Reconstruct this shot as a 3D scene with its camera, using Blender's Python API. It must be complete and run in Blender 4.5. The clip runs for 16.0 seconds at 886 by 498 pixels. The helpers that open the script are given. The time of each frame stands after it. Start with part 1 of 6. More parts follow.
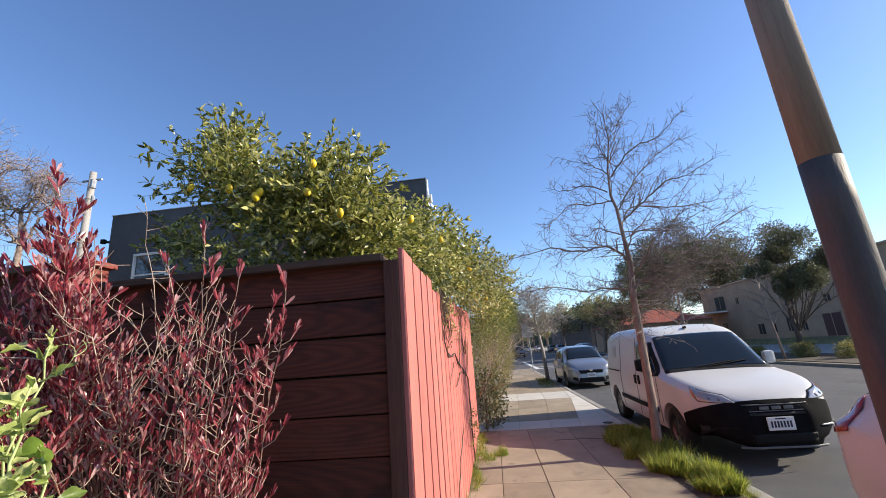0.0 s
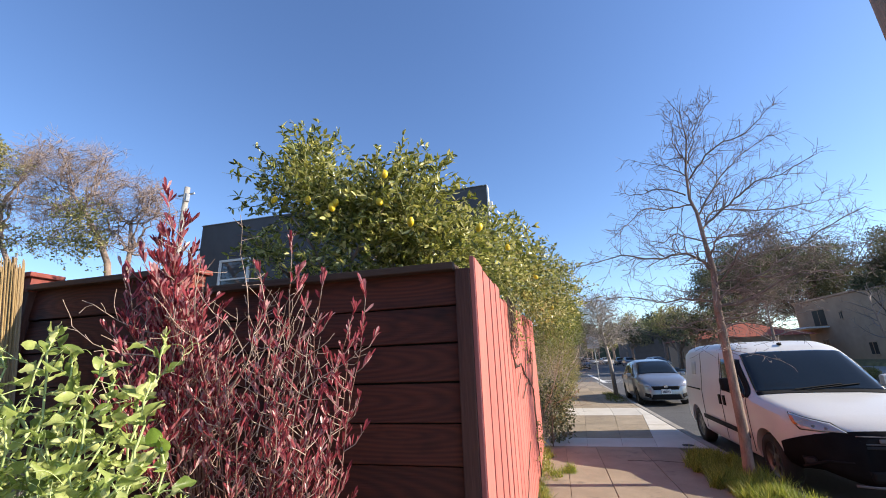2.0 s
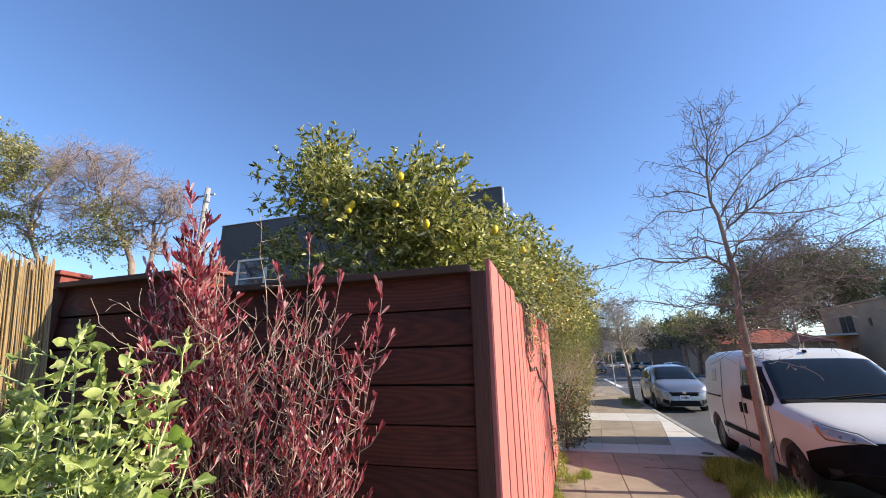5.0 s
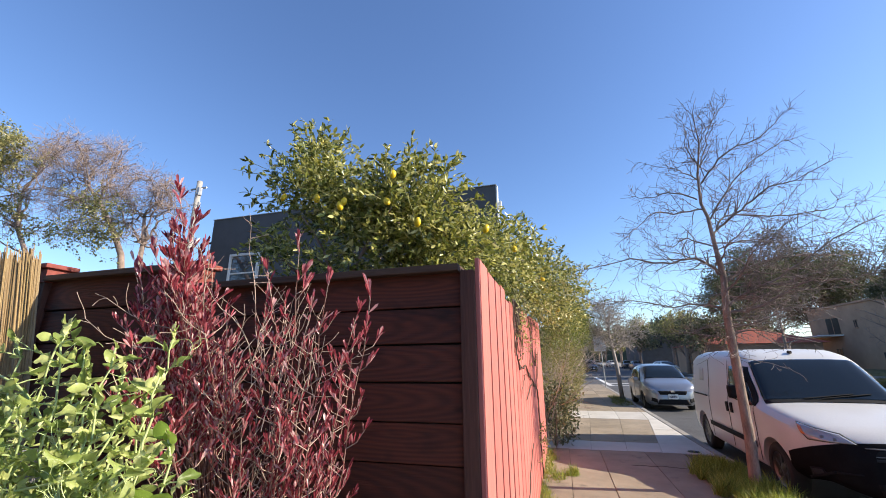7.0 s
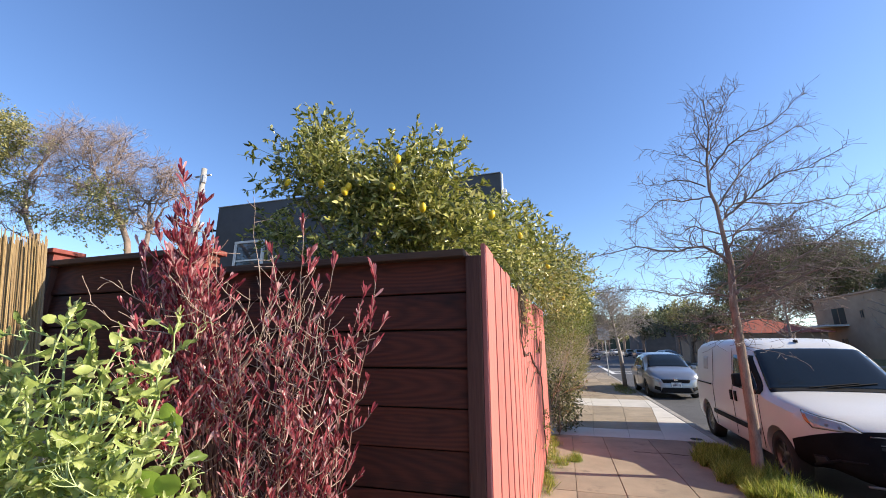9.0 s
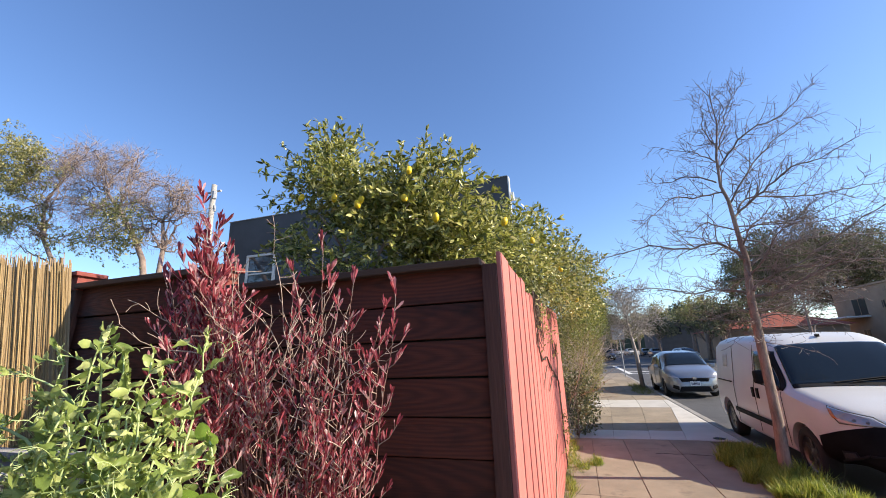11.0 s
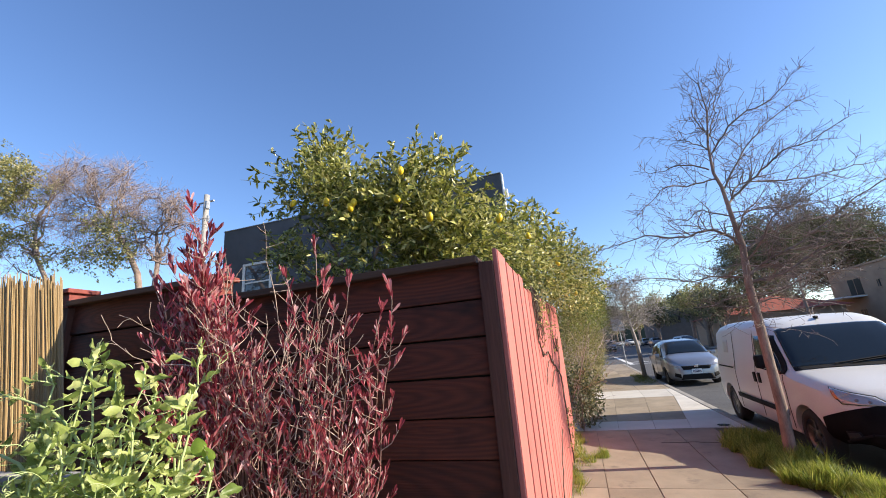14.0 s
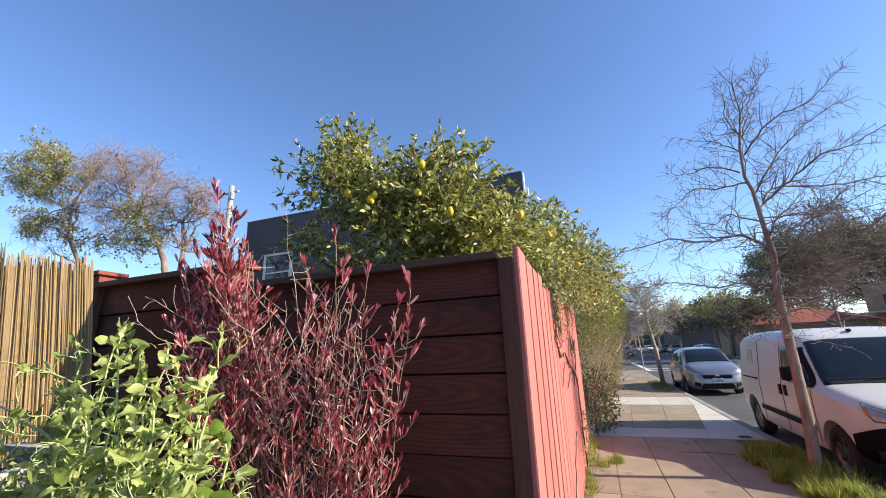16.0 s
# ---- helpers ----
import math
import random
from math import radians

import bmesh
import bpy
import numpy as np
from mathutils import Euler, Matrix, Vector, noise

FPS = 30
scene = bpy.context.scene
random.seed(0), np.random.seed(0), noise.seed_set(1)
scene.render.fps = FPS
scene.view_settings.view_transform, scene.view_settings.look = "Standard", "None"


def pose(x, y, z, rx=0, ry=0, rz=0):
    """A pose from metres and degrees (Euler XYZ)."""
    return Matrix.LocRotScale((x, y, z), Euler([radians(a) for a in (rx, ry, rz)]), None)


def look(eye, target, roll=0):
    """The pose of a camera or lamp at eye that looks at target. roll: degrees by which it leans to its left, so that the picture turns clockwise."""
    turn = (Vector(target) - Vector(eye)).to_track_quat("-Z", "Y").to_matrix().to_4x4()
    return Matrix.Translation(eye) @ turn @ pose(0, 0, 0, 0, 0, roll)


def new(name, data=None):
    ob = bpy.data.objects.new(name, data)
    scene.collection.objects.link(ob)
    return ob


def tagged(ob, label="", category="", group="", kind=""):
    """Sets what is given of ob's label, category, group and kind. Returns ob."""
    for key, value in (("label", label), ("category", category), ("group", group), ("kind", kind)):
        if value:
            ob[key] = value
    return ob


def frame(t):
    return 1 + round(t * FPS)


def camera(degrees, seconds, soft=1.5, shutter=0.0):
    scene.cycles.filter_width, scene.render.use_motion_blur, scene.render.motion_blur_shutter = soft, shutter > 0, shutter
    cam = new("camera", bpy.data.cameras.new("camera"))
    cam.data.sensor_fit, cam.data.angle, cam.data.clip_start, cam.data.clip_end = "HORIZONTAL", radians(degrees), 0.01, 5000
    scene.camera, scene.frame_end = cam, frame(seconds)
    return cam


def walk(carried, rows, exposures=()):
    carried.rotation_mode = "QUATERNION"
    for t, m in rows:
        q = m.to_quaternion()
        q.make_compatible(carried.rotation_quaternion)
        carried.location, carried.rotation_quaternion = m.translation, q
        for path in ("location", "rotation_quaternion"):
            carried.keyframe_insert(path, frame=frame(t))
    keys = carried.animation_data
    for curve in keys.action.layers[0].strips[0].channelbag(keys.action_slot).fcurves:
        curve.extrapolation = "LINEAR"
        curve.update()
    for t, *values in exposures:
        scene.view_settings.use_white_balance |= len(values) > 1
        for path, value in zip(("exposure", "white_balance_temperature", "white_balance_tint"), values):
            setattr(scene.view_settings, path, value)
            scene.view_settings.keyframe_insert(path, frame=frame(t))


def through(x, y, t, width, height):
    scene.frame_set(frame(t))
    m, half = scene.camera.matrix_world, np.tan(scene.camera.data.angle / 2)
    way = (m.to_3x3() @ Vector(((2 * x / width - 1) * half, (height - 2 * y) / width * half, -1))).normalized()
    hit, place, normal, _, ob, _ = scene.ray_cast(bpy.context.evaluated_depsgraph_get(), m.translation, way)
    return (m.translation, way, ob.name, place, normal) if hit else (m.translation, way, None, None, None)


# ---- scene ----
cam = camera(95.81, 16.0, 0.95)
PATH = [
    (0.0, 0.090, 0.007, 1.578, 104.47, 4.25, 7.07),
    (0.5, 0.070, 0.011, 1.586, 104.76, 3.82, 9.66),
    (1.0, 0.058, 0.006, 1.587, 105.14, 3.23, 12.09),
    (1.5, 0.038, 0.004, 1.594, 105.52, 2.60, 13.94),
    (2.0, 0.020, 0.008, 1.594, 105.90, 2.10, 15.20),
    (2.5, 0.008, -0.004, 1.592, 106.23, 1.77, 16.02),
    (3.0, 0.002, -0.011, 1.596, 106.49, 1.65, 16.65),
    (3.5, 0.003, -0.013, 1.599, 106.54, 1.62, 17.07),
    (4.0, 0.007, 0.004, 1.597, 106.36, 1.60, 17.35),
    (6.5, 0.032, -0.003, 1.606, 105.86, 0.40, 16.20),
    (7.0, 0.038, -0.004, 1.606, 105.68, 0.58, 16.00),
    (7.5, 0.032, 0.006, 1.601, 105.19, 0.61, 15.97),
    (8.0, 0.030, 0.019, 1.600, 104.60, 0.50, 16.10),
    (8.5, 0.023, 0.023, 1.594, 104.17, 0.30, 16.28),
    (9.0, 0.022, 0.020, 1.596, 104.03, 0.25, 16.51),
    (9.5, 0.012, -0.006, 1.599, 104.20, 0.53, 16.80),
    (10.0, 0.003, -0.018, 1.606, 104.45, 1.09, 17.22),
    (12.5, -0.010, -0.013, 1.618, 105.12, 3.54, 18.88),
    (13.0, -0.009, -0.010, 1.615, 105.00, 4.08, 18.52),
    (13.5, -0.018, 0.022, 1.607, 104.86, 4.60, 18.29),
    (14.0, -0.007, 0.011, 1.620, 104.79, 4.85, 18.50),
    (14.5, 0.013, 0.003, 1.620, 104.69, 4.64, 19.13),
    (15.0, 0.010, 0.005, 1.620, 104.53, 3.99, 19.84),
    (15.5, -0.011, 0.038, 1.607, 104.35, 3.05, 20.29),
    (16.0, -0.024, 0.027, 1.608, 104.55, 2.32, 20.45),
]
EXPO = 0.62
walk(cam, [(t, pose(*p)) for t, *p in PATH], [(0.0, EXPO - 0.14), (0.5, EXPO - 0.12), (1.5, EXPO - 0.02), (3.0, EXPO), (16.0, EXPO + 0.03)])

# ---- world and sun ----
SUN_EL, SUN_AZ = 27.0, 82.0
world = bpy.data.worlds.new("sky")
scene.world = world
world.use_nodes = True
wn = world.node_tree.nodes
sky = wn.new("ShaderNodeTexSky")
sky.sky_type, sky.sun_disc = "NISHITA", False
sky.sun_elevation, sky.sun_rotation = radians(SUN_EL), radians(SUN_AZ)
sky.air_density, sky.dust_density, sky.ozone_density = 1.0, 0.3, 4.0
wn["Background"].inputs["Strength"].default_value = 0.158
hue = wn.new("ShaderNodeHueSaturation")
hue.inputs["Hue"].default_value, hue.inputs["Saturation"].default_value = 0.507, 1.06
world.node_tree.links.new(sky.outputs[0], hue.inputs["Color"])
world.node_tree.links.new(hue.outputs[0], wn["Background"].inputs["Color"])
sun_data = bpy.data.lights.new("sun", "SUN")
sun_data.energy, sun_data.angle, sun_data.color = 6.0, radians(0.6), (1.0, 0.87, 0.69)
sun = new("sun", sun_data)
sun_dir = Vector((math.sin(radians(SUN_AZ)) * math.cos(radians(SUN_EL)), math.cos(radians(SUN_AZ)) * math.cos(radians(SUN_EL)), math.sin(radians(SUN_EL))))
sun.matrix_world = look(sun_dir * 50, (0, 0, 0))

# ---- materials ----


def node(nt, kind, **values):
    n = nt.nodes.new(kind)
    for k, v in values.items():
        n.inputs[k.replace("_", " ")].default_value = v
    return n


def mat(name, dark, light, scale=8.0, stretch=(1, 1, 1), rough=0.7, bump=0.15, fine=60.0, metal=0.0, spread=0.5, vary="", stain=None, coat=0.0, spec=0.5):
    """A surface between two colours: broad noise, fine grain, bump, and a shift from piece to piece."""
    m = bpy.data.materials.new(name)
    m.use_nodes = True
    nt = m.node_tree
    b = nt.nodes["Principled BSDF"]
    b.inputs["Metallic"].default_value, b.inputs["Coat Weight"].default_value = metal, coat
    b.inputs["Specular IOR Level"].default_value = spec
    co = nt.nodes.new("ShaderNodeTexCoord")
    mp = nt.nodes.new("ShaderNodeMapping")
    mp.inputs["Scale"].default_value = stretch
    if vary == "object":
        inf = nt.nodes.new("ShaderNodeObjectInfo")
        off = nt.nodes.new("ShaderNodeVectorMath")
        off.operation = "MULTIPLY_ADD"
        off.inputs[1].default_value, off.inputs[2].default_value = (9, 7, 5), (0, 0, 0)
        nt.links.new(inf.outputs["Random"], off.inputs[0])
        nt.links.new(off.outputs[0], mp.inputs["Location"])
    nt.links.new(co.outputs["Object"], mp.inputs[0])
    broad = node(nt, "ShaderNodeTexNoise", Scale=scale, Detail=5.0, Roughness=0.6)
    grain = node(nt, "ShaderNodeTexNoise", Scale=fine, Detail=3.0)
    nt.links.new(mp.outputs[0], broad.inputs["Vector"])
    nt.links.new(mp.outputs[0], grain.inputs["Vector"])
    add = nt.nodes.new("ShaderNodeMath")
    add.operation = "MULTIPLY_ADD"
    add.inputs[1].default_value = 0.45
    nt.links.new(grain.outputs["Fac"], add.inputs[0])
    nt.links.new(broad.outputs["Fac"], add.inputs[2])
    last = add.outputs[0]
    if vary:
        src = nt.nodes.new("ShaderNodeObjectInfo" if vary == "object" else "ShaderNodeNewGeometry")
        add2 = nt.nodes.new("ShaderNodeMath")
        add2.operation = "MULTIPLY_ADD"
        add2.inputs[1].default_value = spread
        nt.links.new(src.outputs["Random" if vary == "object" else "Random Per Island"], add2.inputs[0])
        nt.links.new(last, add2.inputs[2])
        last = add2.outputs[0]
    rng = nt.nodes.new("ShaderNodeMapRange")
    rng.inputs["From Min"].default_value, rng.inputs["From Max"].default_value = 0.45, 1.0 + (spread if vary else 0)
    nt.links.new(last, rng.inputs["Value"])
    ramp = nt.nodes.new("ShaderNodeValToRGB")
    ramp.color_ramp.elements[0].color, ramp.color_ramp.elements[1].color = (*dark, 1), (*light, 1)
    nt.links.new(rng.outputs[0], ramp.inputs[0])
    colour = ramp.outputs[0]
    if stain:
        blot = node(nt, "ShaderNodeTexNoise", Scale=stain[1], Detail=6.0, Roughness=0.65)
        nt.links.new(co.outputs["Object"], blot.inputs["Vector"])
        r2 = nt.nodes.new("ShaderNodeMapRange")
        r2.inputs["From Min"].default_value, r2.inputs["From Max"].default_value = stain[2], stain[2] + 0.12
        r2.inputs["To Max"].default_value = stain[3]
        nt.links.new(blot.outputs["Fac"], r2.inputs["Value"])
        mix = nt.nodes.new("ShaderNodeMixRGB")
        mix.inputs["Color2"].default_value = (*stain[0], 1)
        nt.links.new(r2.outputs[0], mix.inputs["Fac"])
        nt.links.new(colour, mix.inputs["Color1"])
        colour = mix.outputs[0]
    nt.links.new(colour, b.inputs["Base Color"])
    rr = nt.nodes.new("ShaderNodeMapRange")
    rr.inputs["To Min"].default_value, rr.inputs["To Max"].default_value = max(rough - 0.08, 0.02), min(rough + 0.1, 1)
    nt.links.new(broad.outputs["Fac"], rr.inputs["Value"])
    nt.links.new(rr.outputs[0], b.inputs["Roughness"])
    if bump:
        bp = node(nt, "ShaderNodeBump", Strength=bump, Distance=0.02)
        nt.links.new(add.outputs[0], bp.inputs["Height"])
        nt.links.new(bp.outputs[0], b.inputs["Normal"])
    return m


def wood(name, dark, light, axis, rough=0.72, rings=15.0):
    """Sawn board: long grain with arched figure, a shift from board to board, dark knots."""
    m = mat(name, dark, light, 3.0, (0.3, 6, 6) if axis == "x" else (6, 6, 0.3), rough, 0.35, 18, vary="object", spread=0.45)
    nt = m.node_tree
    b = nt.nodes["Principled BSDF"]
    co, inf = nt.nodes.new("ShaderNodeTexCoord"), nt.nodes.new("ShaderNodeObjectInfo")
    mp, off, place = nt.nodes.new("ShaderNodeMapping"), nt.nodes.new("ShaderNodeVectorMath"), nt.nodes.new("ShaderNodeVectorMath")
    off.operation = "MULTIPLY"
    off.inputs[1].default_value = (3.7, 2.3, 5.1)
    nt.links.new(inf.outputs["Random"], off.inputs[0])
    # long arches round a heart that lies somewhere on each board
    mp.inputs["Scale"].default_value = (0.24, 0.02, 0.2) if axis == "x" else (0.2, 0.02, 0.24)
    place.operation = "MULTIPLY_ADD"
    place.inputs[1].default_value, place.inputs[2].default_value = (-0.26, 0.0, -0.16), (0.02, 0.0, -0.01)
    nt.links.new(inf.outputs["Random"], place.inputs[0])
    nt.links.new(place.outputs[0], mp.inputs["Location"])
    nt.links.new(co.outputs["Generated"], mp.inputs[0])
    wv = nt.nodes.new("ShaderNodeTexWave")
    wv.wave_type, wv.rings_direction = "RINGS", "SPHERICAL"
    for k, v in (("Scale", rings), ("Distortion", 2.5), ("Detail", 3.0), ("Detail Scale", 1.2)):
        wv.inputs[k].default_value = v
    nt.links.new(mp.outputs[0], wv.inputs["Vector"])
    rg = nt.nodes.new("ShaderNodeMapRange")
    rg.inputs["To Min"].default_value, rg.inputs["To Max"].default_value = 0.7, 1.1
    nt.links.new(wv.outputs["Fac"], rg.inputs["Value"])
    old = b.inputs["Base Color"].links[0].from_socket
    mx = nt.nodes.new("ShaderNodeMixRGB")
    mx.blend_type = "MULTIPLY"
    mx.inputs["Fac"].default_value = 0.95
    nt.links.new(old, mx.inputs["Color1"])
    nt.links.new(rg.outputs[0], mx.inputs["Color2"])
    kn = node(nt, "ShaderNodeTexNoise", Scale=2.6, Detail=3.0)
    mk = nt.nodes.new("ShaderNodeMapping")
    mk.inputs["Scale"].default_value = (1.0, 1, 2.2) if axis == "x" else (2.2, 1, 1)
    nt.links.new(off.outputs[0], mk.inputs["Location"])
    nt.links.new(co.outputs["Object"], mk.inputs[0])
    nt.links.new(mk.outputs[0], kn.inputs["Vector"])
    r2 = nt.nodes.new("ShaderNodeMapRange")
    r2.inputs["From Min"].default_value, r2.inputs["From Max"].default_value, r2.inputs["To Min"].default_value, r2.inputs["To Max"].default_value = 0.56, 0.7, 1.0, 0.35
    nt.links.new(kn.outputs["Fac"], r2.inputs["Value"])
    m2 = nt.nodes.new("ShaderNodeMixRGB")
    m2.blend_type = "MULTIPLY"
    m2.inputs["Fac"].default_value = 1.0
    nt.links.new(mx.outputs[0], m2.inputs["Color1"])
    nt.links.new(r2.outputs[0], m2.inputs["Color2"])
    nt.links.new(m2.outputs[0], b.inputs["Base Color"])
    return m


def leaf_mat(name, colours, rough=0.4, through=0.35, vary="island", gloss=0.5):
    """Leaf: colour shifts from leaf to leaf, light passes through the blade."""
    m = bpy.data.materials.new(name)
    m.use_nodes = True
    nt = m.node_tree
    b, out = nt.nodes["Principled BSDF"], nt.nodes["Material Output"]
    b.inputs["Roughness"].default_value = rough
    b.inputs["Specular IOR Level"].default_value = gloss
    src = nt.nodes.new("ShaderNodeObjectInfo" if vary == "object" else "ShaderNodeNewGeometry")
    ramp = nt.nodes.new("ShaderNodeValToRGB")
    cr = ramp.color_ramp
    while len(cr.elements) < len(colours):
        cr.elements.new(0.5)
    for i, c in enumerate(colours):
        cr.elements[i].position, cr.elements[i].color = i / (len(colours) - 1), (*c, 1)
    nt.links.new(src.outputs["Random" if vary == "object" else "Random Per Island"], ramp.inputs[0])
    co = nt.nodes.new("ShaderNodeTexCoord")
    ns = node(nt, "ShaderNodeTexNoise", Scale=45.0, Detail=3.0)
    nt.links.new(co.outputs["Object"], ns.inputs["Vector"])
    mix = nt.nodes.new("ShaderNodeMixRGB")
    mix.blend_type = "MULTIPLY"
    mix.inputs["Fac"].default_value = 0.45
    nt.links.new(ramp.outputs[0], mix.inputs["Color1"])
    rg = nt.nodes.new("ShaderNodeMapRange")
    rg.inputs["From Min"].default_value, rg.inputs["From Max"].default_value, rg.inputs["To Min"].default_value, rg.inputs["To Max"].default_value = 0.3, 0.7, 0.45, 1.25
    nt.links.new(ns.outputs["Fac"], rg.inputs["Value"])
    nt.links.new(rg.outputs[0], mix.inputs["Color2"])
    nt.links.new(mix.outputs[0], b.inputs["Base Color"])
    tr = nt.nodes.new("ShaderNodeBsdfTranslucent")
    nt.links.new(mix.outputs[0], tr.inputs["Color"])
    ms = nt.nodes.new("ShaderNodeMixShader")
    ms.inputs["Fac"].default_value = through
    nt.links.new(b.outputs[0], ms.inputs[1])
    nt.links.new(tr.outputs[0], ms.inputs[2])
    nt.links.new(ms.outputs[0], out.inputs["Surface"])
    return m


def plain(name, colour, rough=0.5, metal=0.0, coat=0.0, trans=0.0):
    m = bpy.data.materials.new(name)
    m.use_nodes = True
    b = m.node_tree.nodes["Principled BSDF"]
    b.inputs["Base Color"].default_value = (*colour, 1)
    b.inputs["Roughness"].default_value, b.inputs["Metallic"].default_value = rough, metal
    b.inputs["Coat Weight"].default_value, b.inputs["Transmission Weight"].default_value = coat, trans
    return m


ASPHALT = mat("asphalt", (0.042, 0.043, 0.048), (0.09, 0.09, 0.094), 1.2, rough=0.85, bump=0.5, fine=160, stain=((0.02, 0.02, 0.022), 0.7, 0.56, 0.5))
SOIL = mat("soil", (0.035, 0.025, 0.016), (0.09, 0.066, 0.044), 6, rough=0.95, bump=0.8, fine=70)
SLAB = mat("concrete_slab", (0.145, 0.117, 0.084), (0.365, 0.3, 0.222), 2.2, rough=0.9, bump=0.35, fine=140, vary="object", spread=0.35, stain=((0.1, 0.085, 0.07), 2.5, 0.58, 0.6))
SLAB_NEW = mat("new_concrete_slab", (0.4, 0.38, 0.35), (0.58, 0.56, 0.52), 2.0, rough=0.88, bump=0.25, fine=140, vary="object", spread=0.3, stain=((0.25, 0.23, 0.2), 2.0, 0.6, 0.5))
BANK_GRASS = mat("dry_grass_bank", (0.09, 0.085, 0.035), (0.22, 0.19, 0.09), 2, rough=0.95, bump=0.8, fine=40)
MAROON = mat("maroon_door_paint", (0.05, 0.016, 0.016), (0.08, 0.028, 0.027), 3, rough=0.6, bump=0.1)
JOINT = mat("joint_dirt", (0.06, 0.05, 0.038), (0.14, 0.115, 0.085), 12, rough=0.95, bump=0.6)
KERB = mat("kerb_concrete", (0.2, 0.19, 0.175), (0.36, 0.34, 0.31), 3, rough=0.9, bump=0.4, fine=120)
BOARD_DARK = wood("stained_redwood_board", (0.04, 0.0085, 0.004), (0.148, 0.032, 0.0145), "x")
# near-black colour standing in for the shade between fence boards
GAP_SHADE = mat("gap_shade_black", (0.006, 0.004, 0.003), (0.012, 0.008, 0.006), 5)
POST_DARK = mat("stained_post_wood", (0.045, 0.016, 0.012), (0.13, 0.05, 0.035), 3.0, stretch=(6, 6, 0.4), rough=0.75, bump=0.35, fine=18)
CAP_WOOD = mat("weathered_cap_wood", (0.04, 0.022, 0.015), (0.15, 0.085, 0.055), 3.0, stretch=(0.35, 6, 6), rough=0.8, bump=0.4, fine=20, vary="object")
POST_RED = mat("red_cap_paint", (0.13, 0.026, 0.02), (0.28, 0.06, 0.045), 5, rough=0.7, bump=0.3, fine=40)
BOARD_RED = mat("salmon_red_board_paint", (0.4, 0.105, 0.09), (0.57, 0.18, 0.15), 2.2, stretch=(6, 6, 0.4), rough=0.68, bump=0.2, fine=22, vary="object", spread=0.25, stain=((0.3, 0.07, 0.06), 2.2, 0.62, 0.5))
BAMBOO = mat("bamboo_cane", (0.16, 0.1, 0.045), (0.42, 0.3, 0.14), 3, stretch=(5, 5, 0.6), rough=0.5, bump=0.2, fine=25, vary="object", spread=0.6)
STUCCO = mat("dark_grey_stucco", (0.058, 0.061, 0.068), (0.105, 0.11, 0.121), 1.0, rough=0.85, bump=0.3, fine=80)
STUCCO_TAN = mat("tan_stucco", (0.265, 0.175, 0.115), (0.4, 0.275, 0.185), 0.8, rough=0.9, bump=0.3, fine=40)
WHITE = mat("white_trim_paint", (0.62, 0.62, 0.6), (0.8, 0.8, 0.78), 3, rough=0.5, bump=0.05)
ROOF_TILE = mat("red_roof_tile", (0.22, 0.05, 0.03), (0.4, 0.1, 0.06), 3, rough=0.8, bump=0.4, vary="object")
BARK = mat("grey_bark", (0.13, 0.09, 0.07), (0.36, 0.27, 0.22), 6, stretch=(3, 3, 0.8), rough=0.9, bump=0.6, fine=40)
DARK_BARK = mat("dark_bark", (0.05, 0.037, 0.028), (0.12, 0.09, 0.068), 6, stretch=(3, 3, 0.8), rough=0.9, bump=0.5, fine=40)
TWIG = mat("bare_twig", (0.1, 0.082, 0.075), (0.28, 0.228, 0.2), 9, rough=0.85, bump=0.2)
TWIG_RED = mat("reddish_twig", (0.16, 0.07, 0.055), (0.34, 0.19, 0.15), 9, rough=0.75, bump=0.2)
TWIG_GREY = mat("purple_grey_twig", (0.15, 0.105, 0.09), (0.37, 0.29, 0.245), 9, rough=0.8, bump=0.2)
TWIG_SILVER = mat("silvery_twig", (0.22, 0.19, 0.165), (0.46, 0.41, 0.37), 9, rough=0.8, bump=0.2)
TWIG_GREEN = mat("green_twig", (0.1, 0.12, 0.03), (0.24, 0.24, 0.08), 9, rough=0.6, bump=0.1)
TWIG_PALE = mat("pale_twig", (0.27, 0.19, 0.15), (0.5, 0.39, 0.32), 9, rough=0.75, bump=0.2)
POLE_WOOD = mat("pole_wood", (0.19, 0.148, 0.112), (0.33, 0.268, 0.212), 2.2, stretch=(9, 9, 0.35), rough=0.85, bump=0.5, fine=25, stain=((0.07, 0.05, 0.035), 3, 0.62, 0.7))
POLE_WRAP = mat("pole_dark_wrap", (0.05, 0.041, 0.038), (0.095, 0.08, 0.073), 2.5, stretch=(3, 3, 0.6), rough=0.62, bump=0.3, fine=30)
GREYWOOD = mat("weathered_grey_wood", (0.22, 0.21, 0.2), (0.46, 0.45, 0.43), 3, stretch=(0.5, 6, 6), rough=0.85, bump=0.4, fine=22, vary="object")
LEMON_LEAF = leaf_mat("lemon_leaf", [(0.055, 0.078, 0.022), (0.215, 0.245, 0.052), (0.49, 0.48, 0.115), (0.8, 0.75, 0.34)], 0.27, 0.34, "island", 0.8)
HEDGE_LEAF = leaf_mat("hedge_leaf", [(0.08, 0.095, 0.028), (0.18, 0.19, 0.048), (0.32, 0.29, 0.085), (0.38, 0.28, 0.13)], 0.5, 0.4)
HEDGE_GREEN = leaf_mat("bright_hedge_leaf", [(0.06, 0.085, 0.018), (0.15, 0.18, 0.03), (0.3, 0.3, 0.06)], 0.45, 0.3)
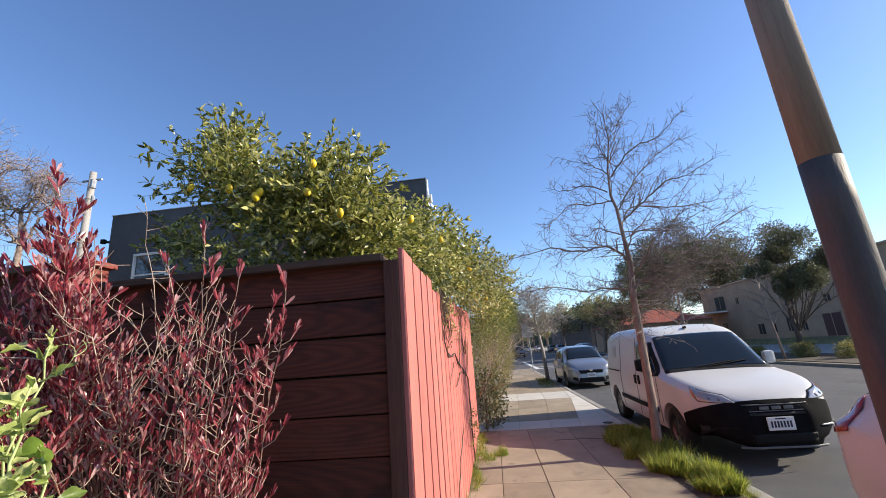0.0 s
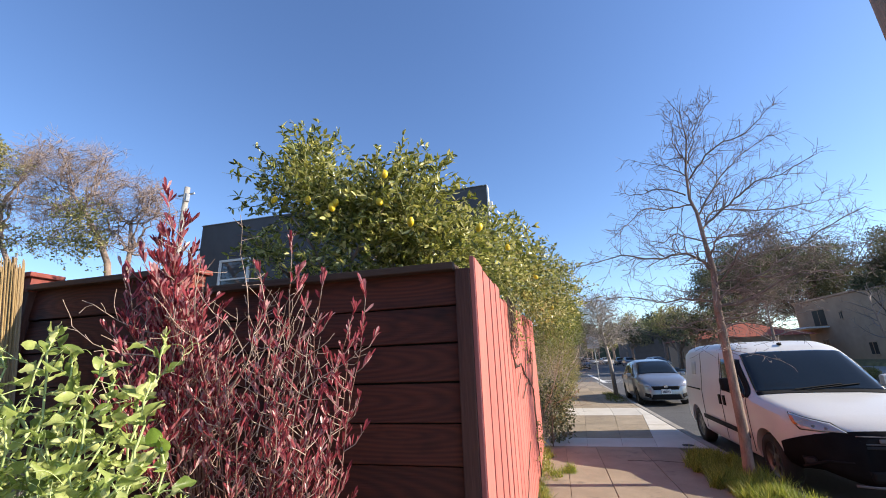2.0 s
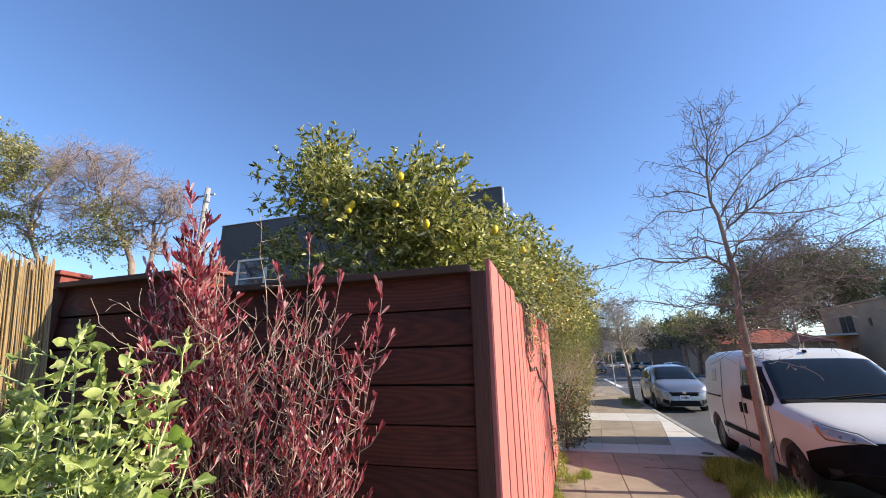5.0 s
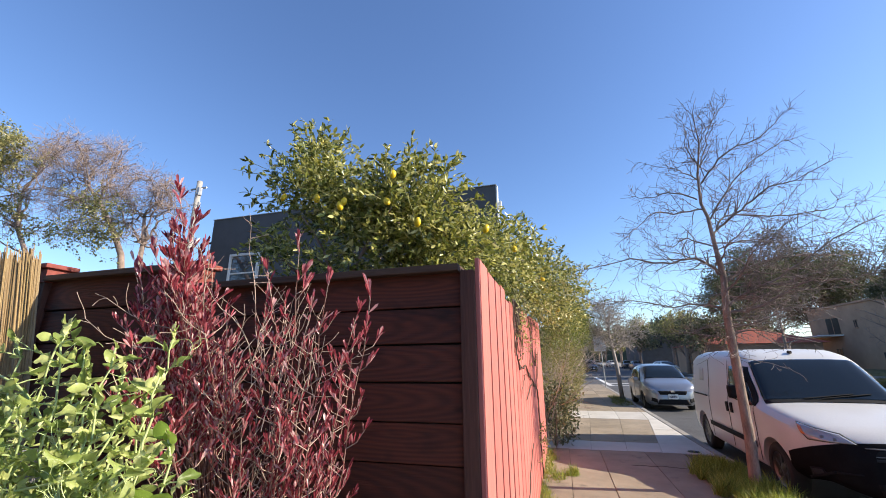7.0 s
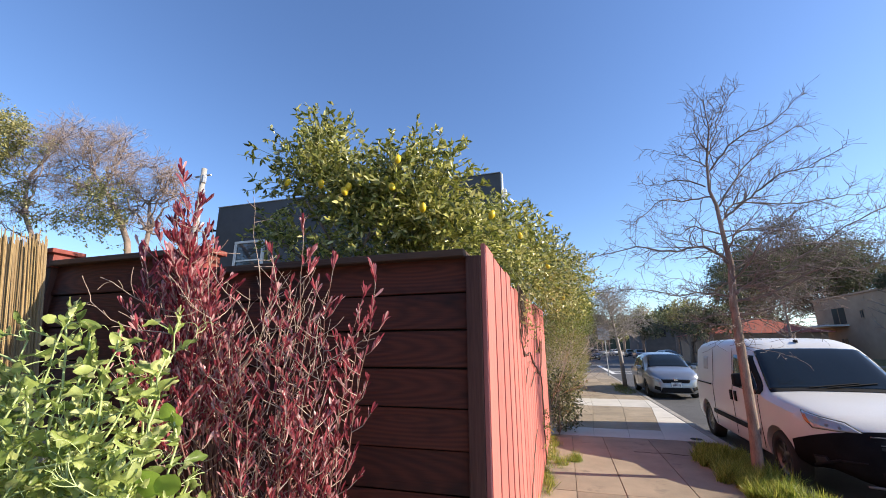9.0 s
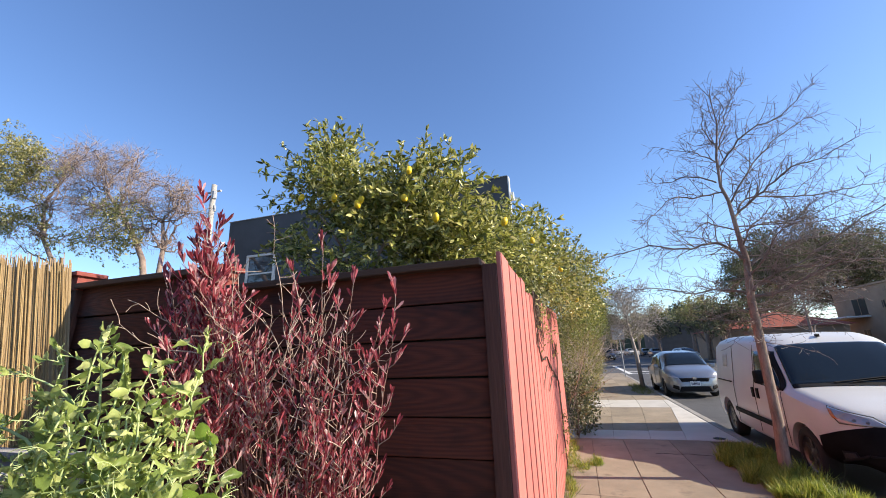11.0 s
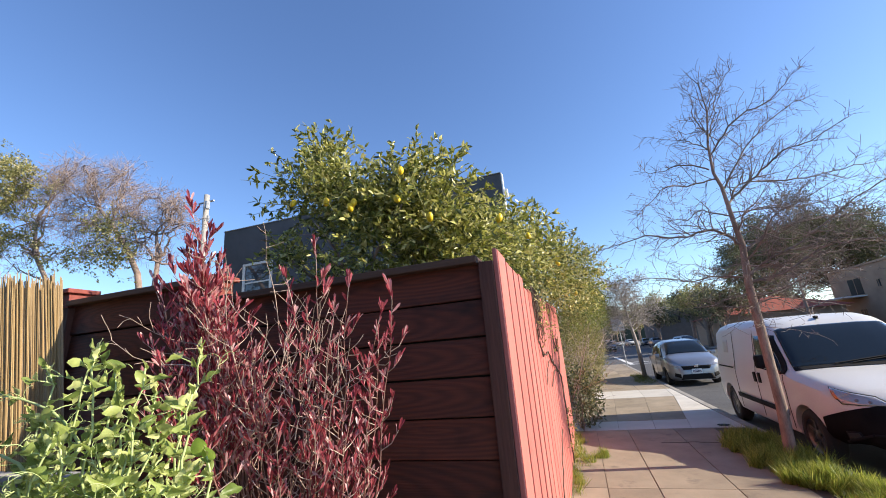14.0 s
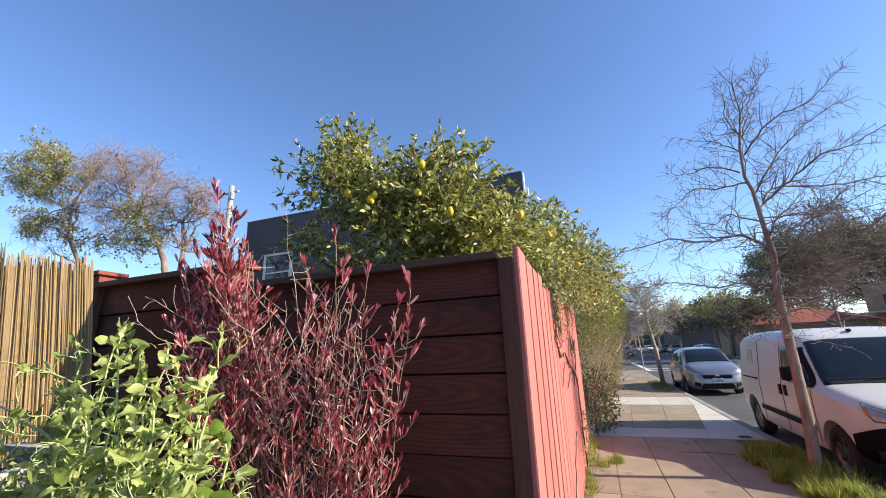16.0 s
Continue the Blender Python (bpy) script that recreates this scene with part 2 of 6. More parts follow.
LEMON_SKIN = mat("lemon_skin", (0.62, 0.42, 0.01), (0.85, 0.62, 0.03), 20, rough=0.4, bump=0.15, fine=120)
# the palest tone stands in for the pink sheen on maroon leaves
RED_LEAF = leaf_mat("red_leaf", [(0.18, 0.032, 0.045), (0.39, 0.066, 0.091), (0.57, 0.15, 0.175), (0.8, 0.52, 0.52)], 0.26, 0.5)
RED_LEAF_ONE = leaf_mat("red_leaf_single", [(0.18, 0.032, 0.045), (0.39, 0.066, 0.091), (0.57, 0.15, 0.175), (0.8, 0.52, 0.52)], 0.26, 0.5, "object")
PEA_LEAF = leaf_mat("pea_leaf", [(0.2, 0.28, 0.07), (0.48, 0.57, 0.17), (0.8, 0.83, 0.4)], 0.36, 0.5, "object", 0.35)
PEA_STEM = mat("pea_stem", (0.3, 0.4, 0.14), (0.54, 0.62, 0.3), 9, rough=0.6, bump=0.1)
GRASS_LEAF = leaf_mat("grass_blade", [(0.1, 0.15, 0.02), (0.27, 0.34, 0.045), (0.55, 0.56, 0.14)], 0.45, 0.45)
DARK_LEAF = leaf_mat("evergreen_leaf", [(0.05, 0.06, 0.028), (0.12, 0.127, 0.06), (0.21, 0.205, 0.105)], 0.5, 0.25)
OLIVE_LEAF = leaf_mat("olive_leaf", [(0.16, 0.17, 0.055), (0.33, 0.32, 0.11), (0.55, 0.48, 0.22)], 0.5, 0.35)
VAN_WHITE = mat("white_car_paint", (0.52, 0.52, 0.51), (0.62, 0.62, 0.61), 0.8, rough=0.35, bump=0.0, coat=0.1)
SILVER = mat("silver_car_paint", (0.23, 0.245, 0.275), (0.31, 0.33, 0.365), 0.8, rough=0.3, bump=0.0, metal=0.6, coat=0.7)
DARK_PAINT = mat("dark_car_paint", (0.012, 0.013, 0.016), (0.03, 0.032, 0.038), 0.8, rough=0.3, bump=0.0, coat=0.6)
BLUE_PAINT = mat("blue_car_paint", (0.03, 0.05, 0.1), (0.06, 0.09, 0.17), 0.8, rough=0.3, bump=0.0, coat=0.6)
BLACK_PLASTIC = mat("black_plastic", (0.005, 0.005, 0.006), (0.01, 0.01, 0.011), 6, rough=0.65, bump=0.1, fine=120, spec=0.18)
BUMPER_BLACK = mat("black_bumper_plastic", (0.006, 0.006, 0.007), (0.013, 0.013, 0.014), 6, rough=0.8, bump=0.05, fine=120, spec=0.05)
RUBBER = mat("tyre_rubber", (0.012, 0.012, 0.012), (0.028, 0.027, 0.026), 9, rough=0.85, bump=0.2)
ALLOY = mat("alloy_rim", (0.09, 0.09, 0.092), (0.17, 0.17, 0.17), 5, rough=0.35, bump=0.0, metal=0.8)
DIM_GLASS = mat("dusty_dark_glass", (0.012, 0.013, 0.015), (0.03, 0.031, 0.034), 2, rough=0.35, bump=0.0, spec=0.2)
DULL_TRIM = mat("satin_grey_trim", (0.1, 0.1, 0.105), (0.17, 0.17, 0.175), 6, rough=0.5, bump=0.05)
CHROME = plain("chrome", (0.75, 0.75, 0.76), 0.15, 1.0)
CAR_GLASS = plain("tinted_car_glass", (0.01, 0.014, 0.016), 0.05, 0.0, 0.0)
LAMP_GLASS = plain("headlamp_lens", (0.36, 0.35, 0.36), 0.08, 0.3, 1.0)
AMBER = plain("amber_lens", (0.6, 0.16, 0.03), 0.15, 0.0, 0.6)
RED_LENS = plain("red_tail_lens", (0.3, 0.012, 0.015), 0.12, 0.0, 0.8)
PLATE = mat("plate_white", (0.66, 0.66, 0.65), (0.76, 0.76, 0.75), 9, rough=0.5, bump=0.0)
INK = plain("dark_ink", (0.02, 0.02, 0.05), 0.5)
WIN_GLASS = plain("window_glass", (0.04, 0.05, 0.06), 0.03, 0.0, 1.0)
STEEL = mat("galvanised_steel", (0.3, 0.31, 0.32), (0.48, 0.49, 0.5), 6, rough=0.5, bump=0.1, metal=0.7)
SIGN_BACK = mat("sign_back", (0.42, 0.43, 0.44), (0.55, 0.56, 0.57), 4, rough=0.5, bump=0.0, metal=0.3)
LINE_PAINT = mat("road_line_paint", (0.5, 0.5, 0.48), (0.72, 0.72, 0.7), 5, rough=0.8, bump=0.2)
TAPE = plain("blue_tape", (0.2, 0.33, 0.42), 0.5)

# ---- building helpers ----
rnd = random.Random(7)
rng_np = np.random.default_rng(11)


def link(name, me, material, parent=None, label="", smooth=False):
    if material and not me.materials:
        me.materials.append(material)
    if smooth:
        me.polygons.foreach_set("use_smooth", [True] * len(me.polygons))
    ob = new(name, me)
    if parent:
        ob.parent = parent
        if parent.type == "EMPTY":
            ob.matrix_parent_inverse = Matrix.Translation(parent.location).inverted()
    if label:
        ob["label"] = label
    return ob


def part(name, bm, material, parent=None, label="", smooth=False):
    me = bpy.data.meshes.new(name)
    bm.to_mesh(me)
    bm.free()
    return link(name, me, material, parent, label, smooth)


def raw(name, verts, faces):
    me = bpy.data.meshes.new(name)
    me.from_pydata([tuple(v) for v in verts], [], faces)
    me.update()
    return me


def thing(name, at, label, category, group="", kind=""):
    ob = new(name)
    ob.empty_display_size = 0.2
    ob.location = at
    return tagged(ob, label, category, group, kind)


def box(x0, x1, y0, y1, z0, z1, bevel=0.0, bm=None):
    bm = bm or bmesh.new()
    r = bmesh.ops.create_cube(bm, size=1.0)
    bmesh.ops.transform(bm, matrix=Matrix.Translation(((x0 + x1) / 2, (y0 + y1) / 2, (z0 + z1) / 2)) @ Matrix.Diagonal((x1 - x0, y1 - y0, z1 - z0, 1)), verts=r["verts"])
    if bevel:
        es = list({e for v in r["verts"] for e in v.link_edges})
        bmesh.ops.bevel(bm, geom=es, offset=bevel, segments=2, affect="EDGES", profile=0.6)
    return bm


def prism(pts, z0, z1, bevel=0.0):
    """An upright prism over a plan outline."""
    bm = bmesh.new()
    lo = [bm.verts.new((x, y, z0)) for x, y in pts]
    hi = [bm.verts.new((x, y, z1)) for x, y in pts]
    bm.faces.new(lo[::-1])
    top = bm.faces.new(hi)
    n = len(pts)
    for i in range(n):
        bm.faces.new((lo[i], lo[(i + 1) % n], hi[(i + 1) % n], hi[i]))
    if bevel:
        bmesh.ops.bevel(bm, geom=list(top.edges), offset=bevel, segments=2, affect="EDGES")
    return bm


def tubes(name, lines, sides=5):
    """Many tapered round rods in one mesh; lines: lists of (point, radius)."""
    verts, faces = [], []
    for line in lines:
        pts = [Vector(p) for p, _ in line]
        base = len(verts)
        up = Vector((0.31, 0.17, 0.93))
        for i, (p, r) in enumerate(line):
            d = (pts[min(i + 1, len(pts) - 1)] - pts[max(i - 1, 0)]).normalized()
            a = d.cross(up)
            if a.length < 1e-3:
                a = d.cross(Vector((1, 0, 0)))
            a.normalize()
            c = d.cross(a)
            for k in range(sides):
                t = 2 * math.pi * k / sides
                verts.append(pts[i] + (a * math.cos(t) + c * math.sin(t)) * r)
        for i in range(len(line) - 1):
            for k in range(sides):
                q = base + i * sides
                faces.append((q + k, q + (k + 1) % sides, q + sides + (k + 1) % sides, q + sides + k))
        faces.append(tuple(range(base, base + sides))[::-1])
        faces.append(tuple(range(len(verts) - sides, len(verts))))
    return raw(name, verts, faces)


LEAF_FULL = (np.array([(0, 0, 0), (0.28, 0.42, 0.1), (0.33, 0, 0.0), (0.28, -0.42, 0.1), (0.68, 0.36, 0.06), (0.7, 0, -0.03), (0.68, -0.36, 0.06), (1, 0, -0.12)]), [(0, 3, 2), (0, 2, 1), (2, 3, 6, 5), (1, 2, 5, 4), (5, 6, 7), (4, 5, 7)])
LEAF_LITE = (np.array([(0, 0, 0), (0.5, 0.5, 0.12), (1, 0, -0.05), (0.5, -0.5, 0.12)]), [(0, 3, 2), (0, 2, 1)])


def leaves(name, p, d, size, width, shape=LEAF_LITE, roll=1.0):
    """Many leaves in one mesh: bases p, directions d, lengths, and width as a share of the length."""
    p, d = np.asarray(p, float), np.asarray(d, float)
    n = len(p)
    d /= np.linalg.norm(d, axis=1)[:, None] + 1e-9
    ref = np.array([0, 0, 1.0]) + rng_np.normal(0, roll, (n, 3))
    s = np.cross(ref, d)
    s /= np.linalg.norm(s, axis=1)[:, None] + 1e-9
    u = np.cross(d, s)
    t, f = shape
    size = np.broadcast_to(size, n)[:, None, None]
    v = p[:, None] + size * (t[None, :, 0:1] * d[:, None] + width * (t[None, :, 1:2] * s[:, None] + t[None, :, 2:3] * u[:, None]))
    k = len(t)
    faces = [tuple(i * k + q for q in face) for i in range(n) for face in f]
    return raw(name, v.reshape(-1, 3), faces)


def clump(centre, radii, n, fill=0.45):
    """Points in the outer shell of an uneven ellipsoid, with outward directions."""
    d = rng_np.normal(0, 1, (n, 3))
    d /= np.linalg.norm(d, axis=1)[:, None]
    wob = np.array([noise.noise(Vector(q) * 2.3 + Vector(centre)) for q in d])
    r = (1 - fill * rng_np.random(n) ** 1.6) * (1 + 0.35 * wob)
    return np.asarray(centre) + d * r[:, None] * np.asarray(radii), d


def grow(start, direction, length, radius, depth, rg, out, droop=0.0, split=4, bend=0.25, tips=None, spread=0.75):
    """A limb with wandering line and side shoots down to twigs."""
    steps = 6 if depth > 0 else 4
    p, d, line = Vector(start), Vector(direction).normalized(), []
    for i in range(steps + 1):
        f = i / steps
        line.append((p.copy(), radius * (1 - 0.72 * f)))
        d = (d + Vector((rg.gauss(0, bend), rg.gauss(0, bend), rg.gauss(0, bend) - droop)) * 0.5).normalized()
        p = p + d * (length / steps)
    out.append(line)
    if depth == 0:
        if tips is not None:
            tips.append((line[-1][0], d))
        return
    for k in range(split):
        f = 0.25 + 0.75 * (k + rg.random()) / split
        i = min(int(f * steps), steps)
        q, r = line[i]
        side = Vector((rg.gauss(0, 1), rg.gauss(0, 1), rg.gauss(0.15, 0.8)))
        axis = (line[i][0] - line[max(i - 1, 0)][0]).normalized() if i else d
        nd = (axis + side.normalized() * spread).normalized()
        grow(q, nd, length * rg.uniform(0.38, 0.62), max(r * 0.62, 0.0022), depth - 1, rg, out, droop, split, bend, tips, spread)

# ---- ground, road, pavement ----
ground = tagged(part("ground", box(-400, 400, -60, 600, -0.6, -0.13), SOIL), "bare brown earth under the whole neighbourhood", "ground", kind="structure")
road = tagged(part("road", prism([(2.55, -40), (13.3, -40), (13.3, 30.5), (60, 30.5), (60, 46), (13.3, 46), (13.3, 400), (2.55, 400), (2.55, 46), (-60, 46), (-60, 30.5), (2.55, 30.5)], -0.129, -0.12), ASPHALT), "worn dark asphalt street with a crossing ahead", "road", kind="structure")
garden = tagged(part("garden_ground", box(-60, -0.46, -30, 30.3, -0.129, -0.012), SOIL), "dark garden soil behind and before the fence", "garden ground", kind="structure")
pavement = tagged(part("pavement", box(-0.458, 2.452, -30, 30.3, -0.128, -0.016), JOINT), "tan concrete slab pavement with dirt-filled joints", "pavement", kind="structure")
kerb = tagged(part("kerb", box(2.456, 2.6, -30, 30.3, -0.128, 0.004, 0.02), KERB), "grey concrete kerb along the street", "kerb", kind="structure")
far_pavement = tagged(part("far_pavement", box(13.3, 60, -30, 30.3, -0.128, 0.0, 0.02), SLAB), "pale concrete pavement across the street", "pavement", kind="structure")
planting_bed = tagged(part("planting_bed", box(13.6, 17.5, 6, 30.2, -0.05, 0.03, 0.01), SOIL), "dark bare planting bed across the street", "planting bed", kind="structure")
cross_pavement = tagged(part("cross_pavement", box(-60, 2.6, 46.2, 200, -0.128, 0.0, 0.02), KERB), "concrete pavement beyond the crossing", "pavement", kind="structure")
tagged(part("cross_pavement", box(13.3, 60, 46.2, 200, -0.128, 0.0, 0.02), KERB), "concrete pavement beyond the crossing", "pavement", kind="structure")
for n, pts in enumerate([[(3.0, 31.0), (3.3, 31.0), (3.3, 45.5), (3.0, 45.5)], [(3.3, 33.6), (6.2, 33.6), (6.2, 34.0), (3.3, 34.0)], [(3.3, 31.2), (6.2, 31.2), (6.2, 31.5), (3.3, 31.5)]]):
    tagged(part("road_line", prism(pts, -0.12, -0.114), LINE_PAINT), "white painted crossing line, worn", "road line", kind="structure")

# ---- stained fence facing the garden ----
FY, FX, FTOP = 2.12, -0.368, 2.12


def fence_section(x0, x1, top, label, group, pitch=0.196):
    f = thing("wooden_fence", ((x0 + x1) / 2, FY, 0), label, "fence", group)
    z = top - 0.037
    for i in range(11):
        lo, hi = z - pitch + 0.008 + rnd.uniform(-0.003, 0.003), z
        if hi < 0.03:
            break
        bm = box(x0, x1, FY - 0.012, FY + 0.016, max(lo, 0.0), hi - rnd.uniform(0, 0.004), 0.004)
        bmesh.ops.rotate(bm, cent=(0, FY, hi), matrix=Matrix.Rotation(-0.05, 3, "X"), verts=bm.verts)
        part("board", bm, BOARD_DARK, f)
        z -= pitch
    # added dark sheet that stands for the shade in the gaps
    part("backing", box(x0, x1, FY + 0.03, FY + 0.034, 0.0, top - 0.06), GAP_SHADE, f)
    part("rail", box(x0, x1, FY + 0.036, FY + 0.085, top - 0.16, top - 0.07), CAP_WOOD, f)
    part("cap", box(x0 - 0.01, x1, FY - 0.075, FY + 0.095, top - 0.042, top, 0.006), CAP_WOOD, f, "dark weathered wooden cap board")
    return f


def fence_post(x, y, top, w, cap, label):
    p = thing("fence_post", (x, y, 0), label, "fence post", "posts of the stained fence")
    part("post", box(x - w / 2, x + w / 2, y - w / 2, y + w / 2, 0, top, 0.005), POST_DARK, p)
    if cap:
        part("cap", box(x - w / 2 - 0.04, x + w / 2 + 0.04, y - w / 2 - 0.04, y + w / 2 + 0.04, top, top + 0.035, 0.006), POST_RED, p, "flat red-stained post cap")
        part("cap_block", box(x - w / 2 - 0.012, x + w / 2 + 0.012, y - w / 2 - 0.012, y + w / 2 + 0.012, top - 0.11, top, 0.004), POST_RED, p)
    return p


fence_section(-2.28, -0.462, FTOP, "red-brown stained fence of wide horizontal boards with cap", "stained fence sections")
fence_section(-3.72, -2.42, 2.27, "taller red-brown stained fence section of horizontal boards", "stained fence sections", 0.236)
fence_post(-2.35, FY + 0.03, 2.24, 0.13, True, "stained fence post with a flat red cap between sections")
fence_post(-3.8, FY + 0.02, 2.33, 0.15, True, "stained corner fence post with a flat red cap")
fence_post(-0.419, FY - 0.008, FTOP - 0.036, 0.08, False, "dark stained corner post where two fences meet")

# ---- salmon fence along the pavement ----
side = thing("side_fence", (FX, 5.3, 0), "salmon-red painted fence of upright boards along pavement", "fence")
y = 2.085
while y < 8.4:
    top = 2.145 if y < 3.1 else 2.085 + 0.05 * (y - 3.4)
    w = 0.03 if y < 2.09 else 0.245 + rnd.uniform(-0.012, 0.012)
    bm = box(FX - 0.01, FX + 0.012, y, y + w, 0.02, top + rnd.uniform(-0.014, 0.014), 0.003)
    # each board is a little cupped, its near edge proud
    bmesh.ops.rotate(bm, cent=(FX, y + w / 2, 1), matrix=Matrix.Rotation(rnd.uniform(0.01, 0.024) if 2.1 < y < 3.3 else rnd.uniform(0.0, 0.012), 3, "Z"), verts=bm.verts)
    bmesh.ops.rotate(bm, cent=(FX, y + w / 2, 1), matrix=Matrix.Rotation(rnd.gauss(0, 0.004), 3, "X"), verts=bm.verts)
    part("board", bm, BOARD_RED, side)
    y += w + 0.015
for z in (0.35, 1.75):
    part("rail", box(FX - 0.064, FX - 0.026, 2.2, 8.6, z, z + 0.09, 0.004), CAP_WOOD, side)
# added black sheet, so the sunlit gaps still read as shade
part("backing", box(FX - 0.024, FX - 0.0205, 2.2, 8.6, 0.02, 2.03), GAP_SHADE, side)

# ---- bamboo screen ----
fence_section(-5.5, -3.88, 2.27, "taller red-brown stained fence section of horizontal boards", "stained fence sections", 0.236)
fence_post(-5.25, FY - 0.03, 2.33, 0.15, True, "stained fence post with a flat red cap behind bamboo")
screen = thing("bamboo_screen", (-4.2, 1.6, 0), "golden split-bamboo screen leaning on the stained fence", "bamboo screen")
cane = tubes("cane", [[((0, 0, 0), 0.0046), ((0.002, 0.001, 0.9), 0.0045), ((0, 0.003, 1.8), 0.0042), ((0.001, 0, 2.4), 0.0026)]], 5)
s = 0.0
while s < 1.3:
    ob = link("cane", cane, BAMBOO, screen)
    ob.location = (-3.15 - 0.63 * s + rnd.uniform(-0.002, 0.002), 1.99 - 0.78 * s + rnd.uniform(-0.004, 0.004), 0.0)
    ob.scale = (1, 1, rnd.uniform(1.0, 1.06) + 0.03 * min(s, 0.5) + (rnd.uniform(0.0, 0.03) if rnd.random() < 0.3 else 0))
    ob.rotation_euler = (rnd.gauss(0, 0.0015), rnd.gauss(-0.24, 0.004), rnd.uniform(-0.05, 0.05))
    s += rnd.uniform(0.0035, 0.0056)

# a second layer of canes behind the first
back, s = [], 0.0
while s < 1.3:
    x, y, h = -3.145 - 0.63 * s, 2.005 - 0.78 * s, 2.42 + rnd.uniform(-0.07, 0.05)
    back.append([((x, y, 0.0), 0.005), ((x - 0.245 * h, y, h), 0.0045)])
    s += 0.0042
tagged(link("cane_layer", tubes("cane_layer", back, 4), BAMBOO, screen, "rear layer of split canes"), kind="stuff")

# ---- raised planter ----
planter = thing("planter_box", (-2.75, 1.1, 0), "weathered grey wooden planter box with a pale rim", "planter")
for z in (0.0, 0.235, 0.47, 0.705, 0.94):
    part("plank", box(-3.25, -2.42, 0.75, 0.78, z, z + 0.225, 0.004), GREYWOOD, planter)
    part("plank", box(-2.45, -2.42, 0.782, 1.5, z, z + 0.225, 0.004), GREYWOOD, planter)
    part("plank", box(-3.25, -2.42, 1.502, 1.53, z, z + 0.225, 0.004), GREYWOOD, planter)
for b in (box(-3.3, -2.38, 0.71, 0.8, 1.167, 1.2, 0.005), box(-2.47, -2.38, 0.802, 1.48, 1.167, 1.2, 0.005), box(-3.3, -2.38, 1.482, 1.57, 1.167, 1.2, 0.005)):
    part("rim", b, GREYWOOD, planter, "pale weathered rim board")
part("soil_fill", box(-3.25, -2.452, 0.784, 1.498, 0.9, 1.08), SOIL, planter)

# ---- grey house ----
house = thing("grey_house", (-8.1, 19, 0), "dark grey stucco house with flat roof and white windows", "house")
for pts in ([(-14.46, 13.5), (-1.77, 13.5), (-1.802, 13.8), (-14.43, 13.8)], [(-1.802, 13.8), (-3.2, 26), (-3.5, 26), (-2.102, 13.8)], [(-14.43, 13.8), (-14.13, 13.8), (-14.13, 26), (-14.43, 26)], [(-14.13, 25.7), (-3.5, 25.7), (-3.5, 26), (-14.13, 26)]):
    part("wall", prism(pts, -0.1, 7.8), STUCCO, house)
part("roof", prism([(-14.13, 13.8), (-2.102, 13.8), (-3.5, 25.7), (-14.13, 25.7)], 7.4, 7.6), STUCCO, house, "flat roof behind the parapet")
part("parapet_cap", box(-14.48, -1.755, 13.46, 13.8, 7.801, 7.83, 0.004), STEEL, house, "thin metal edge along the parapet")
# thin white strip on the upper right-hand corner of the wall
part("corner_trim", box(-1.768, -1.72, 13.5, 13.75, 6.4, 7.8, 0.004), WHITE, house, "white strip up the house corner")
for x0, x1, z0, z1 in ((-13.15, -11.85, 4.55, 6.0),):
    w = part("window", box(x0, x1, 13.46, 13.498, z0, z1), WIN_GLASS, house, "dark glass window in a white frame")
    for b in (box(x0 - 0.1, x1 + 0.1, 13.4, 13.498, z1, z1 + 0.1, 0.01), box(x0 - 0.1, x1 + 0.1, 13.4, 13.498, z0 - 0.1, z0, 0.01), box(x0 - 0.1, x0, 13.4, 13.498, z0, z1, 0.01), box(x1, x1 + 0.1, 13.4, 13.498, z0, z1, 0.01)):
        part("frame", b, WHITE, w, "white window frame")
    part("sash_rail", box(x0, x1, 13.44, 13.459, 5.22, 5.28), WHITE, w)
lamp = thing("flood_lamp", (-14.62, 13.45, 6.75), "small twin flood lamp on the house corner", "lamp")
part("bracket", box(-14.62, -14.44, 13.52, 13.6, 6.72, 6.8, 0.01), BLACK_PLASTIC, lamp)
part("head", box(-14.78, -14.62, 13.4, 13.55, 6.68, 6.86, 0.03), BLACK_PLASTIC, lamp)
spout = thing("wall_light", (-1.65, 13.9, 7.1), "white wall fixture under the roof edge", "wall light")
part("body", box(-1.72, -1.6, 13.55, 13.75, 6.9, 7.2, 0.03), WHITE, spout)

# ---- utility poles ----
pole = thing("utility_pole", (2.06, 2.35, 0), "brown wooden utility pole with a dark wrapped lower part", "utility pole")
lower = [((2.038, 2.35, z), 0.104 - 0.002 * z) for z in (0, 0.6, 1.2, 1.8, 2.2, 2.47)]
upper = [((2.038, 2.35, z), 0.1005 - 0.001 * z) for z in (2.465, 3.5, 4.5, 6, 8, 10)]
link("wrap", tubes("wrap", [lower], 28), POLE_WRAP, pole, "dark red-brown wrapped lower part", True)
link("shaft", tubes("shaft", [upper], 28), POLE_WOOD, pole, "weathered light brown wood", True)
link("tape", tubes("tape", [[((2.053, 2.246, 1.71), 0.007), ((2.095, 2.26, 1.68), 0.007)]], 6), TAPE, pole, "faded blue strip")
fp = thing("far_utility_pole", (-17.4, 15, 0), "pale sunlit utility pole with top fittings", "utility pole")
link("shaft", tubes("shaft", [[((-17.45, 15, 0), 0.17), ((-17.4, 15, 10.8), 0.13)]], 10), GREYWOOD, fp, smooth=True)
link("crossarm", tubes("crossarm", [[((-17.9, 15, 10.4), 0.05), ((-16.9, 15, 10.4), 0.05)]], 8), STEEL, fp)
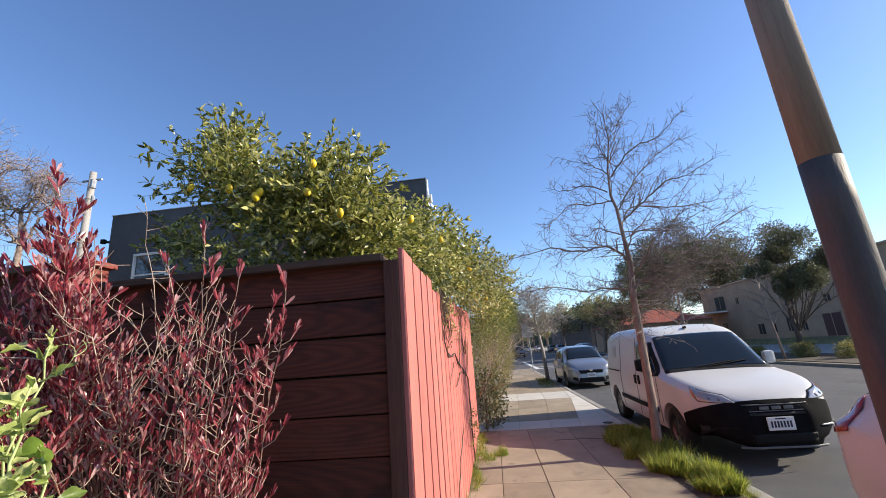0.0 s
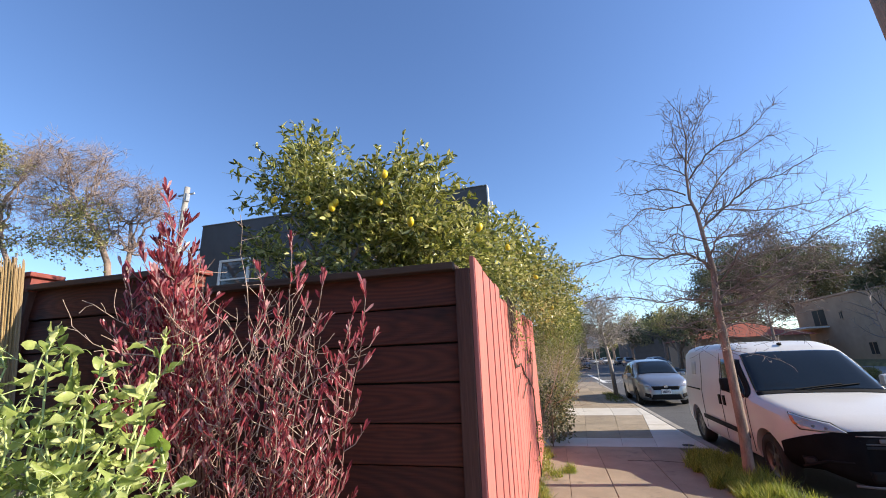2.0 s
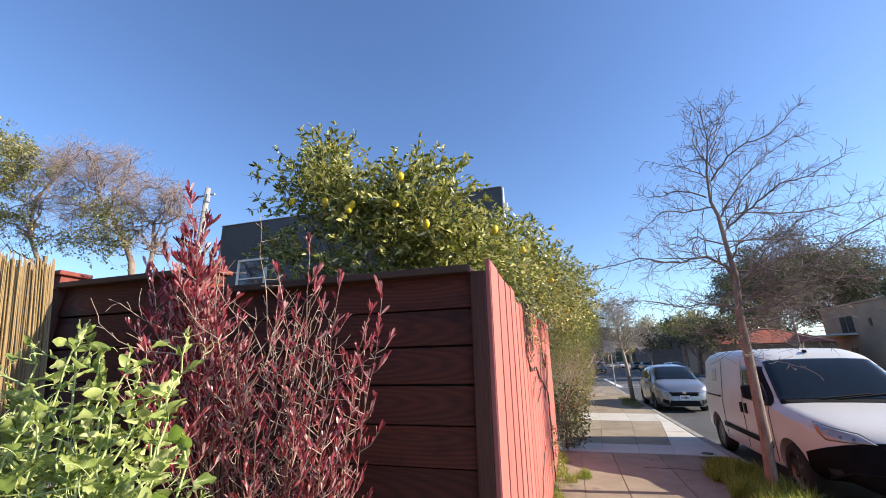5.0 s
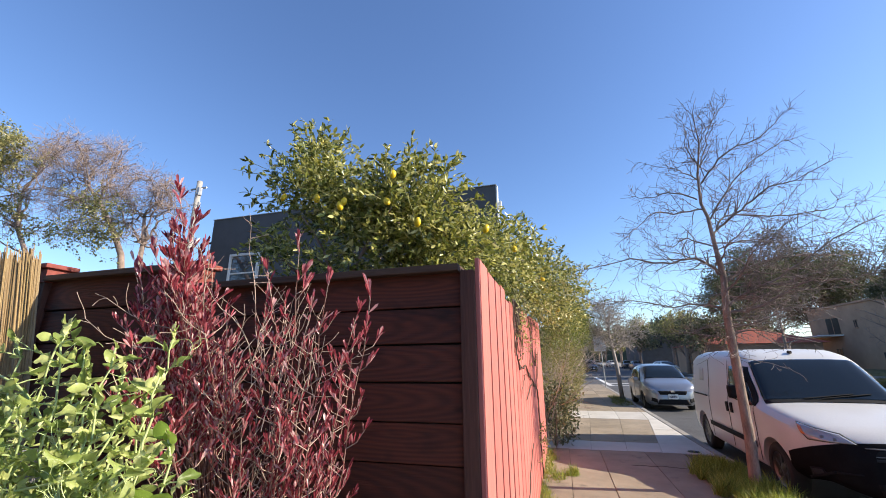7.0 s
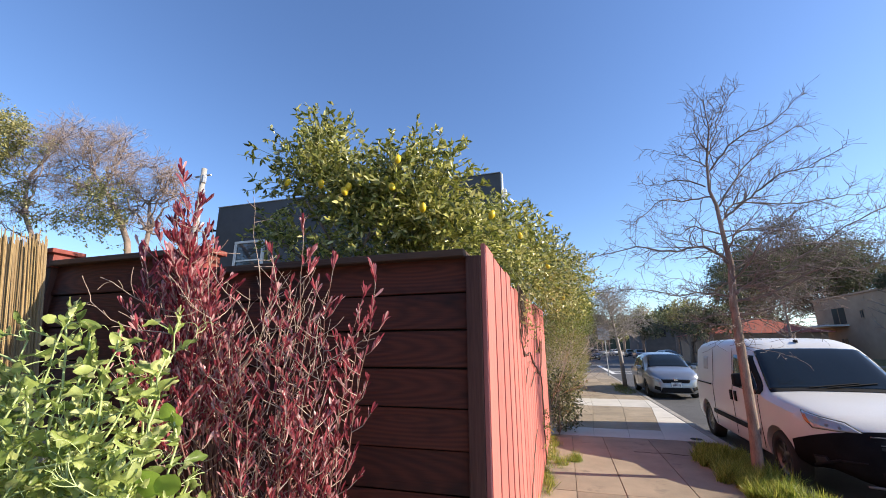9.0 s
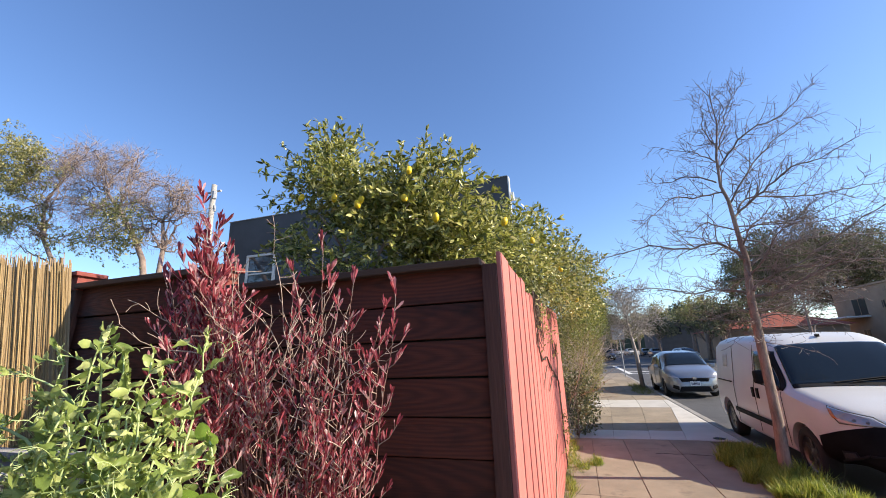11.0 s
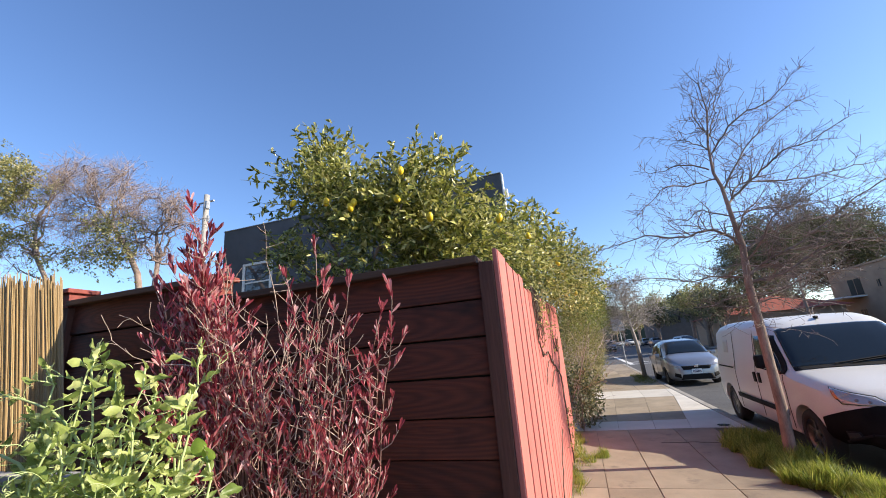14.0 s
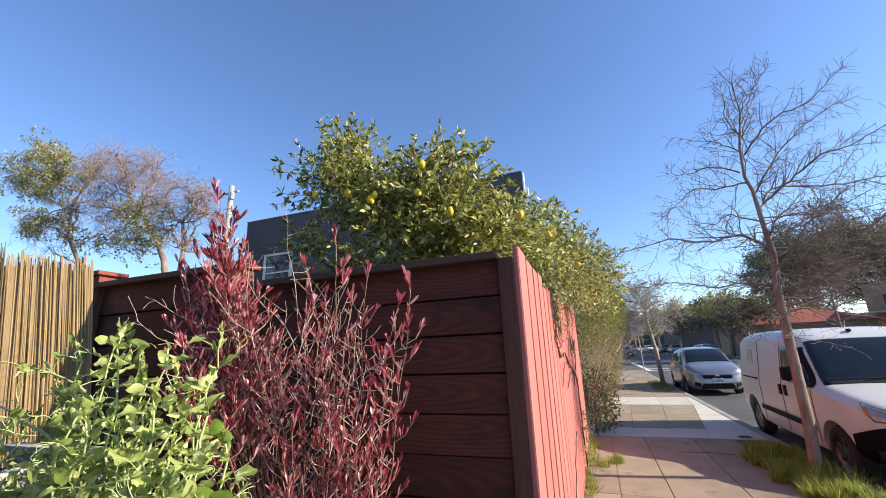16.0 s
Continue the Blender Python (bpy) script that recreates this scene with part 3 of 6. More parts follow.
link("transformer", tubes("transformer", [[((-17.1, 14.8, 9.9), 0.12), ((-17.1, 14.8, 10.3), 0.12)]], 8), STEEL, fp)
link("insulator", tubes("insulator", [[((-17.0, 14.8, 9.2), 0.07), ((-17.0, 14.8, 9.5), 0.07)]], 8), STEEL, fp)

# ---- street sign ----
sign = thing("street_sign", (2.44, 26.4, 0), "grey rectangular sign on a thin steel post", "street sign")
link("post", tubes("post", [[((2.38, 26.4, 0), 0.03), ((2.3, 26.4, 3.6), 0.03)]], 8), STEEL, sign)
part("panel", box(1.95, 2.62, 26.33, 26.355, 2.1, 2.95, 0.004), SIGN_BACK, sign)

# ---- far ridge ----
rv, rf = [], []
for k in range(121):
    a = -1.3 + 2.6 * k / 120
    h = 11 + 5 * noise.noise(Vector((k * 0.11, 0, 3))) + 2.5 * noise.noise(Vector((k * 0.6, 0, 7)))
    rv += [(360 * math.sin(a), 360 * math.cos(a), -1.0), (362 * math.sin(a), 362 * math.cos(a), h), (375 * math.sin(a), 375 * math.cos(a), -1.0)]
    if k:
        q = 3 * k
        rf += [(q - 3, q, q + 1, q - 2), (q - 2, q + 1, q + 2, q - 1)]
RIDGE = mat("wooded_ridge", (0.025, 0.035, 0.022), (0.06, 0.07, 0.045), 0.3, rough=0.95, bump=0.6, fine=2.0)
tagged(link("backdrop", raw("backdrop", rv, rf), RIDGE), "far wooded rise closing the street", "backdrop", kind="structure")

# ---- unseen block added behind the viewpoint to cut sky light ----
rear = thing("rear_shade_block", (-8, -9, 0), "unseen plain block added to dim the garden fence", "house")
part("wall", box(-16, -1.2, -14, -5.5, -0.1, 6.6), STUCCO, rear)
part("roof", box(-16.2, -1.0, -14.2, -5.3, 6.6, 6.8, 0.02), STUCCO, rear)

# ---- unseen screen added behind the viewpoint, shades the lower boards ----
gw = thing("rear_shade_screen", (-3.4, -0.85, 0), "unseen dark board screen added to shade the fence foot", "fence")
for k in range(18):
    part("board", box(-6.2, -0.7, -0.86, -0.84, 0.12 * k, 0.12 * k + 0.116, 0.003), POST_DARK, gw)
part("post", box(-0.7, -0.6, -0.9, -0.8, 0, 2.2, 0.004), POST_DARK, gw)

# ---- plants ----


def wavy(start, direction, length, radius, depth, rg, out, scale=1.0, dens=7.0, lift=0.06):
    """A winding limb with alternate side shoots, each shorter and finer."""
    steps = max(4, min(11, int(length / (0.1 * scale))))
    p, d, line = Vector(start), Vector(direction).normalized(), []
    curl = Vector((rg.gauss(0, 1), rg.gauss(0, 1), rg.gauss(0, 0.7))).normalized()
    phase, rate, amp = rg.uniform(0, 6.3), rg.uniform(0.7, 1.3), rg.uniform(0.18, 0.48)
    for i in range(steps + 1):
        line.append((p.copy(), max(radius * (1 - 0.8 * i / steps), 0.0021 * scale)))
        d = (d + curl * amp * math.sin(phase + rate * i) + Vector((rg.gauss(0, 0.1), rg.gauss(0, 0.1), rg.gauss(0, 0.1) + lift))).normalized()
        p = p + d * (length / steps)
    out.append(line)
    if depth == 0:
        return
    n = max(2, int(length * dens / scale * (1.0 if depth > 1 else 1.5)))
    for k in range(n):
        f = 0.2 + 0.8 * (k + rg.random()) / n
        i = max(1, min(int(f * steps), steps))
        q, r = line[i]
        axis = (line[i][0] - line[i - 1][0]).normalized()
        side = axis.cross(Vector((rg.gauss(0, 1), rg.gauss(0, 1), rg.gauss(0, 1)))).normalized()
        nd = (axis * rg.uniform(0.35, 1.0) + side).normalized()
        ln = (length * rg.uniform(0.18, 0.42) * (1.25 - 0.7 * f) if depth > 1 else rg.uniform(0.07, 0.24) * scale)
        wavy(q, nd, max(ln, 0.08 * scale), max(r * 0.55, 0.0026 * scale), depth - 1, rg, out, scale, dens, lift)


def bare_tree(name, base, trunk_pts, limbs, seed, label, twig_mat=TWIG, scale=1.0, dens=7.0, bark=BARK):
    """trunk_pts: (x, y, z, r) from the base up; limbs: (height, direction, length, radius)."""
    rg = random.Random(seed)
    t = thing(name, base, label, "tree")
    line = [(Vector(base) + Vector(p[:3]), p[3]) for p in trunk_pts]
    link("trunk", tubes("trunk", [line], 12), bark, t, smooth=True)
    out = []
    for z, d, ln, r in limbs:
        for (a, ra), (b, rb) in zip(line, line[1:]):
            if a.z <= base[2] + z < b.z:
                q = a.lerp(b, (base[2] + z - a.z) / (b.z - a.z))
                wavy(q, d, ln, r, 2, rg, out, scale, dens, 0.022 if scale < 1.2 else 0.015)
    link("crown", tubes("crown", out, 4), twig_mat, t, "bare winter crown of thin twigs")
    return t


def shaped_tree(name, base, trunk_pts, heroes, fill, seed, label):
    """A bare tree whose main limbs follow given lines: (points as (x, z), drift in y, radius), with wandering side shoots."""
    rg = random.Random(seed)
    t = thing(name, base, label, "tree")
    line = [(Vector(base) + Vector(p[:3]), p[3]) for p in trunk_pts]
    link("trunk", tubes("trunk", [line], 12), BARK, t, smooth=True)
    out = []
    for pts, drift, r in heroes:
        ctl = []
        for i, (x, z) in enumerate(pts):
            k = 1 + drift * i / (len(pts) - 1) / base[1]
            ctl.append(Vector((x * k, base[1] * k - 0.02, 1.6 + (z - 1.6) * k)))
        fine = []
        for i, (a, b) in enumerate(zip(ctl, ctl[1:])):
            before, after = ctl[max(i - 1, 0)], ctl[min(i + 2, len(ctl) - 1)]
            for k in range(5):
                f = k / 5
                q = 0.5 * ((2 * a) + (b - before) * f + (2 * before - 5 * a + 4 * b - after) * f * f + (3 * a - before - 3 * b + after) * f ** 3)
                fine.append(q + Vector((rg.gauss(0, 0.008), rg.gauss(0, 0.02), rg.gauss(0, 0.008))))
        fine.append(ctl[-1])
        n = len(fine)
        rows = [(q, max(r * (1 - 0.82 * i / (n - 1)), 0.0028)) for i, q in enumerate(fine)]
        link("limb", tubes("limb", [rows], 6), TWIG, t, smooth=True)
        length = sum((b - a).length for a, b in zip(fine, fine[1:]))
        for k in range(int(length * 17)):
            f = 0.12 + 0.88 * (k + rg.random()) / (length * 17)
            i = max(1, min(int(f * (n - 1)), n - 1))
            axis = (fine[i] - fine[i - 1]).normalized()
            sd = axis.cross(Vector((rg.gauss(0, 1), rg.gauss(0, 1), rg.gauss(0, 1)))).normalized()
            nd = axis * rg.uniform(0.5, 1.2) + sd + Vector((0, 0, 0.15))
            wavy(fine[i], nd, length * rg.uniform(0.1, 0.34) * (1.2 - 0.7 * f), max(rows[i][1] * 0.55, 0.0032), 2 if k % 3 == 0 else 1, rg, out, 1.0, 8.0, 0.02)
    for z, d, ln, r in fill:
        for (a, ra), (b, rb) in zip(line, line[1:]):
            if a.z <= base[2] + z < b.z:
                wavy(a.lerp(b, (base[2] + z - a.z) / (b.z - a.z)), d, ln, r, 2, rg, out, 1.0, 8.0, 0.015)
    tagged(link("crown", tubes("crown", out, 4), TWIG, t, "bare winter crown of thin twigs"), kind="stuff")
    return t


HEROES = [
    ([(2.31, 2.73), (2.03, 3.0), (1.66, 2.95), (1.15, 3.05), (0.46, 2.93)], -0.5, 0.022),
    ([(2.26, 2.28), (1.9, 2.34), (1.58, 2.31), (1.22, 2.41), (0.53, 2.4)], -0.4, 0.015),
    ([(2.2, 3.9), (1.81, 4.05), (1.5, 4.0), (1.19, 4.09)], 0.3, 0.012),
    ([(2.24, 3.75), (1.9, 3.7), (1.6, 3.75), (1.3, 3.55), (1.15, 3.35)], -0.5, 0.013),
    ([(2.23, 4.2), (2.02, 4.4), (1.87, 4.46), (1.41, 4.61)], 0.2, 0.01),
    ([(2.28, 3.15), (1.95, 3.3), (1.7, 3.2), (1.35, 3.4)], 0.5, 0.012),
    ([(2.28, 4.15), (2.64, 4.57), (3.17, 4.8), (3.63, 5.22)], -0.3, 0.015),
    ([(2.33, 3.4), (2.7, 3.67), (3.09, 3.96), (3.44, 4.04), (3.93, 4.27)], -0.4, 0.018),
    ([(2.28, 3.55), (2.55, 3.95), (2.85, 4.3), (3.3, 4.6), (3.55, 4.68)], 0.4, 0.015),
    ([(2.3, 3.3), (2.5, 3.6), (3.14, 3.52), (3.66, 3.55), (4.14, 3.57)], 0.5, 0.016),
    ([(2.3, 2.3), (2.6, 2.5), (2.98, 2.66), (3.7, 3.15), (4.3, 3.42)], -0.3, 0.02),
    ([(2.27, 2.2), (2.7, 2.28), (3.2, 2.55), (3.8, 2.6), (4.2, 2.75)], -0.8, 0.016),
    ([(2.3, 2.6), (2.7, 2.85), (3.3, 2.95), (3.9, 2.9), (4.4, 3.0)], 0.7, 0.017),
    ([(2.26, 2.05), (2.6, 2.05), (3.0, 2.25), (3.5, 2.2)], 0.6, 0.013),
    ([(2.27, 2.45), (2.55, 2.75), (2.8, 3.1), (3.2, 3.2)], -1.1, 0.015),
    ([(2.3, 2.9), (2.45, 3.15), (2.6, 3.3), (2.9, 3.6)], -1.2, 0.012),
    ([(2.25, 4.3), (2.42, 4.75), (2.55, 5.1), (2.8, 5.42)], 0.2, 0.01),
    ([(2.25, 4.5), (2.15, 4.8), (2.2, 5.1), (2.1, 5.35)], -0.2, 0.009),
    ([(2.34, 4.75), (2.45, 5.0), (2.62, 5.2), (2.62, 5.45)], -0.2, 0.008),
    ([(2.3, 4.4), (2.15, 4.65), (1.95, 4.8)], 0.3, 0.008),
]
rg = random.Random(21)
fill = [(1.65 + 0.6 * k / 17, (math.cos(k * 2.4), math.sin(k * 2.4), rg.uniform(-0.5, 0.4)), rg.uniform(0.3, 0.75), 0.006) for k in range(18)]
fill += [(1.9 + 1.3 * k / 12, (1.4, rg.gauss(-0.2, 0.7), rg.uniform(-0.3, 0.35)), rg.uniform(0.9, 1.7), 0.011) for k in range(13)]
fill += [(1.9 + 1.1 * k / 6, (-1.2, rg.gauss(0, 0.6), rg.uniform(-0.2, 0.3)), rg.uniform(0.5, 1.0), 0.008) for k in range(7)]
fill += [(3.6 + 1.7 * k / 17, (math.cos(k * 2.4), math.sin(k * 2.4), rg.uniform(0.5, 1.4)), rg.uniform(0.35, 0.7), 0.007) for k in range(18)]
shaped_tree("street_tree", (2.22, 6.4, 0.0), [(0, 0, -0.02, 0.085), (0.0, 0, 0.2, 0.066), (0.03, 0, 0.66, 0.06), (0.04, 0, 1.56, 0.054), (0.04, -0.02, 2.16, 0.048), (0.09, -0.03, 2.71, 0.04), (0.06, -0.04, 3.12, 0.03), (0.04, -0.04, 3.59, 0.024), (-0.01, -0.03, 3.82, 0.021), (0.02, -0.02, 4.27, 0.016), (0.13, -0.02, 4.81, 0.01), (0.12, 0, 5.35, 0.004)], HEROES, fill, 5, "slender bare street tree with pale bark, in winter")


def ring_limbs(n, z0, z1, ln, r, up, seed):
    q = random.Random(seed)
    return [(z0 + (z1 - z0) * k / max(n - 1, 1), (math.cos(k * 2.4 + q.random()), math.sin(k * 2.4 + q.random()), up), ln * q.uniform(0.75, 1.15) * (1.1 - 0.4 * k / n), r) for k in range(n)]


bare_tree("street_tree", (2.36, 19.4, 0), [(0, 0, -0.02, 0.09), (-0.06, 0, 1.3, 0.075), (-0.22, 0, 2.6, 0.05), (-0.36, 0, 4.0, 0.02)], ring_limbs(38, 1.9, 3.9, 1.6, 0.022, 0.4, 3), 8, "small bare street tree with pale twiggy crown", TWIG_SILVER, 2.6, 20.0, TWIG_SILVER)
bare_tree("street_tree", (13.9, 21.8, 0), [(0, 0, -0.02, 0.06), (-0.15, 0, 1.5, 0.046), (-0.3, 0, 3.0, 0.032), (-0.35, 0, 4.2, 0.014)], ring_limbs(11, 1.7, 4.0, 1.6, 0.03, 0.5, 4), 9, "small bare street tree across the road", TWIG, 1.5, 6.0)


def leafy_tree(name, base, height, trunk_r, clumps, n, size, leaf, label, seed=1, width=0.45, bark=BARK):
    """clumps: (centre relative to base, radii, share)."""
    rg = random.Random(seed)
    t = thing(name, base, label, "tree")
    out = [[(Vector(base) + Vector((0, 0, -0.02)), trunk_r), (Vector(base) + Vector((0.05, 0, height * 0.25)), trunk_r * 0.85), (Vector(base) + Vector((0.0, 0.1, height * 0.5)), trunk_r * 0.6)]]
    for c, r, s in clumps:
        q = out[0][1 if rg.random() < 0.5 else 2][0]
        d = Vector(base) + Vector(c) - q
        grow(q, d, d.length * 0.95, trunk_r * 0.28, 2, rg, out, 0.0, 4, 0.12)
    link("trunk", tubes("trunk", out, 6), bark, t, "trunk and limbs", True)
    ps, ds = [], []
    for c, r, s in clumps:
        p, d = clump(np.array(base) + np.array(c), r, int(n * s), 0.75)
        ps.append(p)
        ds.append(d + rng_np.normal(0, 0.7, d.shape))
    p, d = np.concatenate(ps), np.concatenate(ds)
    link("crown", leaves("crown", p, d, size * rng_np.uniform(0.6, 1.3, len(p)), width), leaf, t, "uneven leafy crown")
    return t


def many_clumps(centre, spread, r, n, seed):
    q = random.Random(seed)
    return [((centre[0] + q.gauss(0, spread[0]), centre[1] + q.gauss(0, spread[1]), centre[2] + q.gauss(0, spread[2])), (r * q.uniform(0.6, 1.3), r * q.uniform(0.6, 1.3), r * q.uniform(0.45, 0.9)), 1 / n) for _ in range(n)]


# lemon tree behind the corner: (centre, radii, sprays)
LEMON_CLUMPS = [((-1.9, 2.9, 3.28), (0.2, 0.3, 0.3), 70), ((-1.86, 2.85, 3.0), (0.26, 0.36, 0.24), 80), ((-2.28, 2.85, 3.12), (0.13, 0.18, 0.1), 13), ((-1.42, 2.95, 2.55), (0.46, 0.5, 0.46), 210), ((-1.02, 2.9, 2.72), (0.38, 0.44, 0.36), 180), ((-1.3, 2.85, 2.88), (0.34, 0.38, 0.24), 90), ((-2.4, 3.0, 2.62), (0.13, 0.16, 0.1), 16), ((-2.05, 3.05, 2.3), (0.2, 0.25, 0.22), 36), ((-0.76, 3.2, 2.42), (0.3, 0.7, 0.28), 150), ((-0.55, 4.2, 2.6), (0.42, 0.85, 0.46), 190), ((-0.4, 5.4, 2.62), (0.48, 0.9, 0.54), 190), ((-0.25, 6.7, 2.7), (0.56, 0.95, 0.62), 190), ((-0.05, 8.0, 2.75), (0.6, 0.95, 0.72), 160), ((0.1, 9.2, 2.9), (0.62, 0.8, 0.8), 120)]
lt = thing("lemon_tree", (-1.5, 3.2, 0), "dense green lemon tree with yellow fruit above the fence", "tree")
lrg = random.Random(4)
out = [[((-1.5, 3.2, -0.02), 0.09), ((-1.5, 3.2, 0.8), 0.075), ((-1.52, 3.15, 1.6), 0.05)]]
for c, r, n in LEMON_CLUMPS[:10]:
    wavy((-1.5, 3.15, 1.3), Vector(c) - Vector((-1.5, 3.15, 1.3)), (Vector(c) - Vector((-1.5, 3.15, 1.3))).length, 0.028, 1, lrg, out, 1.5, 5.0, 0.0)
sprays = []
for c, r, n in LEMON_CLUMPS:
    p, d = clump(c, r, int(n * 1.35), 0.35)
    for a, b in zip(p, d):
        sprays.append((Vector(a), Vector(b) + Vector((lrg.gauss(0.1, 0.5), lrg.gauss(0, 0.5), lrg.gauss(0.35, 0.4))), lrg.uniform(0.08, 0.2)))
# long shoots that stand out of the crown: root, direction, number, length, spread
for q, d, n, ln, w in [((-1.95, 2.85, 3.45), (-0.05, 0, 1), 16, 0.24, 0.1), ((-2.1, 2.8, 3.3), (-1, 0, 0.6), 6, 0.3, 0.07), ((-2.2, 2.8, 3.15), (-1, 0, 0.15), 4, 0.34, 0.05), ((-2.2, 2.8, 2.96), (-1, 0, -0.05), 8, 0.3, 0.06), ((-1.78, 2.8, 3.2), (0.2, 0, 1), 7, 0.2, 0.06), ((-1.52, 2.8, 3.05), (0, 0, 1), 8, 0.2, 0.08), ((-1.32, 2.8, 3.06), (0, 0, 1), 9, 0.2, 0.08), ((-1.1, 2.8, 3.1), (-0.1, 0, 1), 8, 0.22, 0.07), ((-0.92, 2.8, 3.08), (0.05, 0, 1), 12, 0.25, 0.09), ((-0.78, 2.8, 3.02), (0.5, 0, 0.7), 9, 0.27, 0.07), ((-0.72, 2.8, 2.9), (0.9, 0, 0.5), 5, 0.26, 0.05), ((-2.36, 2.85, 2.6), (-0.1, 0, 0.6), 16, 0.14, 0.12), ((-2.2, 2.85, 2.42), (-0.2, -0.2, 0.3), 22, 0.14, 0.16), ((-0.45, 4.6, 3.0), (0.6, 0, 0.8), 7, 0.3, 0.1), ((-0.2, 5.8, 3.0), (0.8, -0.1, 0.6), 8, 0.32, 0.1), ((0.1, 7.0, 3.0), (1, -0.2, 0.4), 8, 0.34, 0.1), ((0.35, 8.2, 2.9), (1, 0, 0.2), 8, 0.4, 0.1), ((0.3, 8.4, 2.85), (0.7, 0, 0.55), 3, 0.75, 0.06), ((0.4, 8.4, 2.6), (0.6, 0, 0.2), 4, 0.5, 0.08)]:
    for k in range(n):
        sprays.append((Vector(q) + Vector((lrg.gauss(0, w), lrg.gauss(0, 0.12), lrg.gauss(0, 0.6 * w))), Vector(d) + Vector((lrg.gauss(0, 0.28), lrg.gauss(0, 0.35), lrg.gauss(0, 0.25))), ln * lrg.uniform(0.5, 1.2)))
tp, td, n_limb = [], [], len(out)
for q, d, ln in sprays:
    d = d.normalized()
    m = q + d * ln * 0.5
    e = m + (d + Vector((lrg.gauss(0, 0.25), lrg.gauss(0, 0.25), lrg.gauss(0, 0.25)))).normalized() * ln * 0.5
    out.append([(q - d * 0.08, 0.0035), (m, 0.0026), (e, 0.0016)])
    for k in range(int(4 + ln * 40)):
        f = lrg.random() ** 0.8
        tp.append(q.lerp(m, f * 2) if f < 0.5 else m.lerp(e, f * 2 - 1))
        td.append(d * 0.55 + Vector((lrg.gauss(0, 0.75), lrg.gauss(0, 0.75), lrg.gauss(0, 0.55))))
link("trunk", tubes("trunk", out[:n_limb], 5), BARK, lt, "thin brown limbs", True)
tagged(link("twiggery", tubes("twiggery", out[n_limb:], 3), TWIG_GREEN, lt, "outer twigs"), kind="stuff")
ps, ds = [np.array(tp)], [np.array(td)]
for c, r, n in LEMON_CLUMPS:
    p, d = clump(c, [0.86 * q for q in r], n * 8, 0.6)
    ps.append(p)
    ds.append(d * 0.6 + rng_np.normal(0, 0.7, d.shape))
p, d = np.concatenate(ps), np.concatenate(ds)
keep = (p[:, 2] > 0.9) & ~((p[:, 1] < 2.24) & (p[:, 2] < 2.22)) & ~((np.abs(p[:, 0] - FX) < 0.1) & (p[:, 2] < 2.34) & (p[:, 1] < 8.7)) & ~((p[:, 0] > FX - 0.1) & (p[:, 1] < 8.6) & (p[:, 2] < 2.2))
p, d = p[keep], d[keep]
link("crown", leaves("crown", p, d, rng_np.uniform(0.036, 0.078, len(p)), 0.42, LEAF_FULL), LEMON_LEAF, lt, "glossy green and yellow-green leaves")
bm = bmesh.new()
bmesh.ops.create_uvsphere(bm, u_segments=10, v_segments=8, radius=0.024)
for v in bm.verts:
    v.co.z *= 1.25 + 0.5 * abs(v.co.z / 0.024) ** 3 * 0.5
me_lemon = bpy.data.meshes.new("lemon")
bm.to_mesh(me_lemon)
bm.free()
spots = [(-1.99, 2.5, 2.88), (-1.63, 2.42, 2.79), (-1.42, 2.4, 2.7), (-1.4, 2.42, 2.74), (-1.04, 2.38, 2.68), (-1.03, 2.45, 2.92), (-0.82, 2.4, 2.51), (-0.4, 2.65, 2.5), (0.05, 6.0, 2.3), (-0.1, 4.6, 2.5), (-0.3, 3.6, 2.6)]
for q in spots:
    ob = link("lemon", me_lemon, LEMON_SKIN, lt, "ripe yellow lemon", True)
    ob.location = q
    ob.rotation_euler = (rnd.uniform(-0.5, 0.5), rnd.uniform(-0.5, 0.5), rnd.uniform(0, 6))

# hedge along the pavement
hedge = thing("hedge", (-0.3, 15, 0), "tall ragged hedge of dry and green shrubs leaning over pavement", "hedge")
hrg = random.Random(9)
out, ps, ds, gs, gd = [], [], [], [], []
for k in range(26):
    y = 8.9 + k * 0.6
    for j in range(5):
        grow((-0.4 + 0.02 * k + hrg.gauss(0, 0.15), y + hrg.gauss(0, 0.2), 0.0), (hrg.gauss(0.05, 0.25), hrg.gauss(0, 0.3), 1), hrg.uniform(1.2, 2.3), 0.014, 2, hrg, out, 0.0, 4, 0.25)
    w = 0.42 + 0.1 * math.sin(k * 1.3)
    a, b = clump((-0.2 + 0.035 * k, y, 1.45), (w + 0.12, 0.5, 1.2), 1500, 0.55)
    ps.append(a)
    ds.append(b)
    a, b = clump((-0.1 + 0.055 * k, y, 2.55 + 0.035 * k + 0.25 * math.sin(k)), (w + 0.14, 0.55, 0.85), 1100 if k > 1 else 400, 0.6)
    gs.append(a)
    gd.append(b)
tagged(link("brushwood", tubes("brushwood", out, 4), TWIG_PALE, hedge, "dry brown stems"), kind="stuff")
p, d = np.concatenate(ps), np.concatenate(ds)
p, d = p[p[:, 2] > 0.15], d[p[:, 2] > 0.15]
link("dry_foliage", leaves("dry_foliage", p, d + rng_np.normal(0, 0.9, d.shape), rng_np.uniform(0.025, 0.06, len(p)), 0.5), HEDGE_LEAF, hedge, "small olive and brown leaves")
p, d = np.concatenate(gs), np.concatenate(gd)
link("green_foliage", leaves("green_foliage", p, d + rng_np.normal(0, 0.8, d.shape), rng_np.uniform(0.03, 0.075, len(p)), 0.5), HEDGE_GREEN, hedge, "brighter yellow-green leaves")

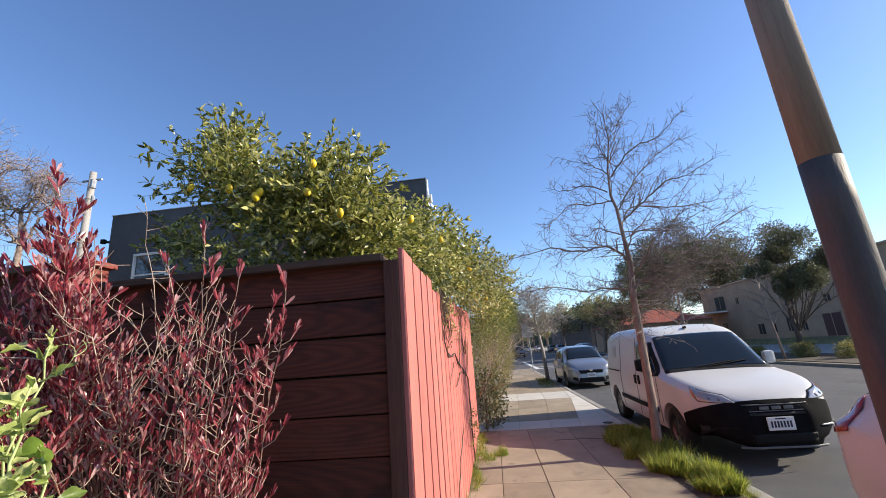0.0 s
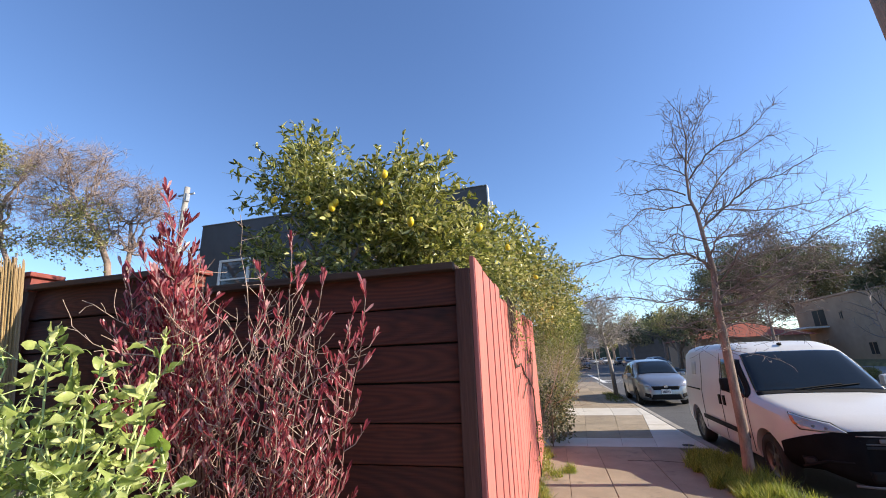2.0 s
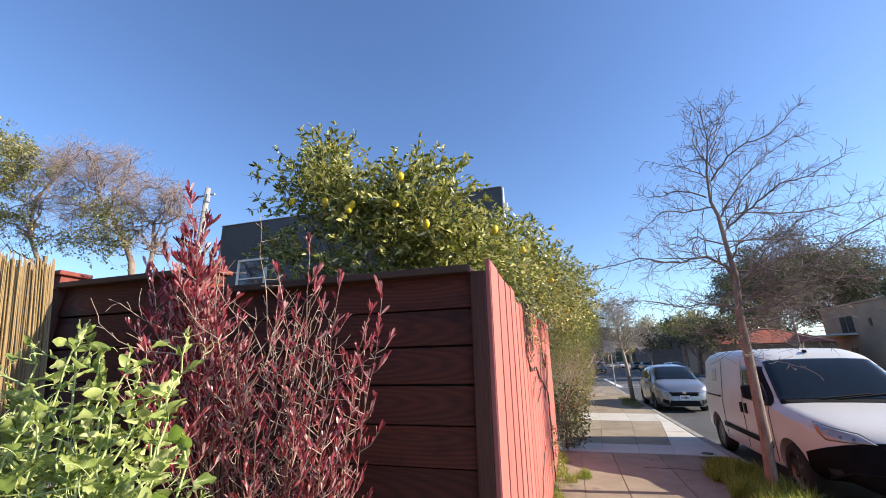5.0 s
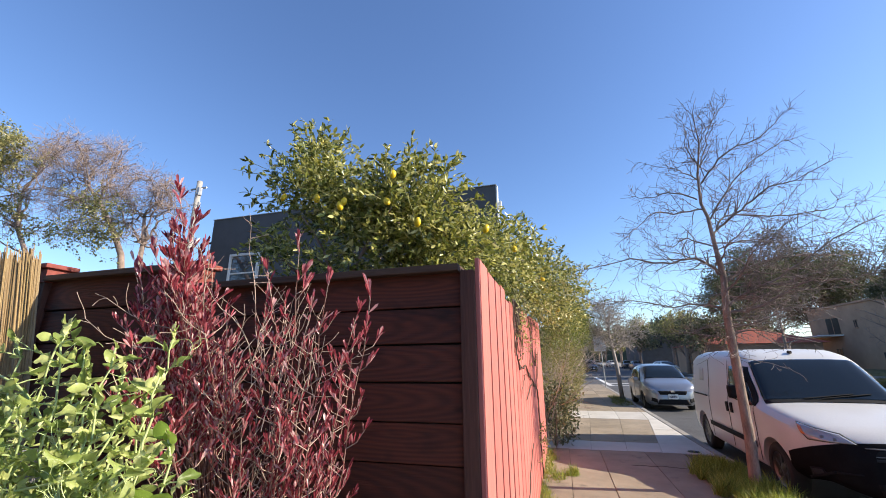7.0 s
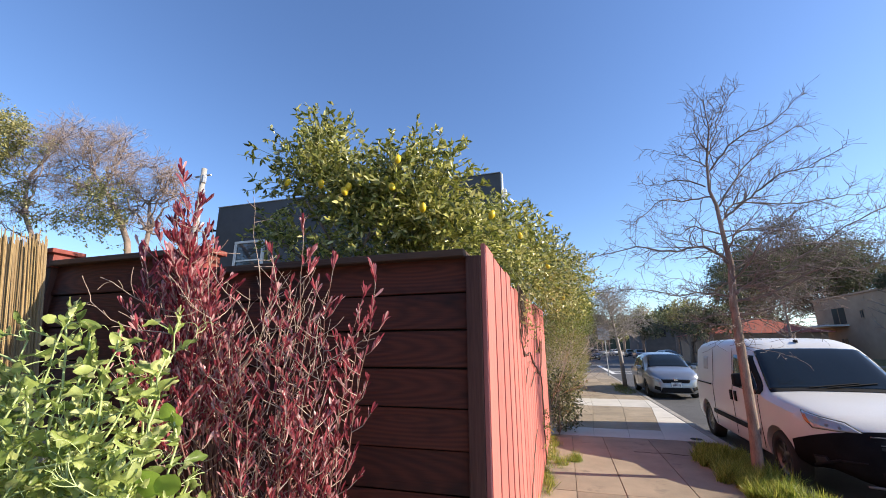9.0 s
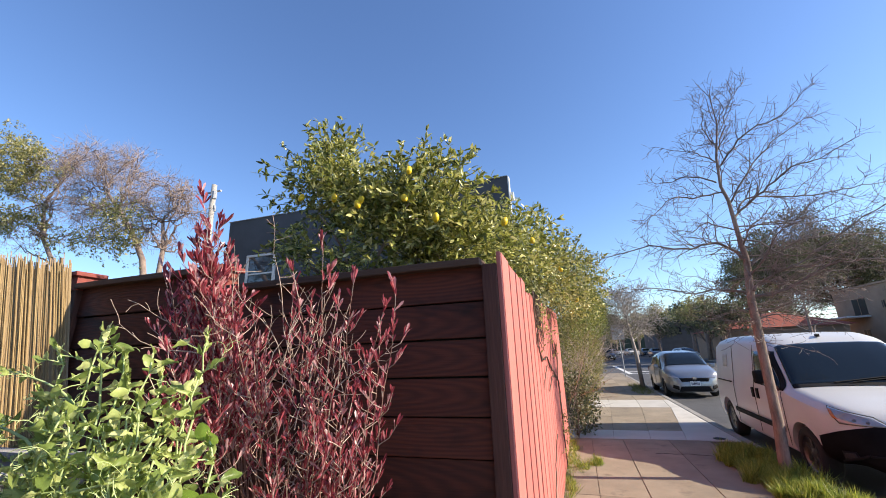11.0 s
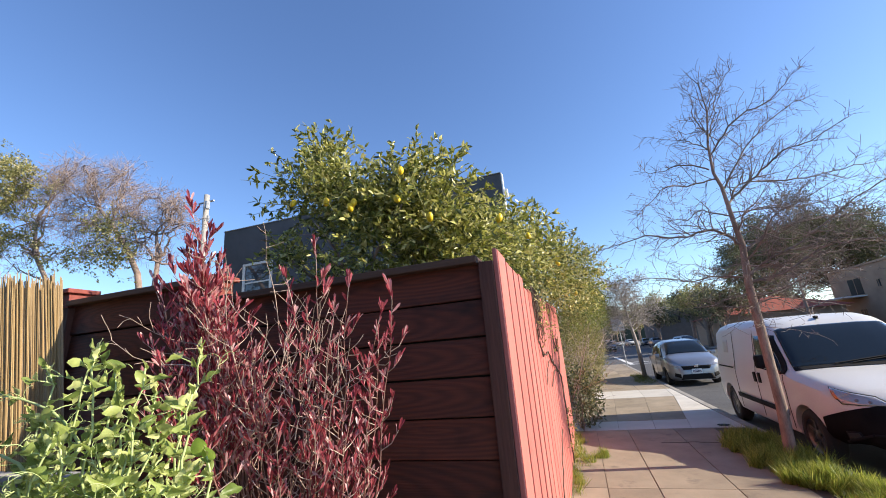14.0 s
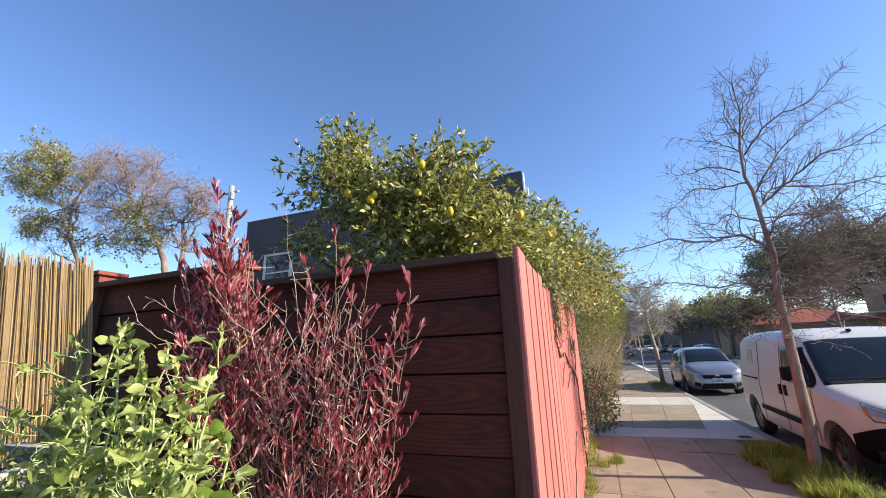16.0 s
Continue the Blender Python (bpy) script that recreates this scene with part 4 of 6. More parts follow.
# low dark shrub and weeds at the foot of the fence
low = thing("low_shrub", (-0.15, 9.0, 0), "low dark green shrub at the end of fence", "shrub")
a, b = clump((-0.1, 9.1, 0.55), (0.34, 0.7, 0.65), 2200, 0.8)
a[:, 2] = np.maximum(a[:, 2], 0.01)
link("foliage", leaves("foliage", a, b + rng_np.normal(0, 0.8, b.shape), rng_np.uniform(0.04, 0.09, len(a)), 0.5), DARK_LEAF, low)
out = []
for k in range(9):
    grow((-0.2, 9.0 + hrg.gauss(0, 0.3), 0), (hrg.gauss(0, 0.4), hrg.gauss(0, 0.4), 1), 0.8, 0.008, 1, hrg, out)
tagged(link("brushwood", tubes("brushwood", out, 4), TWIG, low), kind="stuff")

# vine on the salmon fence, its dark stems also standing in for branch shadows
vine = thing("climbing_vine", (-0.39, 5.5, 0), "thin bare vine with few leaves, doubling as branch shadows", "vine")
vrg = random.Random(31)
out, vp = [], []


def vine_line(y, z, ln, dy, r, depth):
    pts, a = [], dy
    for i in range(int(ln / 0.08)):
        pts.append(((FX + 0.03 + vrg.uniform(0, 0.012), y, z), r * (1 - 0.6 * i * 0.08 / ln)))
        a += vrg.gauss(0, 0.28)
        a = max(dy - 0.9, min(dy + 0.9, a))
        y += 0.08 * math.sin(a)
        z += 0.08 * math.cos(a)
        if z > 2.2 or y > 8.4 or y < 3.0:
            break
        if depth and vrg.random() < 0.35:
            vine_line(y, z, ln * vrg.uniform(0.3, 0.5), a + vrg.choice((-1, 1)) * vrg.uniform(0.4, 0.9), r * 0.6, depth - 1)
    if len(pts) > 1:
        out.append(pts)
        vp.extend(q for q, _ in pts[::2])


for r, pts in ((0.011, [(6.3, 0.02), (6.2, 0.5), (6.3, 1.0), (6.1, 1.22), (5.5, 1.32), (5.0, 1.42), (4.6, 1.53)]), (0.008, [(4.6, 1.53), (4.1, 1.55), (3.75, 1.57), (3.65, 1.66), (3.72, 1.85), (3.85, 2.1)]), (0.006, [(5.5, 1.32), (4.8, 1.3), (4.35, 1.22)]), (0.006, [(6.1, 1.22), (6.5, 1.4), (6.9, 1.75)]), (0.0045, [(5.0, 1.4), (5.2, 1.65), (5.5, 1.85), (5.4, 2.1)]), (0.004, [(5.6, 1.15), (6.2, 1.4), (6.6, 1.8), (6.5, 2.0)]), (0.004, [(4.5, 1.5), (4.1, 1.4), (3.85, 1.28)]), (0.0035, [(4.2, 1.62), (3.8, 1.7), (3.6, 1.86)]), (0.005, [(4.9, 0.75), (4.4, 0.62), (4.0, 0.42), (3.75, 0.2)])):
    line = []
    for (y0, z0), (y1, z1) in zip(pts, pts[1:]):
        for k in range(4):
            f = k / 4
            line.append(((FX + 0.026 + vrg.uniform(0, 0.008), y0 + (y1 - y0) * f + vrg.gauss(0, 0.02), z0 + (z1 - z0) * f + vrg.gauss(0, 0.015)), r))
    line.append(((FX + 0.03, *pts[-1]), r * 0.5))
    out.append(line)
# growth that hangs over the top of the fence
for k in range(44):
    y0 = 3.5 + 0.75 * (k * 0.618 % 1)
    vine_line(y0, 2.13, vrg.uniform(0.2, 0.62), 3.1, 0.0042, 1 if k % 5 == 0 else 0)
for k in range(14):
    vine_line(vrg.uniform(5.4, 6.4), vrg.uniform(1.5, 1.7), vrg.uniform(0.2, 0.4), vrg.uniform(-0.8, 0.8), 0.004, 0)
# thinner hanging stems that stand in for shadow strokes under the top
for k in range(26):
    y0 = 3.45 + 3.6 * (k * 0.618 % 1)
    vine_line(y0, 2.06 + 0.04 * (y0 - 3.4), vrg.uniform(0.16, 0.5), 3.1, 0.003, 1 if k % 4 == 0 else 0)
vp.extend((FX + 0.05, vrg.gauss(5.9, 0.22), vrg.uniform(0.3, 0.85)) for _ in range(26))
for line in out:
    link("stem", tubes("stem", [line], 4), DARK_BARK, vine)
vp = np.array([(q[0] + rnd.uniform(0, 0.09), q[1] + rnd.gauss(0, 0.06), q[2] + rnd.gauss(0, 0.05)) for q in vp for _ in range(5 if 0.25 < q[2] < 0.85 else 1) if 0.1 < q[2] < 0.85 or q[2] > 1.7 or rnd.random() < 0.15])
link("foliage", leaves("foliage", vp, rng_np.normal(0, 1, vp.shape) + np.array([0.7, 0, 0]), rng_np.uniform(0.025, 0.05, len(vp)), 0.6), OLIVE_LEAF, vine)


def grass(name, regions, n, h, label, leaf=GRASS_LEAF):
    """Blades rooted inside plan ellipses: (x, y, rx, ry)."""
    ps, ds, hs = [], [], []
    for x, y, rx, ry in regions:
        k = int(n / len(regions))
        m = max(6, int(260 * rx * ry))
        ta, tr = rng_np.uniform(0, 6.283, m), np.sqrt(rng_np.random(m))
        pick = rng_np.integers(0, m, k)
        px = x + rx * (tr * np.cos(ta))[pick] + rng_np.normal(0, 0.03, k)
        py = y + ry * (tr * np.sin(ta))[pick] + rng_np.normal(0, 0.03, k)
        ps.append(np.stack([px, py, np.zeros(k)], 1))
        hs.append(rng_np.uniform(0.45, 1.2, m)[pick])
        dd = rng_np.normal(0, 0.42, (k, 3))
        dd[:, 2] = 1
        dd[:, :2] += rng_np.normal(0, 0.3, (m, 2))[pick]
        ds.append(dd)
    p, d = np.concatenate(ps), np.concatenate(ds)
    t = np.array([(0, 0.5, 0), (0, -0.5, 0), (0.55, 0.38, 0), (0.55, -0.38, 0), (1.0, 0, -0.9 * 4)])
    me = leaves(name, p, d, h * np.concatenate(hs) * rng_np.uniform(0.5, 1.2, len(p)), 0.034, (t, [(0, 1, 3, 2), (2, 3, 4)]), 1.0)
    return tagged(link(name, me, leaf), label, "grass", kind="stuff")


grass("verge_grass", [(2.1, 6.3, 0.36, 0.5), (2.08, 6.95, 0.36, 0.65), (2.14, 5.6, 0.3, 0.45), (2.26, 5.1, 0.2, 0.35), (2.15, 7.5, 0.28, 0.4)], 30000, 0.2, "tufts of bright sunlit grass round the street tree")
grass("kerb_weeds", [(2.42, 4.6, 0.08, 0.5), (2.3, 4.9, 0.12, 0.3)], 1300, 0.07, "short grass growing along the kerb edge")
grass("fence_weeds", [(-0.33, 4.3, 0.06, 0.7), (-0.32, 5.6, 0.07, 0.7), (-0.25, 6.6, 0.2, 0.35), (0.05, 6.75, 0.12, 0.1), (-0.3, 7.6, 0.1, 0.6)], 3400, 0.13, "yellow-green weeds along the foot of fence")
grass("far_verge_grass", [(2.1, 17.5, 0.35, 1.2), (2.15, 19.5, 0.3, 1.2)], 2500, 0.14, "shaded grass strip beside the parked hatchback", HEDGE_GREEN)

# red-leaved shrub
shrub = thing("red_shrub", (-1.3, 1.58, 0), "upright airy shrub with narrow dark red leaves", "shrub")
srg = random.Random(12)
# stem ends: side offset, height, share of leafy shoots, and how far up the stem the leaves begin
ends = [(-1.79, 2.45, 1, 0.62), (-1.84, 2.3, 1, 0.6), (-1.7, 2.3, 1, 0.62), (-1.88, 2.16, 1, 0.6), (-1.76, 2.14, 1, 0.6), (-1.66, 2.1, 1, 0.6), (-1.8, 2.0, 1, 0.58), (-1.84, 1.86, 1, 0.6), (-1.68, 1.94, 1, 0.58), (-1.76, 1.74, 1, 0.6), (-1.72, 1.6, 1, 0.62), (-1.6, 1.8, 1, 0.55), (-1.56, 1.9, 1, 0.58), (-1.62, 1.62, 1, 0.6), (-1.5, 1.7, 1, 0.55), (-1.54, 1.56, 0.8, 0.6), (-1.43, 1.78, 0.8, 0.55), (-1.6, 1.48, 0.8, 0.66)]
ends += [(-1.86, 2.24, 1, 0.7), (-1.74, 2.22, 1, 0.7), (-1.9, 2.05, 1, 0.7), (-1.82, 1.94, 1, 0.66), (-1.74, 1.86, 1, 0.64), (-1.66, 1.72, 1, 0.64), (-1.54, 1.78, 1, 0.6), (-1.46, 1.64, 1, 0.6), (-1.7, 1.52, 1, 0.68), (-1.4, 1.54, 1, 0.6), (-1.58, 1.66, 1, 0.6), (-1.48, 1.5, 0.9, 0.64), (-1.78, 1.68, 1, 0.66), (-1.32, 1.72, 0.8, 0.55)]
ends += [(-1.68, 2.2, 1, 0.72), (-1.62, 2.04, 1, 0.7), (-1.66, 1.98, 1, 0.7), (-1.72, 2.06, 1, 0.72), (-1.8, 2.12, 1, 0.74), (-1.86, 1.96, 1, 0.72), (-1.78, 1.82, 1, 0.7), (-1.7, 1.66, 1, 0.72), (-1.62, 1.58, 1, 0.7), (-1.52, 1.62, 1, 0.66)]
ends += [(-1.0, 2.08, 0.6, 0.6), (-1.07, 1.94, 0.7, 0.55), (-0.86, 1.93, 0.9, 0.6), (-0.92, 1.82, 0.9, 0.5), (-0.71, 1.86, 1, 0.62), (-0.75, 1.78, 1, 0.58), (-0.82, 1.71, 1, 0.5), (-1.18, 1.84, 0.5, 0.5), (-1.3, 1.86, 0.4, 0.6), (-1.24, 1.7, 0.7, 0.5), (-1.08, 1.68, 0.9, 0.45), (-0.97, 1.62, 1, 0.4), (-1.36, 1.62, 0.8, 0.55), (-0.9, 1.56, 1, 0.4), (-1.14, 1.54, 1, 0.4), (-1.26, 1.5, 0.8, 0.5)]
ends += [(-0.79, 1.45, 1, 0.4), (-0.86, 1.38, 1, 0.35), (-0.79, 1.3, 1, 0.4), (-0.76, 1.17, 1, 0.4), (-0.84, 1.2, 1, 0.3), (-0.95, 1.42, 1, 0.3), (-1.02, 1.34, 1, 0.3), (-1.1, 1.38, 1, 0.3), (-0.92, 1.24, 1, 0.3), (-1.0, 1.16, 1, 0.3), (-0.8, 1.02, 1, 0.4), (-0.9, 1.05, 1, 0.3), (-1.08, 1.2, 1, 0.3), (-1.18, 1.36, 0.7, 0.4), (-1.06, 1.04, 1, 0.3), (-1.16, 1.14, 0.7, 0.4), (-0.96, 0.95, 1, 0.3)]
out, lp, ld = [], [], []
for ex, ez, full, low_f in ends:
    ex -= (0.09 if ez < 1.5 else 0.08 if ez < 1.7 else 0.04) if ex > -1.12 else 0.0
    low_f = max(low_f, 0.76 if ez < 1.9 else 0.7) if ex < -1.38 else low_f
    if -1.42 < ex < -1.0 and 1.3 < ez < 1.75:
        full, low_f = full * 0.55, low_f + 0.06
    a = Vector((-1.12 + srg.gauss(0, 0.07), 1.56 + srg.gauss(0, 0.05), 0.0))
    b = Vector((ex + srg.gauss(0, 0.02), 1.5 + srg.gauss(0, 0.12 if ez < 1.75 else 0.05), ez - 0.06))
    mid = Vector((a.x + 0.52 * (b.x - a.x) + srg.gauss(0, 0.04), 1.54 + srg.gauss(0, 0.05), 0.5 * b.z))
    pts = []
    for i in range(13):
        f = i / 12
        pts.append(((1 - f) ** 2 * a + 2 * f * (1 - f) * mid + f * f * b + Vector((srg.gauss(0, 0.01), srg.gauss(0, 0.01), 0)), 0.0048 * (1 - 0.72 * f)))
    link("stem", tubes("stem", [pts], 5), TWIG_RED, shrub)
    shoots = [(pts[-1][0], (pts[-1][0] - pts[-2][0]).normalized(), 0.11, 1.0)]
    n = int(9 + 10 * (1 - low_f) * ez)
    for k in range(n):
        f = low_f + (0.97 - low_f) * (k + srg.random()) / n
        i = min(int(f * 12), 11)
        q = pts[i][0].lerp(pts[i + 1][0], f * 12 - i)
        axis = (pts[i + 1][0] - pts[i][0]).normalized()
        side = Vector((srg.gauss(0, 1), srg.gauss(0, 0.9), srg.gauss(0, 0.15))).normalized()
        shoots.append((q, (axis * 0.5 + side * srg.uniform(0.6, 1.3)).normalized(), srg.uniform(0.07, 0.19) * (1.25 - 0.6 * f), srg.random()))
    for q, d, ln, luck in shoots:
        c1 = q + d * ln * 0.5
        c2 = c1 + (d * 0.9 + Vector((srg.gauss(0, 0.2), srg.gauss(0, 0.2), 0.65))).normalized() * ln * 0.6
        out.append([(q, 0.0021), (c1, 0.0017), (c2, 0.0012)])
        tip = (c2 - c1).normalized()
        if srg.random() > full and luck < 1.0:
            continue
        # a brush of upright leaves on the upper part of the shoot
        for k in range(srg.randint(6, 12)):
            f = 1 - 0.55 * srg.random() ** 1.3
            lp.append(c1.lerp(c2, f * 2 - 1))
            ld.append((tip * 1.1 + Vector((0, 0, 0.5))).normalized() + Vector((srg.gauss(0, 0.24), srg.gauss(0, 0.24), srg.gauss(0, 0.12))))
        for k in range(srg.randint(0, 4)):
            lp.append(q.lerp(c1, srg.random()))
            ld.append(Vector((srg.gauss(0, 0.5), srg.gauss(0, 0.5), 0.8)))
# bare pale twigs in the gap between the two leafy halves, and loose ones at the sides
for k in range(17):
    e = Vector((-1.2 + srg.gauss(0, 0.12), 1.5 + srg.gauss(0, 0.05), 1.48 + srg.gauss(0, 0.08)))
    wavy(e, (srg.gauss(-0.02, 0.3), srg.gauss(0, 0.15), 1), srg.uniform(0.25, 0.62), 0.0028, 1, srg, out, 0.6, 4.0, 0.03)
for q, d, ln in [((-1.26, 1.5, 1.62), (-0.25, 0, 1), 0.74), ((-1.22, 1.5, 1.65), (-0.2, 0, 1), 0.66), ((-1.5, 1.45, 1.75), (0.2, 0, 0.9), 0.42), ((-1.62, 1.42, 1.66), (-1, -0.1, 0.42), 0.52), ((-1.62, 1.45, 1.55), (-1, -0.2, 0.6), 0.5), ((-0.95, 1.45, 1.5), (0.8, 0, 0.8), 0.3), ((-1.6, 1.42, 1.74), (-0.9, 0, 0.3), 0.45), ((-1.45, 1.5, 1.1), (-0.8, 0, 0.5), 0.3)]:
    wavy(q, d, ln, 0.0028, 1, srg, out, 0.6, 4.0, 0.02)
tagged(link("twiggery", tubes("twiggery", out, 4), TWIG_PALE, shrub, "pale bare twigs and shoots"), kind="stuff")


def leaf_len(p):
    """The young top growth carries the longest leaves."""
    return srg.uniform(0.03, 0.054) + 0.02 * min(max((p[2] - 1.7) / 0.35, 0), 1)


LEAF_BLUNT = (np.array([(0, 0, 0), (0.3, 0.34, 0.1), (0.33, 0, 0.0), (0.3, -0.34, 0.1), (0.8, 0.45, 0.06), (0.82, 0, -0.04), (0.8, -0.45, 0.06), (1, 0, -0.1)]), LEAF_FULL[1])
order = list(range(len(lp)))
srg.shuffle(order)
single, rest = order[:290], order[290:]
tagged(link("foliage", leaves("foliage", [lp[i] for i in rest], [ld[i] for i in rest], [leaf_len(lp[i]) for i in rest], 0.23, LEAF_BLUNT), RED_LEAF, shrub, "narrow maroon leaves"), kind="stuff")
me_red = leaves("leaf", [(0, 0, 0)], [(0, 0, 1)], 1.0, 0.23, LEAF_BLUNT, 0.0)
for i in single:
    ob = link("leaf", me_red, RED_LEAF_ONE, shrub)
    ob.matrix_basis = Matrix.Translation(lp[i]) @ Vector(ld[i]).to_track_quat("Z", "X").to_matrix().to_4x4() @ Matrix.Rotation(srg.uniform(0, 6.3), 4, "Z") @ Matrix.Scale(leaf_len(lp[i]), 4)

# sweet pea plant
pea = thing("pea_plant", (-1.6, 1.05, 0), "sprawling bright green pea plant with wavy leaves and tendrils", "plant")
prg = random.Random(17)


def ovate(half, wave, fold, rows=7, cols=5):
    """A broad wavy leaf along +x, as points and faces: half width, edge wave, fold along the midrib."""
    v, f = [], []
    for i in range(rows):
        t = i / (rows - 1)
        w = half * math.sin(math.pi * min(0.04 + 0.93 * t ** 0.85, 1)) ** 0.7
        for j in range(cols):
            c = 2 * j / (cols - 1) - 1
            v.append((t, c * w, fold * abs(c) * w + wave * abs(c) * math.sin(t * 10 + 2.5 * c) - 0.22 * t * t))
    for i in range(rows - 1):
        for j in range(cols - 1):
            q = i * cols + j
            f.append((q, q + 1, q + cols + 1, q + cols))
    return np.array(v), f


PEA_SHAPES = [ovate(0.26, 0.12, 0.9), ovate(0.2, 0.1, 1.5), ovate(0.33, 0.13, 0.55), ovate(0.14, 0.08, 1.6)]
PEA_SMALL = [ovate(0.24, 0.09, 0.7, 6, 3), ovate(0.15, 0.07, 1.4, 6, 3), ovate(0.31, 0.1, 0.4, 6, 3)]
pea_leaves, pea_rods, pea_curls = [], [], []


def tendril(q, d, ln, forks=1):
    pts, c, d = [], q.copy(), d.normalized()
    axis = Vector((prg.gauss(0, 1), prg.gauss(0, 1), prg.gauss(0, 1))).normalized()
    for i in range(11):
        pts.append((c.copy(), 0.0013 - 0.00006 * i))
        d = (Matrix.Rotation(0.05 + 0.012 * i * i * prg.uniform(0.4, 1.0), 3, axis) @ d).normalized()
        c = c + d * ln / 10
        if forks and i == 4:
            for k in range(2):
                tendril(c, d + Vector((prg.gauss(0, 0.7), prg.gauss(0, 0.7), prg.gauss(0.1, 0.6))), ln * 0.6, 0)
    pea_curls.append(pts)


def pea_stem(root, tip, first, bare=0.0):
    """One climbing stem with a leaf, two stipules and a tendril at each node, and a folded bud at the tip."""
    mid = root.lerp(tip, 0.55) + Vector((prg.gauss(0, 0.07), prg.gauss(0, 0.05), 0.04))
    n = max(6, int((tip - root).length / 0.075))
    line, side = [], Vector((1, 0, 0))
    for i in range(n + 1):
        f = i / n
        c = (1 - f) ** 2 * root + 2 * f * (1 - f) * mid + f * f * tip
        line.append((c + Vector((prg.gauss(0, 0.009), prg.gauss(0, 0.009), 0)), 0.0064 * (1 - 0.5 * f)))
    link("stem", tubes("stem", [line], 6), PEA_STEM, pea, smooth=True)
    turn = prg.uniform(0, 6.28)
    for i in range(1, n):
        q = line[i][0]
        if q.z < first:
            continue
        axis = (line[i + 1][0] - q).normalized()
        turn += math.pi + prg.gauss(0, 0.5)
        side = Vector((math.cos(turn), 0.8 * math.sin(turn) - 0.15, 0)).normalized()
        across = axis.cross(side).normalized()
        if prg.random() < bare:
            tendril(q, side + axis * 0.3, prg.uniform(0.1, 0.2))
            continue
        for k in (-1, 1):
            pea_leaves.append((q, axis * 0.5 + across * k * 0.9 + side * 0.2, prg.uniform(0.028, 0.055)))
        pd = (side + axis * prg.uniform(0.2, 0.8)).normalized()
        ln = prg.uniform(0.03, 0.075)
        e = q + pd * ln
        pea_rods.append([(q, 0.0026), (q.lerp(e, 0.5) + Vector((0, 0, 0.004)), 0.0022), (e, 0.0018)])
        for k in (-1, 1):
            pea_leaves.append((e, pd * 0.7 + across * k * prg.uniform(0.5, 1.0) + Vector((0, 0, prg.gauss(0.15, 0.35))), prg.uniform(0.034, 0.066)))
        if prg.random() < 0.28:
            tendril(e, pd + Vector((0, 0, prg.uniform(-0.1, 0.6))), prg.uniform(0.09, 0.19))
    up = (line[-1][0] - line[-2][0]).normalized()
    for k in range(6):
        pea_leaves.append((line[-1][0] - up * 0.012 * k, up * 1.2 + Vector((prg.gauss(0, 0.45), prg.gauss(0, 0.45), 0.2)), prg.uniform(0.024, 0.05)))


# stems that stand out above the rest, then the dense growth below them
for x, y, z in [(-1.83, 1.0, 1.7), (-1.66, 1.02, 1.74), (-1.58, 0.98, 1.74), (-1.5, 1.0, 1.66), (-1.39, 1.02, 1.66), (-1.36, 1.2, 1.72), (-1.17, 1.0, 1.58), (-1.98, 1.05, 1.55), (-1.74, 0.95, 1.52), (-1.3, 0.95, 1.52), (-1.05, 0.98, 1.4), (-2.1, 1.0, 1.42), (-1.62, 1.1, 1.6), (-1.45, 1.1, 1.58)]:
    pea_stem(Vector((-1.62 + 0.5 * (x + 1.62), y + prg.gauss(0, 0.06), 0)), Vector((x, y, z)), 0.75)
for k in range(46):
    x = -2.0 + 0.94 * (k * 0.618 % 1)
    z = prg.uniform(1.12, 1.5) - 0.12 * max(0.0, -1.85 - x) - (0.22 if x > -1.3 else 0.0)
    pea_stem(Vector((x + prg.gauss(-0.1, 0.25), 1.05 + prg.gauss(0, 0.1), 0.3)), Vector((x, prg.uniform(0.86, 1.24), z)), 0.7)
for k in range(12):
    x = -1.28 + 0.34 * (k * 0.618 % 1)
    pea_stem(Vector((x - 0.15 + prg.gauss(0, 0.06), 0.95 + prg.gauss(0, 0.04), 0.3)), Vector((x, prg.uniform(0.86, 1.0), prg.uniform(1.08, 1.28))), 0.7)
# long arching stems with few leaves
for a, b in [((-1.5, 0.95, 1.22), (-2.25, 0.95, 1.5)), ((-1.62, 0.98, 1.38), (-2.1, 0.98, 1.62)), ((-1.9, 0.9, 1.08), (-1.3, 0.9, 1.3)), ((-2.0, 0.92, 1.0), (-1.5, 0.88, 1.34)), ((-1.6, 0.9, 1.0), (-1.08, 0.95, 1.36))]:
    pea_stem(Vector(a), Vector(b), 0.9, 0.5)
tagged(link("leaf_stalk", tubes("leaf_stalk", pea_rods, 5), PEA_STEM, pea, "short stalks of the pea leaves"), kind="stuff")
tagged(link("tendril", tubes("tendril", pea_curls, 4), PEA_STEM, pea, "thin curling tendrils"), kind="stuff")
prg.shuffle(pea_leaves)
pea_meshes = [raw("leaf", v, f) for v, f in PEA_SHAPES]


def leaf_pose(q, d, size, roll=1.6):
    d = d.normalized()
    s = (Vector((0, 0, 1)) + Vector((prg.gauss(0, roll), prg.gauss(0, roll), prg.gauss(0, roll)))).cross(d).normalized()
    return Matrix.Translation(q) @ Matrix((d, s, d.cross(s))).transposed().to_4x4() @ Matrix.Scale(size, 4)


